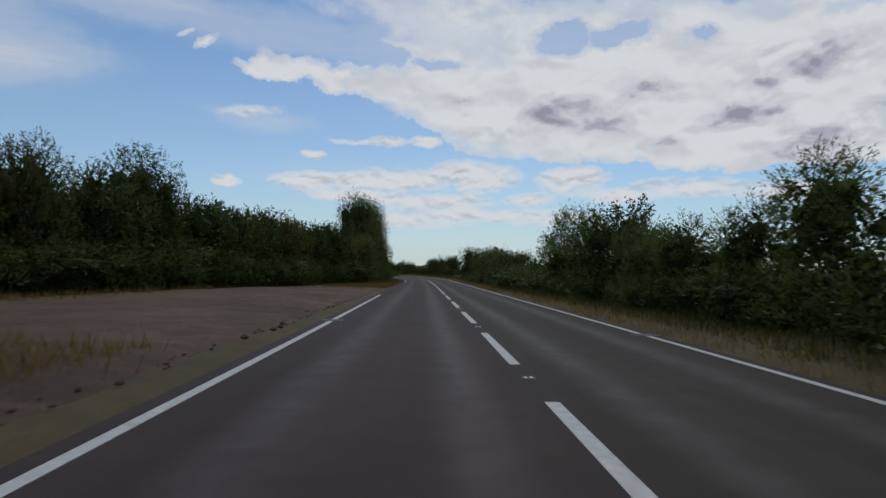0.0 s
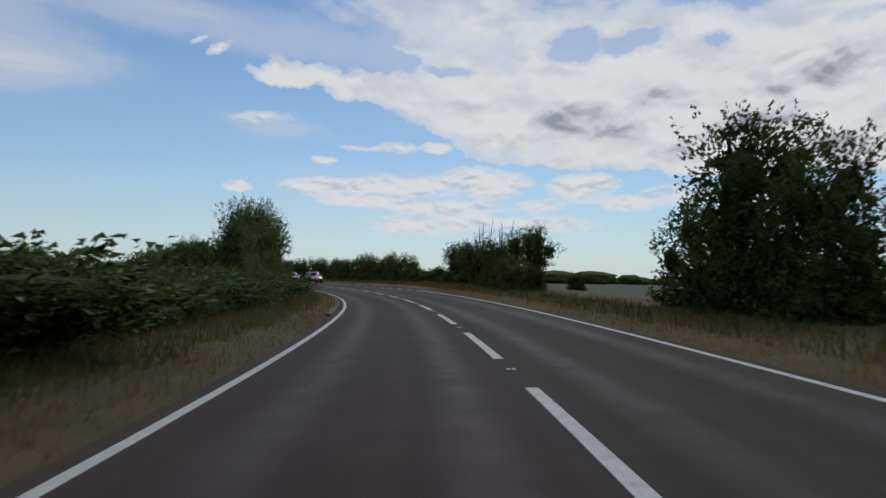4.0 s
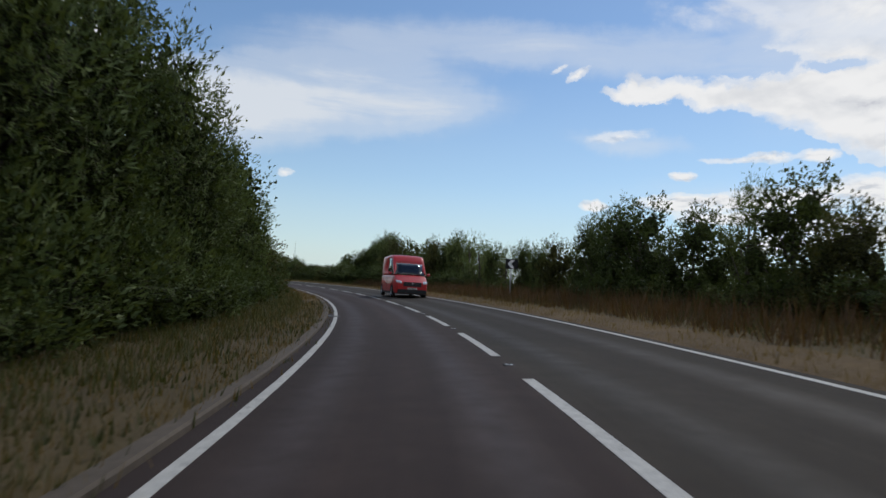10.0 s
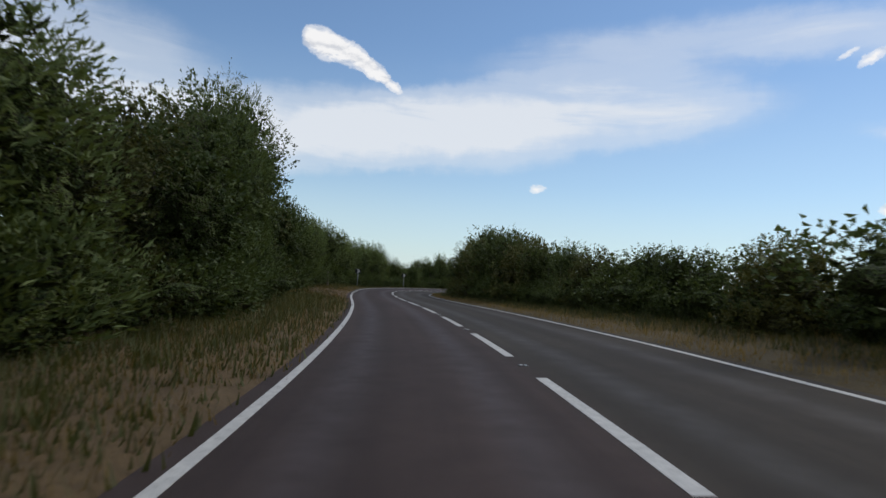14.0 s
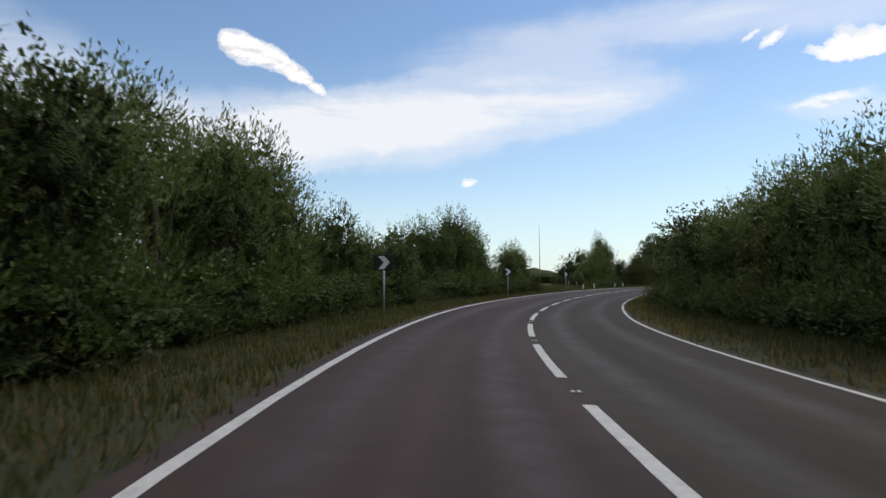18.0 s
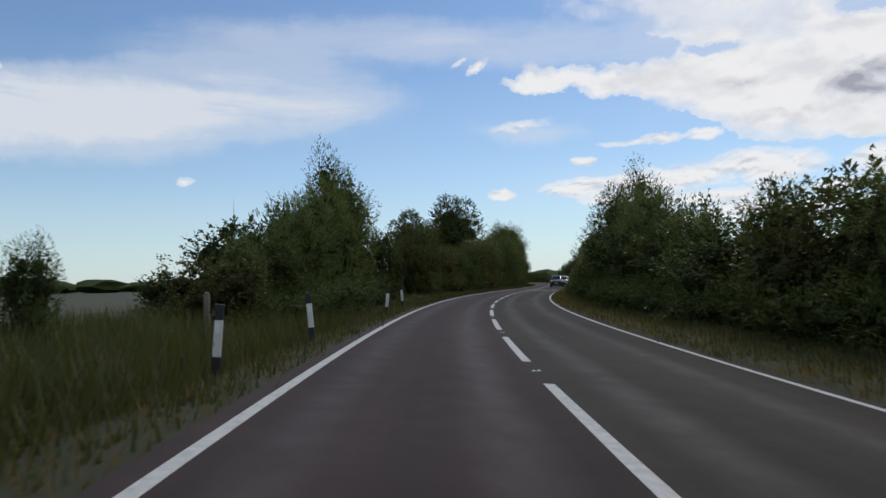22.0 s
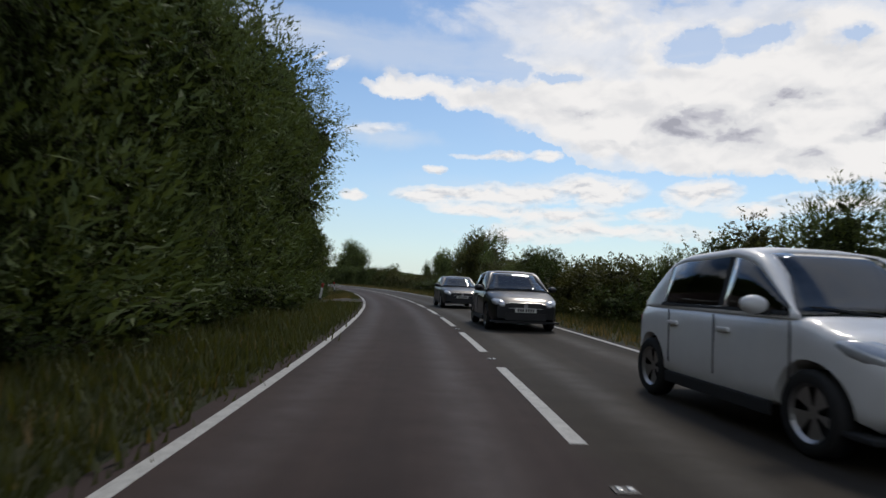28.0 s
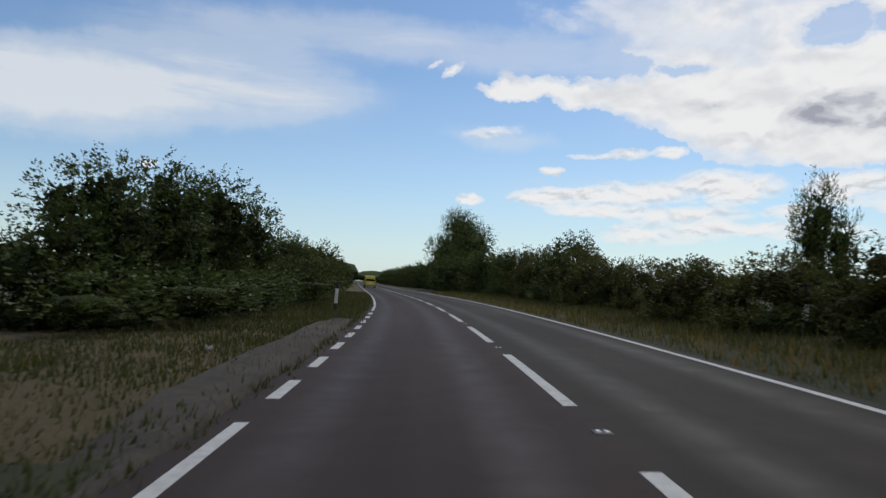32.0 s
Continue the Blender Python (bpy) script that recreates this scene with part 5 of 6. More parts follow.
# ------------------------------------------------------------------ road signs and posts
STEEL = plain("galvanised_post", (0.26, 0.27, 0.27), 0.55, 0.7)
SIGN_BLACK = plain("sign_black", (0.018, 0.018, 0.02), 0.45)
SIGN_WHITE = plain("sign_white", (0.62, 0.62, 0.60), 0.5, grain=0.08)
SIGN_RED = plain("sign_red", (0.42, 0.03, 0.025), 0.5)
SIGN_BACK = plain("sign_back", (0.2, 0.2, 0.19), 0.6, 0.5)
WOOD = plain("weathered_wood", (0.16, 0.13, 0.10), 0.9, grain=0.35, scale=25, bump=0.6)


def flat_shape(name, points, y, mat, parent, depth=0.004, label=""):
    """A thin plate in the xz plane, its face towards -y."""
    bm = bmesh.new()
    front = [bm.verts.new((x, y, z)) for x, z in points]
    rear = [bm.verts.new((x, y + depth, z)) for x, z in points]
    bm.faces.new(front)
    bm.faces.new(list(reversed(rear)))
    n = len(points)
    for i in range(n):
        bm.faces.new((front[(i + 1) % n], front[i], rear[i], rear[(i + 1) % n]))
    bmesh.ops.recalc_face_normals(bm, faces=bm.faces)
    return part(name, bm, mat, parent, label)


def chevron_sign(point):
    """A black board with one white chevron on a single post; point is 1 for right, -1 for left."""
    root = new("chevron_sign")
    bm = bmesh.new()
    tube(bm, [(0, 0.03, -0.6), (0, 0.03, 1.9)], [0.038, 0.038], 10)
    part("post", bm, STEEL, root, "", True)
    bm = bmesh.new()
    box(bm, -0.33, -0.012, 1.42, 0.33, 0.0, 1.90, 0.004)
    part("board", bm, SIGN_BLACK, root, "black board")
    k = point
    pts = [(-0.17 * k, 1.86), (0.03 * k, 1.86), (0.23 * k, 1.66), (0.03 * k, 1.46), (-0.17 * k, 1.46), (0.03 * k, 1.66)]
    flat_shape("chevron", pts if k > 0 else list(reversed(pts)), -0.018, SIGN_WHITE, root, 0.004, "white chevron")
    for z in (1.5, 1.8):
        bm = bmesh.new()
        box(bm, -0.055, -0.002, z - 0.02, 0.055, 0.075, z + 0.02, 0.004)
        part("clamp", bm, STEEL, root)
    way = "right" if point > 0 else "left"
    tagged(root, "black bend sign with a white %s-pointing chevron on a post" % way, "road sign", "bend chevrons")
    return root


right_sign, left_sign = chevron_sign(1), chevron_sign(-1)
right_sign.matrix_world = stand(334.4, -4.8, -8, -0.12)
for s, la, tw in ((353.4, -4.5, -8), (375.8, -4.08, -6), (398.0, -4.1, -6)):
    copy_thing(right_sign, stand(s, la, tw, -0.15))
left_sign.matrix_world = stand(183.8, 7.0, 8, verge_height(183.8, 7.0))
for s, la, tw in ((204.8, 6.1, 8), (226.2, 5.8, 8), (251.0, 7.0, 8)):
    copy_thing(left_sign, stand(s, la, tw, verge_height(s, la)))


def letters(name, text, size, mat, parent, matrix, depth=0.002, label=""):
    cu = bpy.data.curves.new(name, "FONT")
    cu.body, cu.size, cu.align_x, cu.align_y, cu.extrude = text, size, "CENTER", "CENTER", depth
    cu.materials.append(mat)
    tmp = bpy.data.objects.new(name, cu)
    me = bpy.data.meshes.new_from_object(tmp)
    bpy.data.objects.remove(tmp)
    ob = new(name, me)
    if parent:
        ob.parent = parent
    ob.matrix_basis = matrix
    if label:
        ob["label"] = label
    return ob


def disc(bm, r0, r1, y, n=32):
    a = [bm.verts.new((r1 * math.cos(k * math.tau / n), y, r1 * math.sin(k * math.tau / n))) for k in range(n)]
    if r0 <= 0:
        bm.faces.new(a)
        return
    b = [bm.verts.new((r0 * math.cos(k * math.tau / n), y, r0 * math.sin(k * math.tau / n))) for k in range(n)]
    for k in range(n):
        bm.faces.new((a[k], a[(k + 1) % n], b[(k + 1) % n], b[k]))


limit = new("speed_limit_sign")
bm = bmesh.new()
tube(bm, [(0, 0.04, -0.3), (0, 0.04, 2.05)], [0.035, 0.035], 10)
part("post", bm, STEEL, limit, "", True)
bm = bmesh.new()
disc(bm, 0, 0.25, 0.0)
bmesh.ops.solidify(bm, geom=list(bm.faces), thickness=0.006)
plate = part("plate", bm, SIGN_WHITE, limit, "white round face")
plate.location = (0, 0, 1.8)
bm = bmesh.new()
disc(bm, 0.19, 0.25, -0.011)
bmesh.ops.solidify(bm, geom=list(bm.faces), thickness=0.003)
rim = part("rim", bm, SIGN_RED, limit, "red rim")
rim.location = (0, 0, 1.8)
letters("figures", "40", 0.24, SIGN_BLACK, limit, Matrix.Translation((0, -0.014, 1.8)) @ Matrix.Rotation(radians(90), 4, "X"), 0.002, "black figures")
tagged(limit, "round white speed limit sign with a red rim reading 40", "road sign")
limit.matrix_world = stand(467.3, 4.8, 4, 0.08)

# SLOW, written for the oncoming lane
word = letters("road_lettering", "SLOW", 0.95, PAINT, None, Matrix.Identity(4), 0.003)
word.matrix_world = Matrix.Translation(at(467.2, 1.5, 0.004)) @ Matrix.Rotation(heading(467.2) + math.pi, 4, "Z") @ Matrix.Rotation(bank_at(467) * -1, 4, "Y") @ Matrix.Diagonal((0.95, 3.8, 1, 1))
tagged(word, "SLOW painted in tall worn white letters on the asphalt", "road marking", kind="structure")


def marker_post(top, lean=0.0):
    """A flexible verge post: pale shaft, dark foot, reflector and coloured top."""
    root = new("marker_post")
    bm = bmesh.new()
    box(bm, -0.055, -0.03, 0.28, 0.055, 0.03, 0.78, 0.012)
    part("shaft", bm, SIGN_WHITE, root, "white shaft")
    bm = bmesh.new()
    box(bm, -0.06, -0.034, -0.2, 0.06, 0.034, 0.28, 0.012)
    part("foot", bm, SIGN_BLACK, root, "dark foot")
    bm = bmesh.new()
    box(bm, -0.058, -0.032, 0.78, 0.058, 0.032, 1.0, 0.014)
    part("top", bm, SIGN_RED if top else SIGN_BLACK, root, "red top" if top else "black top")
    bm = bmesh.new()
    box(bm, -0.035, -0.036, 0.60, 0.035, -0.028, 0.74, 0.003)
    part("reflector", bm, STUD_GLASS, root)
    tagged(root, "slim white verge marker post with a %s top" % ("red" if top else "black"), "marker post", "marker posts")
    return root


black_post, red_post = marker_post(False), marker_post(True)
LEAN = [(407.1, -4.3, 4), (411.6, -4.0, -5), (421.7, -3.9, 6), (427.2, -4.1, -4), (566.0, 5.2, 16), (574.0, 6.1, 5), (584.0, -3.9, 3)]
black_post.matrix_world = stand(*LEAN[0][:2], 0, verge_height(*LEAN[0][:2])) @ Matrix.Rotation(radians(LEAN[0][2]), 4, "Y")
for s, la, ln in LEAN[1:]:
    copy_thing(black_post, stand(s, la, 0, verge_height(s, la)) @ Matrix.Rotation(radians(ln), 4, "Y"))
red_post.matrix_world = stand(528.8, -4.85, 0, -0.06) @ Matrix.Rotation(radians(8), 4, "Y")
copy_thing(red_post, stand(559.3, -4.2, 0, -0.08) @ Matrix.Rotation(radians(-7), 4, "Y"))

post = new("wooden_post")
bm = bmesh.new()
tube(bm, [(0, 0, -0.3), (0.01, 0, 0.5), (0.0, 0.01, 1.2), (0, 0, 1.24)], [0.075, 0.072, 0.066, 0.04], 9)
part("stake", bm, WOOD, post, "", True)
tagged(post, "grey weathered wooden fence post", "fence post", "fence posts")
post.matrix_world = stand(318.0, -5.0, 0, 0.05)
for s, la, k in ((322.0, -6.4, 1.0), (325.5, -6.6, 0.9), (404.0, -5.2, 0.9), (411.0, -6.0, 0.85)):
    copy_thing(post, stand(s, la, 40, verge_height(s, la), 1.0, k) @ Matrix.Rotation(radians(3), 4, "X"))

mast = new("mast")
bm = bmesh.new()
tube(bm, [(0, 0, -0.5), (0, 0, 9), (0, 0, 17)], [0.14, 0.10, 0.05], 8)
part("pole", bm, STEEL, mast, "", True)
bm = bmesh.new()
tube(bm, [(0, 0, 16.6), (0, 0, 18.4)], [0.03, 0.02], 6)
part("aerial", bm, STEEL, mast)
tagged(mast, "thin grey mast standing in the fields", "mast")
mast.matrix_world = Matrix.Translation((-272.8, 418.4, 0))


# ------------------------------------------------------------------ bare shrubs
def bare_shrub(seed, height, n):
    r = random.Random(seed)
    root = new("bare_shrub")
    for k in range(n):
        bm = bmesh.new()
        a = r.uniform(0, math.tau)
        top = Vector((math.cos(a) * r.uniform(0.1, 0.8), math.sin(a) * r.uniform(0.1, 0.8), height * r.uniform(0.75, 1.0)))
        foot = Vector((math.cos(a) * 0.15, math.sin(a) * 0.15, -0.1))
        pts = [foot, foot.lerp(top, 0.4) + Vector((r.uniform(-0.1, 0.1), r.uniform(-0.1, 0.1), 0)), foot.lerp(top, 0.75), top]
        tube(bm, pts, [0.035, 0.026, 0.016, 0.005], 5)
        for q in range(7):
            u = r.uniform(0.45, 0.95)
            p = foot.lerp(top, u)
            e = p + Vector((r.uniform(-0.35, 0.35), r.uniform(-0.35, 0.35), r.uniform(0.25, 0.7)))
            tube(bm, [p, p.lerp(e, 0.5) + Vector((0.03, 0, 0)), e], [0.012, 0.008, 0.003], 4)
        part("branch", bm, BARK, root)
    return root


dead = bare_shrub(3, 5.2, 8)
dead.matrix_world = stand(124.5, 8.0)
tagged(dead, "leafless dead shrub with thin upright twigs", "shrub", "bare shrubs")
for s, la, k in ((122.0, 8.6, 0.95), (72.0, 8.4, 0.9), (449.0, 8.5, 1.15), (452.5, 9.0, 1.0)):
    copy_thing(dead, stand(s, la, s * 9, 0, k))


# ------------------------------------------------------------------ vehicles
TYRE = plain("tyre_rubber", (0.018, 0.018, 0.018), 0.85)
RIM = plain("alloy_rim", (0.38, 0.38, 0.39), 0.35, 0.9)
TRIM = plain("black_trim", (0.02, 0.02, 0.021), 0.8)
LAMP = plain("lamp_glass", (0.55, 0.57, 0.6), 0.12, 0.3)
PLATE = plain("number_plate", (0.6, 0.6, 0.57), 0.5)
SEAT = plain("seat_cloth", (0.03, 0.03, 0.033), 0.9)
m, t, b = material("tinted_glass")
clear = t.nodes.new("ShaderNodeBsdfTransparent")
clear.inputs["Color"].default_value = (0.22, 0.25, 0.25, 1)
gloss = t.nodes.new("ShaderNodeBsdfGlossy")
gloss.inputs["Roughness"].default_value = 0.06
sheen = t.nodes.new("ShaderNodeFresnel")
sheen.inputs["IOR"].default_value = 1.8
mx = t.nodes.new("ShaderNodeMixShader")
link(t, sheen.outputs[0], mx.inputs[0])
link(t, clear.outputs[0], mx.inputs[1])
link(t, gloss.outputs[0], mx.inputs[2])
link(t, mx.outputs[0], t.nodes["Material Output"].inputs["Surface"])
TINT = m


def body_paint(name, colour, metal=0.0):
    m = plain(name, colour, 0.42, metal, grain=0.05, scale=6, coat=0.4)
    return m


def car(name, paint, L=4.0, W=1.72, H=1.48, bonnet=0.92, belt=0.93, nose=0.62, ws=(0.95, 0.25), roof=(0.25, -1.35), tail=-1.85, boot=None, wheel=0.31, base=2.5, van=False, label=""):
    """A car of closed panels, front towards +y: lower shell with real wheel arches, glasshouse, glazing, wheels and fittings.
    ws: where the windscreen starts and ends, roof: its ends, tail: the foot of the rear window, all along y."""
    root = new(name)
    hl, fy, ry = L / 2, base / 2, -base / 2
    ra = wheel + 0.055

    def arch(yc):
        return [(yc - ra * math.cos(a), 0.24 + max(0, ra * math.sin(a) + wheel - 0.24)) for a in [math.pi * k / 10 for k in range(11)]]

    low = 0.21
    foot_f, foot_r = (ws[0], belt), (tail, belt + 0.03)

    def smooth_line(points, y):
        """A rounded line through (y, z) points given front to back."""
        ys, zs = [p[0] for p in points][::-1], [p[1] for p in points][::-1]
        return sum(wt * float(np.interp(y + dy, ys, zs)) for dy, wt in ((-0.10, 0.2), (-0.05, 0.2), (0, 0.2), (0.05, 0.2), (0.10, 0.2)))

    deck_pts = [(hl + 0.2, nose), (hl - 0.02, nose + 0.02), (hl - 0.20, nose + 0.16), (hl - 0.55, bonnet - 0.08), (ws[0] + 0.12, bonnet), (ws[0], belt), (tail, belt + 0.01)]
    deck_pts += [(-hl + 0.12, belt - 0.04), (-hl, belt - 0.14), (-hl - 0.2, belt - 0.2)] if boot is None else [(tail - 0.15, boot), (-hl + 0.2, boot - 0.02), (-hl, boot - 0.14), (-hl - 0.2, boot - 0.2)]
    rz = H - 0.02
    top_pts = [(ws[0] + 0.1, belt), (ws[0], belt), (roof[0] + 0.06, rz - 0.05), (roof[0] - 0.25, H), ((roof[0] + roof[1]) / 2, H + 0.012), (roof[1] + 0.35, H - 0.02), (roof[1], H - 0.08), (tail, belt + 0.02), (tail - 0.1, belt)]

    def plan(y):
        u = min(1.0, abs(y) / hl)
        return W / 2 * (1 - 0.06 * u ** 2 - 0.15 * u ** 8)

    def half(y, z):
        w = plan(y)
        if z > belt:
            return (w - 0.05) * (1 - (0.05 if van else 0.20) * min(1.0, (z - belt) / max(0.2, H - belt)))
        k = (z - 0.58) / 0.42
        return w * (1 - 0.035 * k * k - (0.03 if z < 0.32 else 0.0))

    def loft(rows, cap):
        """Joins mirrored sections; returns the bmesh and its vertex grid."""
        bm = bmesh.new()
        grid = [[bm.verts.new((x, y, z)) for x, z in sec] + [bm.verts.new((-x, y, z)) for x, z in reversed(sec) if x > 1e-6] for y, sec in rows]
        return bm, grid

    # lower body
    stations = sorted(set([round(v, 4) for v in [-hl, -hl + 0.03, -hl + 0.09, -hl + 0.2, hl - 0.03, hl - 0.09, hl - 0.2, hl, hl - 0.36, hl - 0.55] + [yc - ra * math.cos(math.pi * k / 12) for yc in (fy, ry) for k in range(13)] + [ws[0] + 0.12, ws[0], 0.45, 0.0, -0.4]]))
    rows = []
    for y in stations:
        zb = low
        for yc in (fy, ry):
            d = ra * ra - (y - yc) ** 2
            if d > -1e-4:
                zb = max(zb, wheel + math.sqrt(max(0.0, d)))
        tuck = 0.10 * max(0.0, (abs(y) - hl + 0.2) / 0.2)
        zb = max(zb, low + tuck)
        zd = smooth_line(deck_pts, y)
        sec = [(half(y, zb) - 0.02, zb)] + [(half(y, zb + (zd - 0.13 - zb) * f), zb + (zd - 0.13 - zb) * f) for f in (0.06, 0.3, 0.55, 0.8, 1.0)]
        w = half(y, zd - 0.13)
        sec += [(w * 0.985, zd - 0.075), (w * 0.95, zd - 0.03), (w * 0.87, zd - 0.002), (w * 0.5, zd + 0.012), (0.0, zd + 0.016)]
        rows.append((y, sec))
    bm, grid = loft(rows, True)
    for p, q in zip(grid, grid[1:]):
        for k in range(len(p)):
            bm.faces.new((p[k], p[(k + 1) % len(p)], q[(k + 1) % len(p)], q[k]))
    bm.faces.new(grid[0])
    bm.faces.new(list(reversed(grid[-1])))
    bmesh.ops.recalc_face_normals(bm, faces=bm.faces)
    for e in bm.edges:
        if len(e.link_faces) == 2 and e.calc_face_angle() > 0.9:
            e.smooth = False
    part("body", bm, paint, root, "", True)

    # glasshouse: one lofted skin, cut into roof, glazing and pillars
    mid_y = ws[0] - (ws[0] - roof[1]) * (0.40 if van else 0.47)
    w_front, w_back = ws[0] - 0.10, (roof[1] + tail) / 2 + (0.30 if boot is None else 0.22)
    cuts = sorted(set([round(v, 4) for v in [ws[0] - (ws[0] - roof[0]) * k / 7 for k in range(8)] + [roof[0] - 0.15, roof[0] - 0.3, mid_y + 0.04, mid_y - 0.04, w_back, roof[1] + 0.3, roof[1] + 0.12] + [roof[1] - (roof[1] - tail) * k / 5 for k in range(6)]]))
    rows = []
    for y in cuts:
        zt2 = max(belt + 0.004, smooth_line(top_pts, y))
        h = zt2 - belt
        rnd = min(0.16, 0.5 * h)
        sec = [(half(y, belt + 1e-4) + 0.004, belt - 0.02)] + [(half(y, belt + h * f), belt + h * f) for f in (0.07, 0.45, 0.84)]
        w = half(y, belt + h * 0.93)
        sec += [(w - rnd * 0.10, belt + h * 0.935), (w - rnd * 0.35, belt + h * 0.982), (w - rnd, zt2 - 0.004), (w * 0.5, zt2 + 0.012), (0.0, zt2 + 0.016)]
        rows.append((y, sec))
    groups = {}
    n_sec = 17
    for i in range(len(rows) - 1):
        y = (rows[i][0] + rows[i + 1][0]) / 2
        for k in range(n_sec - 1):
            j = k if k < 8 else 15 - k
            side = "left" if k < 8 else "right"
            kind = "roof"
            if j in (1, 2) and w_back < y < w_front:
                kind = "door_pillar" if abs(y - mid_y) < 0.04 else ("front_side_window" if y > mid_y else ("roof" if van else "rear_side_window"))
            elif j >= 6 and y > roof[0] + 0.02 and (not van or rows[i][1][8][1] < belt + 0.62 * (H - belt)):
                kind = "windscreen"
            elif j >= 6 and y < roof[1] - 0.02 and not van:
                kind = "rear_window"
            groups.setdefault((kind, side if kind not in ("roof", "windscreen", "rear_window") else ""), []).append((i, k))
    for (kind, side), cells in groups.items():
        bm = bmesh.new()
        seen_v = {}

        def corner(i, k):
            if (i, k) not in seen_v:
                y, sec = rows[i]
                x, z = sec[k] if k < 9 else sec[16 - k]
                seen_v[(i, k)] = bm.verts.new((x if k < 9 else -x, y, z))
            return seen_v[(i, k)]

        for i, k in cells:
            bm.faces.new((corner(i, k), corner(i, k + 1), corner(i + 1, k + 1), corner(i + 1, k)))
        bmesh.ops.recalc_face_normals(bm, faces=bm.faces)
        if sum(f.normal.z + f.normal.x * f.calc_center_median().x * 4 for f in bm.faces) < 0:
            bmesh.ops.reverse_faces(bm, faces=bm.faces)
        bmesh.ops.solidify(bm, geom=list(bm.faces), thickness=0.02 if kind == "roof" else 0.008)
        part(kind, bm, paint if kind == "roof" else (TRIM if kind == "door_pillar" else TINT), root, "sloping windscreen" if kind == "windscreen" else "", kind != "door_pillar")

    def panel(nm, quad, mat, lab="", thick=0.012):
        bm = bmesh.new()
        bm.faces.new([bm.verts.new(p) for p in quad])
        bmesh.ops.recalc_face_normals(bm, faces=bm.faces)
        bmesh.ops.solidify(bm, geom=list(bm.faces), thickness=thick)
        return part(nm, bm, mat, root, lab)

    def pt(y, z, side, out=0.0):
        return (side * (half(y, z) + out), y, z)

    mid = ws[0] - (ws[0] - roof[1]) * (0.40 if van else 0.47)
    for side in (1, -1):
        panel("window_sill_strip", [pt(w_front, belt + 0.035, side, 0.004), pt(w_front, belt + 0.008, side, 0.006), pt(w_back, belt + 0.008, side, 0.006), pt(w_back, belt + 0.035, side, 0.004)], TRIM)
        # shut lines, handles, sill
        for yy in (mid, ry + ra + 0.1, ws[0] - 0.02):
            bm = bmesh.new()
            x = side * (half(yy, 0.6) + 0.001)
            box(bm, x - 0.004, yy - 0.005, 0.40, x + 0.004, yy + 0.005, belt - 0.03)
            part("shut_line", bm, TRIM, root)
        for yy in (mid + 0.16, mid - 0.75):
            bm = bmesh.new()
            x = side * (half(yy, 0.8) + 0.012)
            box(bm, x - 0.014, yy - 0.09, belt - 0.17, x + 0.014, yy + 0.09, belt - 0.135, 0.01)
            part("door_handle", bm, paint, root)
        bm = bmesh.new()
        x = side * (W / 2 * 0.985)
        box(bm, x - 0.03, ry + ra + 0.05, 0.20, x + 0.012, fy - ra - 0.05, 0.31, 0.012)
        part("sill", bm, TRIM, root)
        # mirror
        bm = bmesh.new()
        mx, my = side * (W / 2 + 0.10), ws[0] - 0.28
        bmesh.ops.create_uvsphere(bm, u_segments=12, v_segments=8, radius=1.0)
        for v in bm.verts:
            v.co = Vector((mx + v.co.x * 0.115, my + (v.co.y if v.co.y > 0 else v.co.y * 0.35) * 0.085, belt + 0.075 + v.co.z * 0.075))
        mir = part("mirror", bm, paint, root, "", True)
        bm = bmesh.new()
        box(bm, min(mx, side * half(my, belt)), my - 0.03, belt + 0.0, max(mx, side * half(my, belt)), my + 0.03, belt + 0.05, 0.01)
        part("mirror_stalk", bm, TRIM, mir)
        # headlamp, tail lamp, fog lamp
        bm = bmesh.new()
        bmesh.ops.create_uvsphere(bm, u_segments=14, v_segments=8, radius=1.0)
        hx, hy, hz = side * W * 0.36, hl - 0.20, nose + 0.06
        for v in bm.verts:
            v.co = Vector((hx + v.co.x * 0.17, hy + v.co.y * 0.21 - side * v.co.x * 0.10, hz + v.co.z * 0.085 - v.co.y * 0.06 + side * v.co.x * 0.03))
        part("headlamp", bm, LAMP, root, "clear headlamp", True)
        bm = bmesh.new()
        box(bm, side * W * 0.375 - 0.07, -hl - 0.006, 0.66, side * W * 0.375 + 0.04, -hl + 0.12, belt - 0.12, 0.02)
        part("tail_lamp", bm, SIGN_RED, root, "red tail lamp")
        bm = bmesh.new()
        bmesh.ops.create_cone(bm, cap_ends=True, segments=14, radius1=0.055, radius2=0.05, depth=0.03, matrix=Matrix.Translation((side * W * 0.36, hl - 0.035, 0.36)) @ Matrix.Rotation(radians(90), 4, "X"))
        part("fog_lamp", bm, LAMP, root)
        # wheels
        for yc in (fy, ry):
            bm = bmesh.new()
            cx = side * (W / 2 - 0.115)
            prof = [(0.205, -0.09), (wheel - 0.03, -0.10), (wheel, -0.07), (wheel, 0.07), (wheel - 0.03, 0.10), (0.205, 0.085)]
            n = 28
            rings = [[bm.verts.new((cx + side * o, yc + r * math.cos(k * math.tau / n), wheel + r * math.sin(k * math.tau / n))) for k in range(n)] for r, o in prof]
            for p, q in zip(rings, rings[1:]):
                for k in range(n):
                    bm.faces.new((p[k], p[(k + 1) % n], q[(k + 1) % n], q[k]))
            bmesh.ops.recalc_face_normals(bm, faces=bm.faces)
            tyre = part("wheel", bm, TYRE, root, "black tyre", True)
            bm = bmesh.new()
            ringo = []
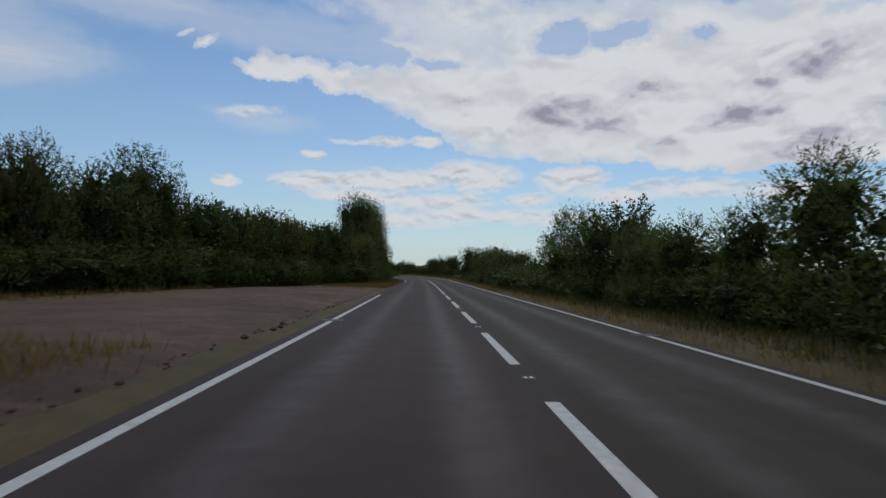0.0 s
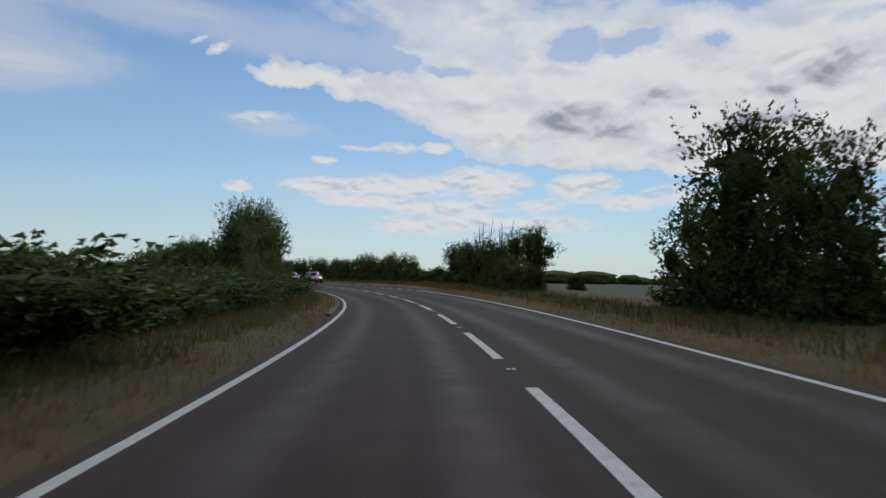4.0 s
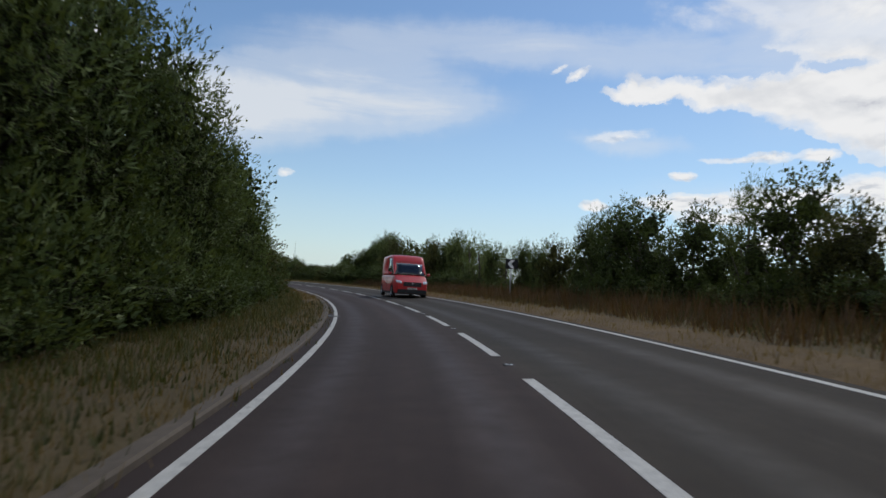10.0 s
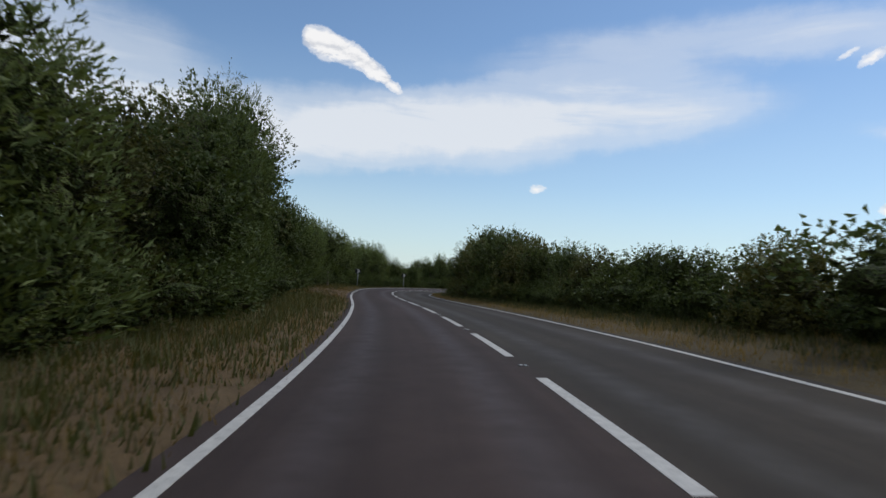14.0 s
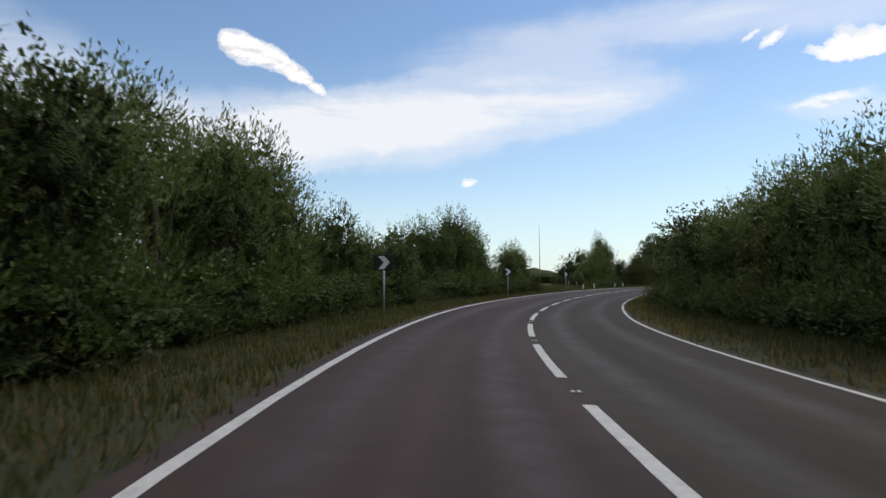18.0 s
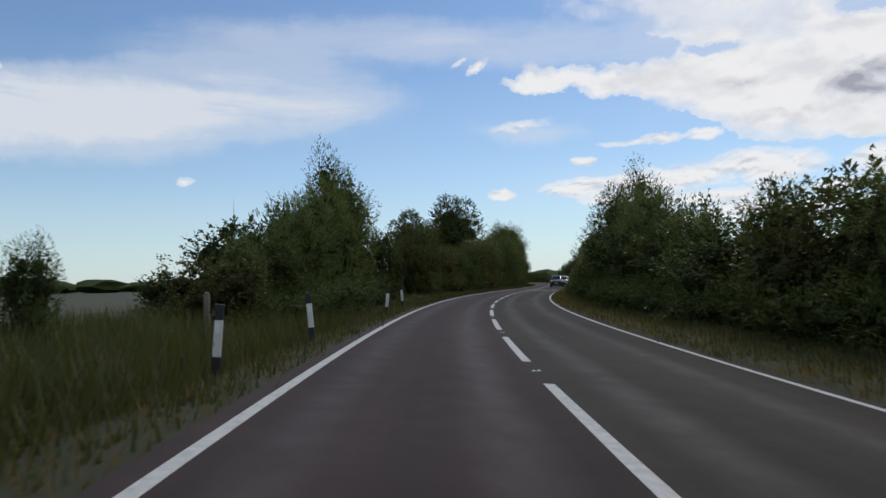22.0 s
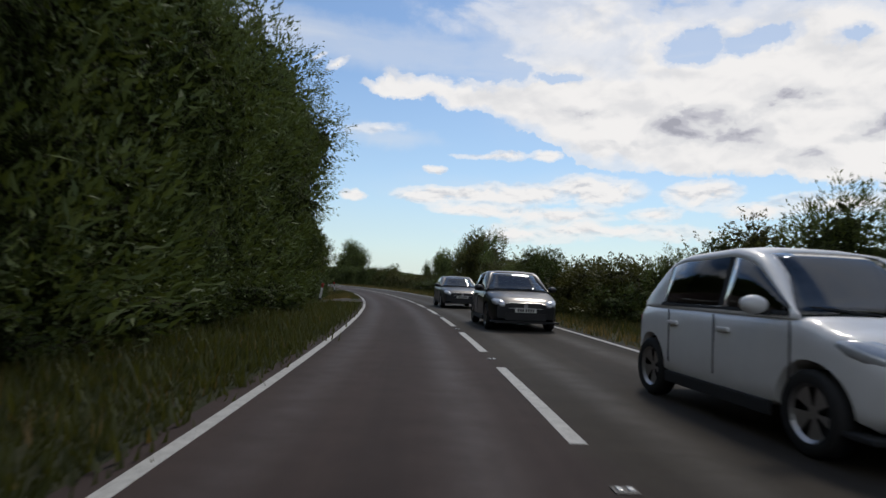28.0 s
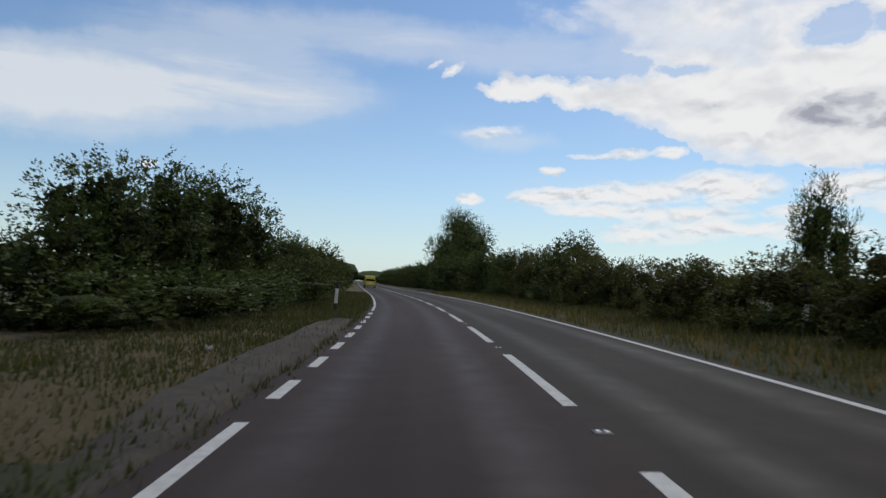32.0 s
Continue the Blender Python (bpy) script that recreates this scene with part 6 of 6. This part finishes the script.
            for r, o in ((0.208, 0.085), (0.18, 0.055), (0.05, 0.045)):
                ringo.append([bm.verts.new((cx + side * o, yc + r * math.cos(k * math.tau / n), wheel + r * math.sin(k * math.tau / n))) for k in range(n)])
            for k in range(n):
                bm.faces.new((ringo[0][k], ringo[0][(k + 1) % n], ringo[1][(k + 1) % n], ringo[1][k]))
                if (k // 2) % 3 != 0:
                    bm.faces.new((ringo[1][k], ringo[1][(k + 1) % n], ringo[2][(k + 1) % n], ringo[2][k]))
            bm.faces.new(ringo[2])
            part("rim", bm, RIM, tyre, "alloy rim")
            bm = bmesh.new()
            bmesh.ops.create_cone(bm, cap_ends=True, segments=20, radius1=0.2, radius2=0.2, depth=0.03, matrix=Matrix.Translation((cx - side * 0.02, yc, wheel)) @ Matrix.Rotation(radians(90), 4, "Y"))
            part("brake_drum", bm, TRIM, tyre)
    # nose
    for nm, x, z0, z1, y, mat, lab in (("grille", 0.5 if van else 0.40, nose - (0.16 if van else 0.06), nose + 0.05, hl + 0.002, TRIM, "black grille"), ("lower_intake", 0.50, 0.26, 0.44, hl + 0.006, TRIM, "wide black lower intake"),
                                       ("number_plate", 0.26, 0.455, 0.565, hl + 0.012, PLATE, "pale number plate")):
        bm = bmesh.new()
        box(bm, -x, y - 0.03, z0, x, y + 0.008, z1, 0.008)
        pl = part(nm, bm, mat, root, lab)
        if nm == "number_plate":
            for k in range(7):
                bm = bmesh.new()
                x0 = -0.205 + k * 0.058 + (0.02 if k > 3 else 0)
                box(bm, x0, y + 0.008, 0.475, x0 + 0.038, y + 0.011, 0.545)
                part("bar", bm, TRIM, pl)
    bm = bmesh.new()
    bmesh.ops.create_cone(bm, cap_ends=True, segments=20, radius1=0.055, radius2=0.05, depth=0.02, matrix=Matrix.Translation((0, hl + 0.014, nose - 0.005)) @ Matrix.Rotation(radians(90), 4, "X"))
    part("badge", bm, RIM, root, "plain round badge")
    # bright strips round the grille, lens and reflector of each headlamp
    for z in (nose + 0.056, nose - (0.166 if van else 0.066)):
        bm = bmesh.new()
        box(bm, -(0.5 if van else 0.41), hl - 0.02, z - 0.008, 0.5 if van else 0.41, hl + 0.014, z + 0.008, 0.004)
        part("grille_strip", bm, TRIM if van else RIM, root)
    for k in range(3):
        bm = bmesh.new()
        z = nose - 0.045 + 0.03 * k
        box(bm, -0.38, hl - 0.01, z - 0.004, 0.38, hl + 0.012, z + 0.004)
        part("grille_slat", bm, STUD_IRON, root)
    bm = bmesh.new()
    box(bm, -W * 0.47, hl - 0.36, 0.205, W * 0.47, hl + 0.002, 0.245, 0.012)
    part("front_lip", bm, TRIM, root, "dark lower lip")
    for x0 in (-0.36 * W, 0.36 * W):
        bm = bmesh.new()
        bmesh.ops.create_uvsphere(bm, u_segments=10, v_segments=6, radius=0.055, matrix=Matrix.Translation((x0 * 0.97, hl - 0.06, nose + 0.045)))
        part("headlamp_bulb", bm, RIM, root, "round reflector in the headlamp", True)
    if van:
        bm = bmesh.new()
        box(bm, -W * 0.40, hl - 0.08, 0.26, W * 0.40, hl + 0.03, 0.47, 0.03)
        part("bumper", bm, TRIM, root, "black plastic bumper")
    bm = bmesh.new()
    box(bm, -0.26, -hl - 0.012, 0.60, 0.26, -hl + 0.01, 0.71, 0.006)
    part("rear_plate", bm, PLATE, root)
    for x0 in (-0.5, 0.12):
        bm = bmesh.new()
        tube(bm, [(x0, ws[0] + 0.03, belt + 0.03), (x0 + 0.5, ws[0] - 0.05, belt + 0.075)], [0.012, 0.008], 5)
        part("wiper", bm, TRIM, root)
    # cabin
    bm = bmesh.new()
    box(bm, -W / 2 + 0.12, tail + 0.2, 0.30, W / 2 - 0.12, ws[0] - 0.1, 0.62, 0.03)
    part("cabin_floor", bm, SEAT, root)
    bm = bmesh.new()
    box(bm, -W / 2 + 0.12, ws[0] - 0.35, 0.62, W / 2 - 0.12, ws[0] + 0.05, belt - 0.02, 0.04)
    part("dashboard", bm, SEAT, root)
    for x0 in (-0.38, 0.38):
        bm = bmesh.new()
        box(bm, x0 - 0.23, mid - 0.12, 0.6, x0 + 0.23, mid + 0.04, 1.12, 0.05)
        box(bm, x0 - 0.13, mid - 0.12, 1.14, x0 + 0.13, mid - 0.02, 1.32, 0.04)
        part("seat", bm, SEAT, root)
    tagged(root, label, "van" if van else "car", "vehicles on the road")
    return root


WHITE_P, BLACK_P = body_paint("white_paint", (0.80, 0.80, 0.80)), body_paint("black_paint", (0.012, 0.013, 0.016), 0.3)
RED_P, BLUE_P = body_paint("dark_red_paint", (0.16, 0.012, 0.018), 0.3), body_paint("dark_blue_paint", (0.008, 0.011, 0.016), 0.2)
VAN_P, SILVER_P, GREEN_P = body_paint("bright_red_paint", (0.45, 0.012, 0.014)), body_paint("charcoal_paint", (0.03, 0.032, 0.036), 0.5), body_paint("yellow_paint", (0.45, 0.36, 0.03))

car("red_hatchback", RED_P, 3.75, 1.67, 1.49, 0.97, 0.95, 0.62, (0.98, 0.26), (0.26, -1.20), -1.66, None, 0.30, 2.43,
    label="small dark red hatchback standing in the oncoming lane").matrix_world = stand(164.8, 2.1, 180)
car("white_hatchback", WHITE_P, 4.35, 1.82, 1.46, 0.95, 0.94, 0.62, (1.10, 0.20), (0.20, -1.30), -1.95, None, 0.32, 2.65,
    label="white family hatchback standing in the oncoming lane").matrix_world = stand(176.2, 1.75, 180)
car("black_hatchback", BLACK_P, 3.97, 1.68, 1.45, 0.93, 0.93, 0.61, (1.0, 0.20), (0.20, -1.30), -1.76, None, 0.31, 2.47,
    label="small black hatchback standing in the oncoming lane").matrix_world = stand(196.6, 1.8, 180)
car("red_van", VAN_P, 5.4, 1.98, 2.36, 1.18, 1.24, 0.80, (1.95, 1.05), (1.05, -2.58), -2.64, None, 0.34, 3.3, True,
    label="tall bright red panel van standing in the oncoming lane").matrix_world = stand(233.2, 1.75, 180)
car("black_suv", SILVER_P, 4.38, 1.84, 1.60, 1.04, 1.03, 0.74, (1.02, 0.30), (0.30, -1.5), -1.95, None, 0.35, 2.65,
    label="charcoal sport utility car standing in the oncoming lane").matrix_world = stand(489.0, 1.7, 180)
car("white_city_car", WHITE_P, 3.6, 1.65, 1.52, 0.98, 0.95, 0.68, (1.08, 0.36), (0.36, -1.08), -1.62, None, 0.30, 2.49,
    label="small white city car standing in the oncoming lane").matrix_world = stand(503.2, 2.25, 184)
car("dark_blue_saloon", BLUE_P, 4.55, 1.77, 1.43, 0.92, 0.93, 0.62, (1.10, 0.28), (0.28, -0.92), -1.55, 0.98, 0.32, 2.65,
    label="dark blue saloon with a chrome-edged grille standing in the oncoming lane").matrix_world = stand(527.6, 1.6, 180)
car("black_hatchback", BLACK_P, 4.2, 1.76, 1.48, 0.94, 0.95, 0.62, (1.0, 0.25), (0.25, -1.35), -1.85, None, 0.32, 2.58,
    label="black hatchback with a pale plate standing in the oncoming lane").matrix_world = stand(514.8, 1.6, 180)
car("yellow_van", GREEN_P, 4.4, 1.8, 1.85, 1.0, 1.02, 0.7, (1.4, 0.7), (0.7, -2.1), -2.14, None, 0.31, 2.7, True,
    label="yellow van far along the road ahead").matrix_world = stand(662.0, -1.4)
car("dark_parked_car", SILVER_P, 4.1, 1.72, 1.46, 0.93, 0.94, 0.62, (0.95, 0.22), (0.22, -1.35), -1.75, None, 0.31, 2.5,
    label="dark hatchback parked in the gravel yard behind the clipped hedge").matrix_world = stand(543.2, -9.7, 3, -0.30)

# a box lorry in the yard, its blue tail towards the road's bend and a pale side along the road
LORRY = plain("lorry_side", (0.035, 0.060, 0.115), 0.5, grain=0.15, scale=3)
LORRY_PALE = plain("lorry_pale_side", (0.50, 0.52, 0.54), 0.5, grain=0.12, scale=2)
lorry = new("box_lorry")
bm = bmesh.new()
box(bm, -1.2, -3.0, 0.88, 1.2, 3.0, 3.2, 0.03)
part("load_box", bm, LORRY_PALE, lorry, "pale side panels")
for x0, x1 in ((-1.17, -0.006), (0.006, 1.17)):
    bm = bmesh.new()
    box(bm, x0, -3.05, 0.93, x1, -3.004, 3.14, 0.01)
    door = part("rear_door", bm, LORRY, lorry, "dull blue rear door")
    bm = bmesh.new()
    tube(bm, [((x0 + x1) / 2, -3.07, 0.96), ((x0 + x1) / 2, -3.07, 3.1)], [0.018, 0.018], 6)
    part("lock_bar", bm, STEEL, door)
for k in range(5):
    bm = bmesh.new()
    y = -2.9 + k * 1.42
    box(bm, 1.202, y, 0.9, 1.222, y + 0.05, 3.16, 0.004)
    part("side_rib", bm, STEEL, lorry)
bm = bmesh.new()
box(bm, -1.0, -2.9, 0.55, 1.0, 4.2, 0.88, 0.02)
part("chassis", bm, TRIM, lorry)
bm = bmesh.new()
box(bm, -1.12, 3.15, 0.6, 1.12, 4.9, 2.75, 0.16)
part("cab", bm, LORRY_PALE, lorry)
for x in (-0.95, 0.95):
    for y in (-1.9, 3.9):
        bm = bmesh.new()
        bmesh.ops.create_cone(bm, cap_ends=True, segments=22, radius1=0.46, radius2=0.46, depth=0.28, matrix=Matrix.Translation((x, y, 0.46)) @ Matrix.Rotation(radians(90), 4, "Y"))
        part("wheel", bm, TYRE, lorry)
    bm = bmesh.new()
    box(bm, x - 0.14, -3.02, 0.66, x + 0.14, -2.9, 0.78, 0.01)
    part("tail_lamp", bm, SIGN_RED, lorry, "red tail lamp")
tagged(lorry, "blue and white box lorry parked in the yard", "lorry")
lorry.matrix_world = stand(556.8, -13.1, 0, -0.28)

# the rendered house beside the yard, its gable to the road and a lean-to at the far end
RENDER_WALL = plain("cream_render", (0.52, 0.47, 0.40), 0.9, grain=0.16, scale=3, bump=0.3)
ROOF_TILE = plain("roof_tile", (0.075, 0.055, 0.045), 0.85, grain=0.4, scale=7, bump=0.8)
FRAME = plain("window_frame", (0.55, 0.54, 0.50), 0.5)
PANE = plain("dark_pane", (0.015, 0.017, 0.02), 0.08)
house = new("house")


def prism(name, outline, y0, y1, axis, mat, label=""):
    """A solid drawn as an outline over (across, up) and pushed from y0 to y1."""
    bm = bmesh.new()
    rows = []
    for y in (y0, y1):
        rows.append([bm.verts.new((y, a, b) if axis == "x" else (a, y, b)) for a, b in outline])
    n = len(outline)
    bm.faces.new(rows[0])
    bm.faces.new(rows[1][::-1])
    for i in range(n):
        bm.faces.new((rows[0][i], rows[1][i], rows[1][(i + 1) % n], rows[0][(i + 1) % n]))
    bmesh.ops.recalc_face_normals(bm, faces=bm.faces[:])
    return part(name, bm, mat, house, label)


def sash(y, z, w, h):
    """A casement in the wall that faces the road."""
    bm = bmesh.new()
    for a0, b0, a1, b1 in ((-w / 2, 0, w / 2, 0.07), (-w / 2, h - 0.07, w / 2, h), (-w / 2, 0.07, -w / 2 + 0.07, h - 0.07), (w / 2 - 0.07, 0.07, w / 2, h - 0.07), (-0.035, 0.07, 0.035, h - 0.07)):
        box(bm, 0.0, y + a0, z + b0, 0.05, y + a1, z + b1, 0.006)
    win = part("window", bm, FRAME, house, "pale casement frame")
    bm = bmesh.new()
    box(bm, 0.0, y - w / 2 + 0.06, z + 0.06, 0.02, y + w / 2 - 0.06, z + h - 0.06)
    part("pane", bm, PANE, win, "dark glass")
    bm = bmesh.new()
    box(bm, 0.0, y - w / 2 - 0.08, z - 0.07, 0.12, y + w / 2 + 0.08, z - 0.004, 0.01)
    part("sill", bm, FRAME, win)


prism("wall", [(-8.4, -0.2), (0.0, -0.2), (0.0, 4.7), (-4.2, 7.3), (-8.4, 4.7)], -6.5, 0.0, "x", RENDER_WALL, "cream rendered gable wall")
for a, b in (((0.45, 4.42), (-4.2, 7.30)), ((-8.85, 4.42), (-4.2, 7.30))):
    prism("roof_slope", [a, b, (b[0], b[1] + 0.16), (a[0], a[1] + 0.16)], -6.8, 0.3, "x", ROOF_TILE, "dark brown tiled slope")
prism("lean_to_wall", [(0.0, -0.2), (2.7, -0.2), (2.7, 2.45), (0.0, 3.35)], -3.6, 0.0, "x", RENDER_WALL, "low cream rendered wall")
prism("lean_to_roof", [(0.0, 3.40), (3.6, 2.2), (3.6, 2.34), (0.0, 3.56)], -3.9, 0.35, "x", ROOF_TILE, "dark brown tiled lean-to roof")
bm = bmesh.new()
box(bm, 0.36, 0.0, 2.16, 0.44, 3.66, 2.24, 0.01)
part("gutter", bm, TRIM, house)
sash(-1.9, 3.2, 1.2, 1.15)
sash(-6.2, 3.2, 1.2, 1.15)
sash(-1.9, 0.8, 1.2, 1.2)
sash(1.1, 0.95, 0.9, 1.05)
tagged(house, "cream rendered house with tiled roof and lean-to", "house")
house.matrix_world = stand(547.7, -13.6, 0, -0.30)


# ------------------------------------------------------------------ gully gratings in the gaps of the edge lines, and litter
def gully():
    root = new("gully_grate")
    for x0, y0, x1, y1 in ((-0.22, -0.24, 0.22, -0.20), (-0.22, 0.20, 0.22, 0.24), (-0.22, -0.20, -0.18, 0.20), (0.18, -0.20, 0.22, 0.20)):
        bm = bmesh.new()
        box(bm, x0, y0, -0.02, x1, y1, 0.007, 0.003)
        part("frame_bar", bm, STUD_IRON, root)
    for k in range(7):
        bm = bmesh.new()
        x = -0.15 + 0.05 * k
        box(bm, x - 0.012, -0.20, -0.02, x + 0.012, 0.20, 0.005)
        part("grate_bar", bm, STUD_IRON, root)
    # black slab stands in for the shaded hollow under the bars
    bm = bmesh.new()
    box(bm, -0.18, -0.20, -0.03, 0.18, 0.20, 0.0025)
    part("pit", bm, TRIM, root, "flat black slab in place of the shade below the bars")
    tagged(root, "rusty cast iron gully grate in a gap of the edge line", "drain", "gully grates")
    return root


grate = gully()
grate.matrix_world = stand(14.12, -half_left(14.12), 0, 0.003)
for s, side in ((119.1, -1), (170.1, -1), (216.1, -1), (257.1, -1), (11.65, 1), (31.15, 1), (389.15, 1), (440.2, 1), (460.15, 1)):
    copy_thing(grate, stand(s, -half_left(s) if side < 0 else half_right(s), 0, 0.003))

PAPER = plain("waste_paper", (0.62, 0.61, 0.58), 0.8)
PLASTIC = plain("waste_plastic", (0.55, 0.56, 0.58), 0.35)


def scrap(seed, size, mat, label):
    """A crumpled sheet lying in the grass."""
    g = random.Random(seed)
    bm = bmesh.new()
    n = 5
    vs = [[bm.verts.new((size * (i / n - 0.5) + g.uniform(-1, 1) * size * 0.06, size * 0.7 * (j / n - 0.5), abs(g.gauss(0, 1)) * size * 0.22)) for j in range(n + 1)] for i in range(n + 1)]
    for i in range(n):
        for j in range(n):
            bm.faces.new((vs[i][j], vs[i + 1][j], vs[i + 1][j + 1], vs[i][j + 1]))
    bmesh.ops.solidify(bm, geom=list(bm.faces), thickness=0.003)
    return tagged(part("litter", bm, mat), label, "litter", "litter on the verge")


for k, (s, la, size) in enumerate(((240.2, -4.1, 0.15), (240.8, -4.6, 0.10), (242.1, -3.9, 0.09), (46.8, -5.6, 0.14), (151.0, -4.6, 0.13), (517.2, -4.4, 0.16), (516.4, -4.7, 0.12), (571.2, -4.3, 0.14), (66.0, -4.4, 0.12))):
    scrap(k, size, PAPER if k % 2 == 0 else PLASTIC, "crumpled white paper litter in the verge grass" if k % 2 == 0 else "scrap of pale plastic litter in the verge grass").matrix_world = stand(s, la, 40 * k, verge_height(s, la) + 0.02)
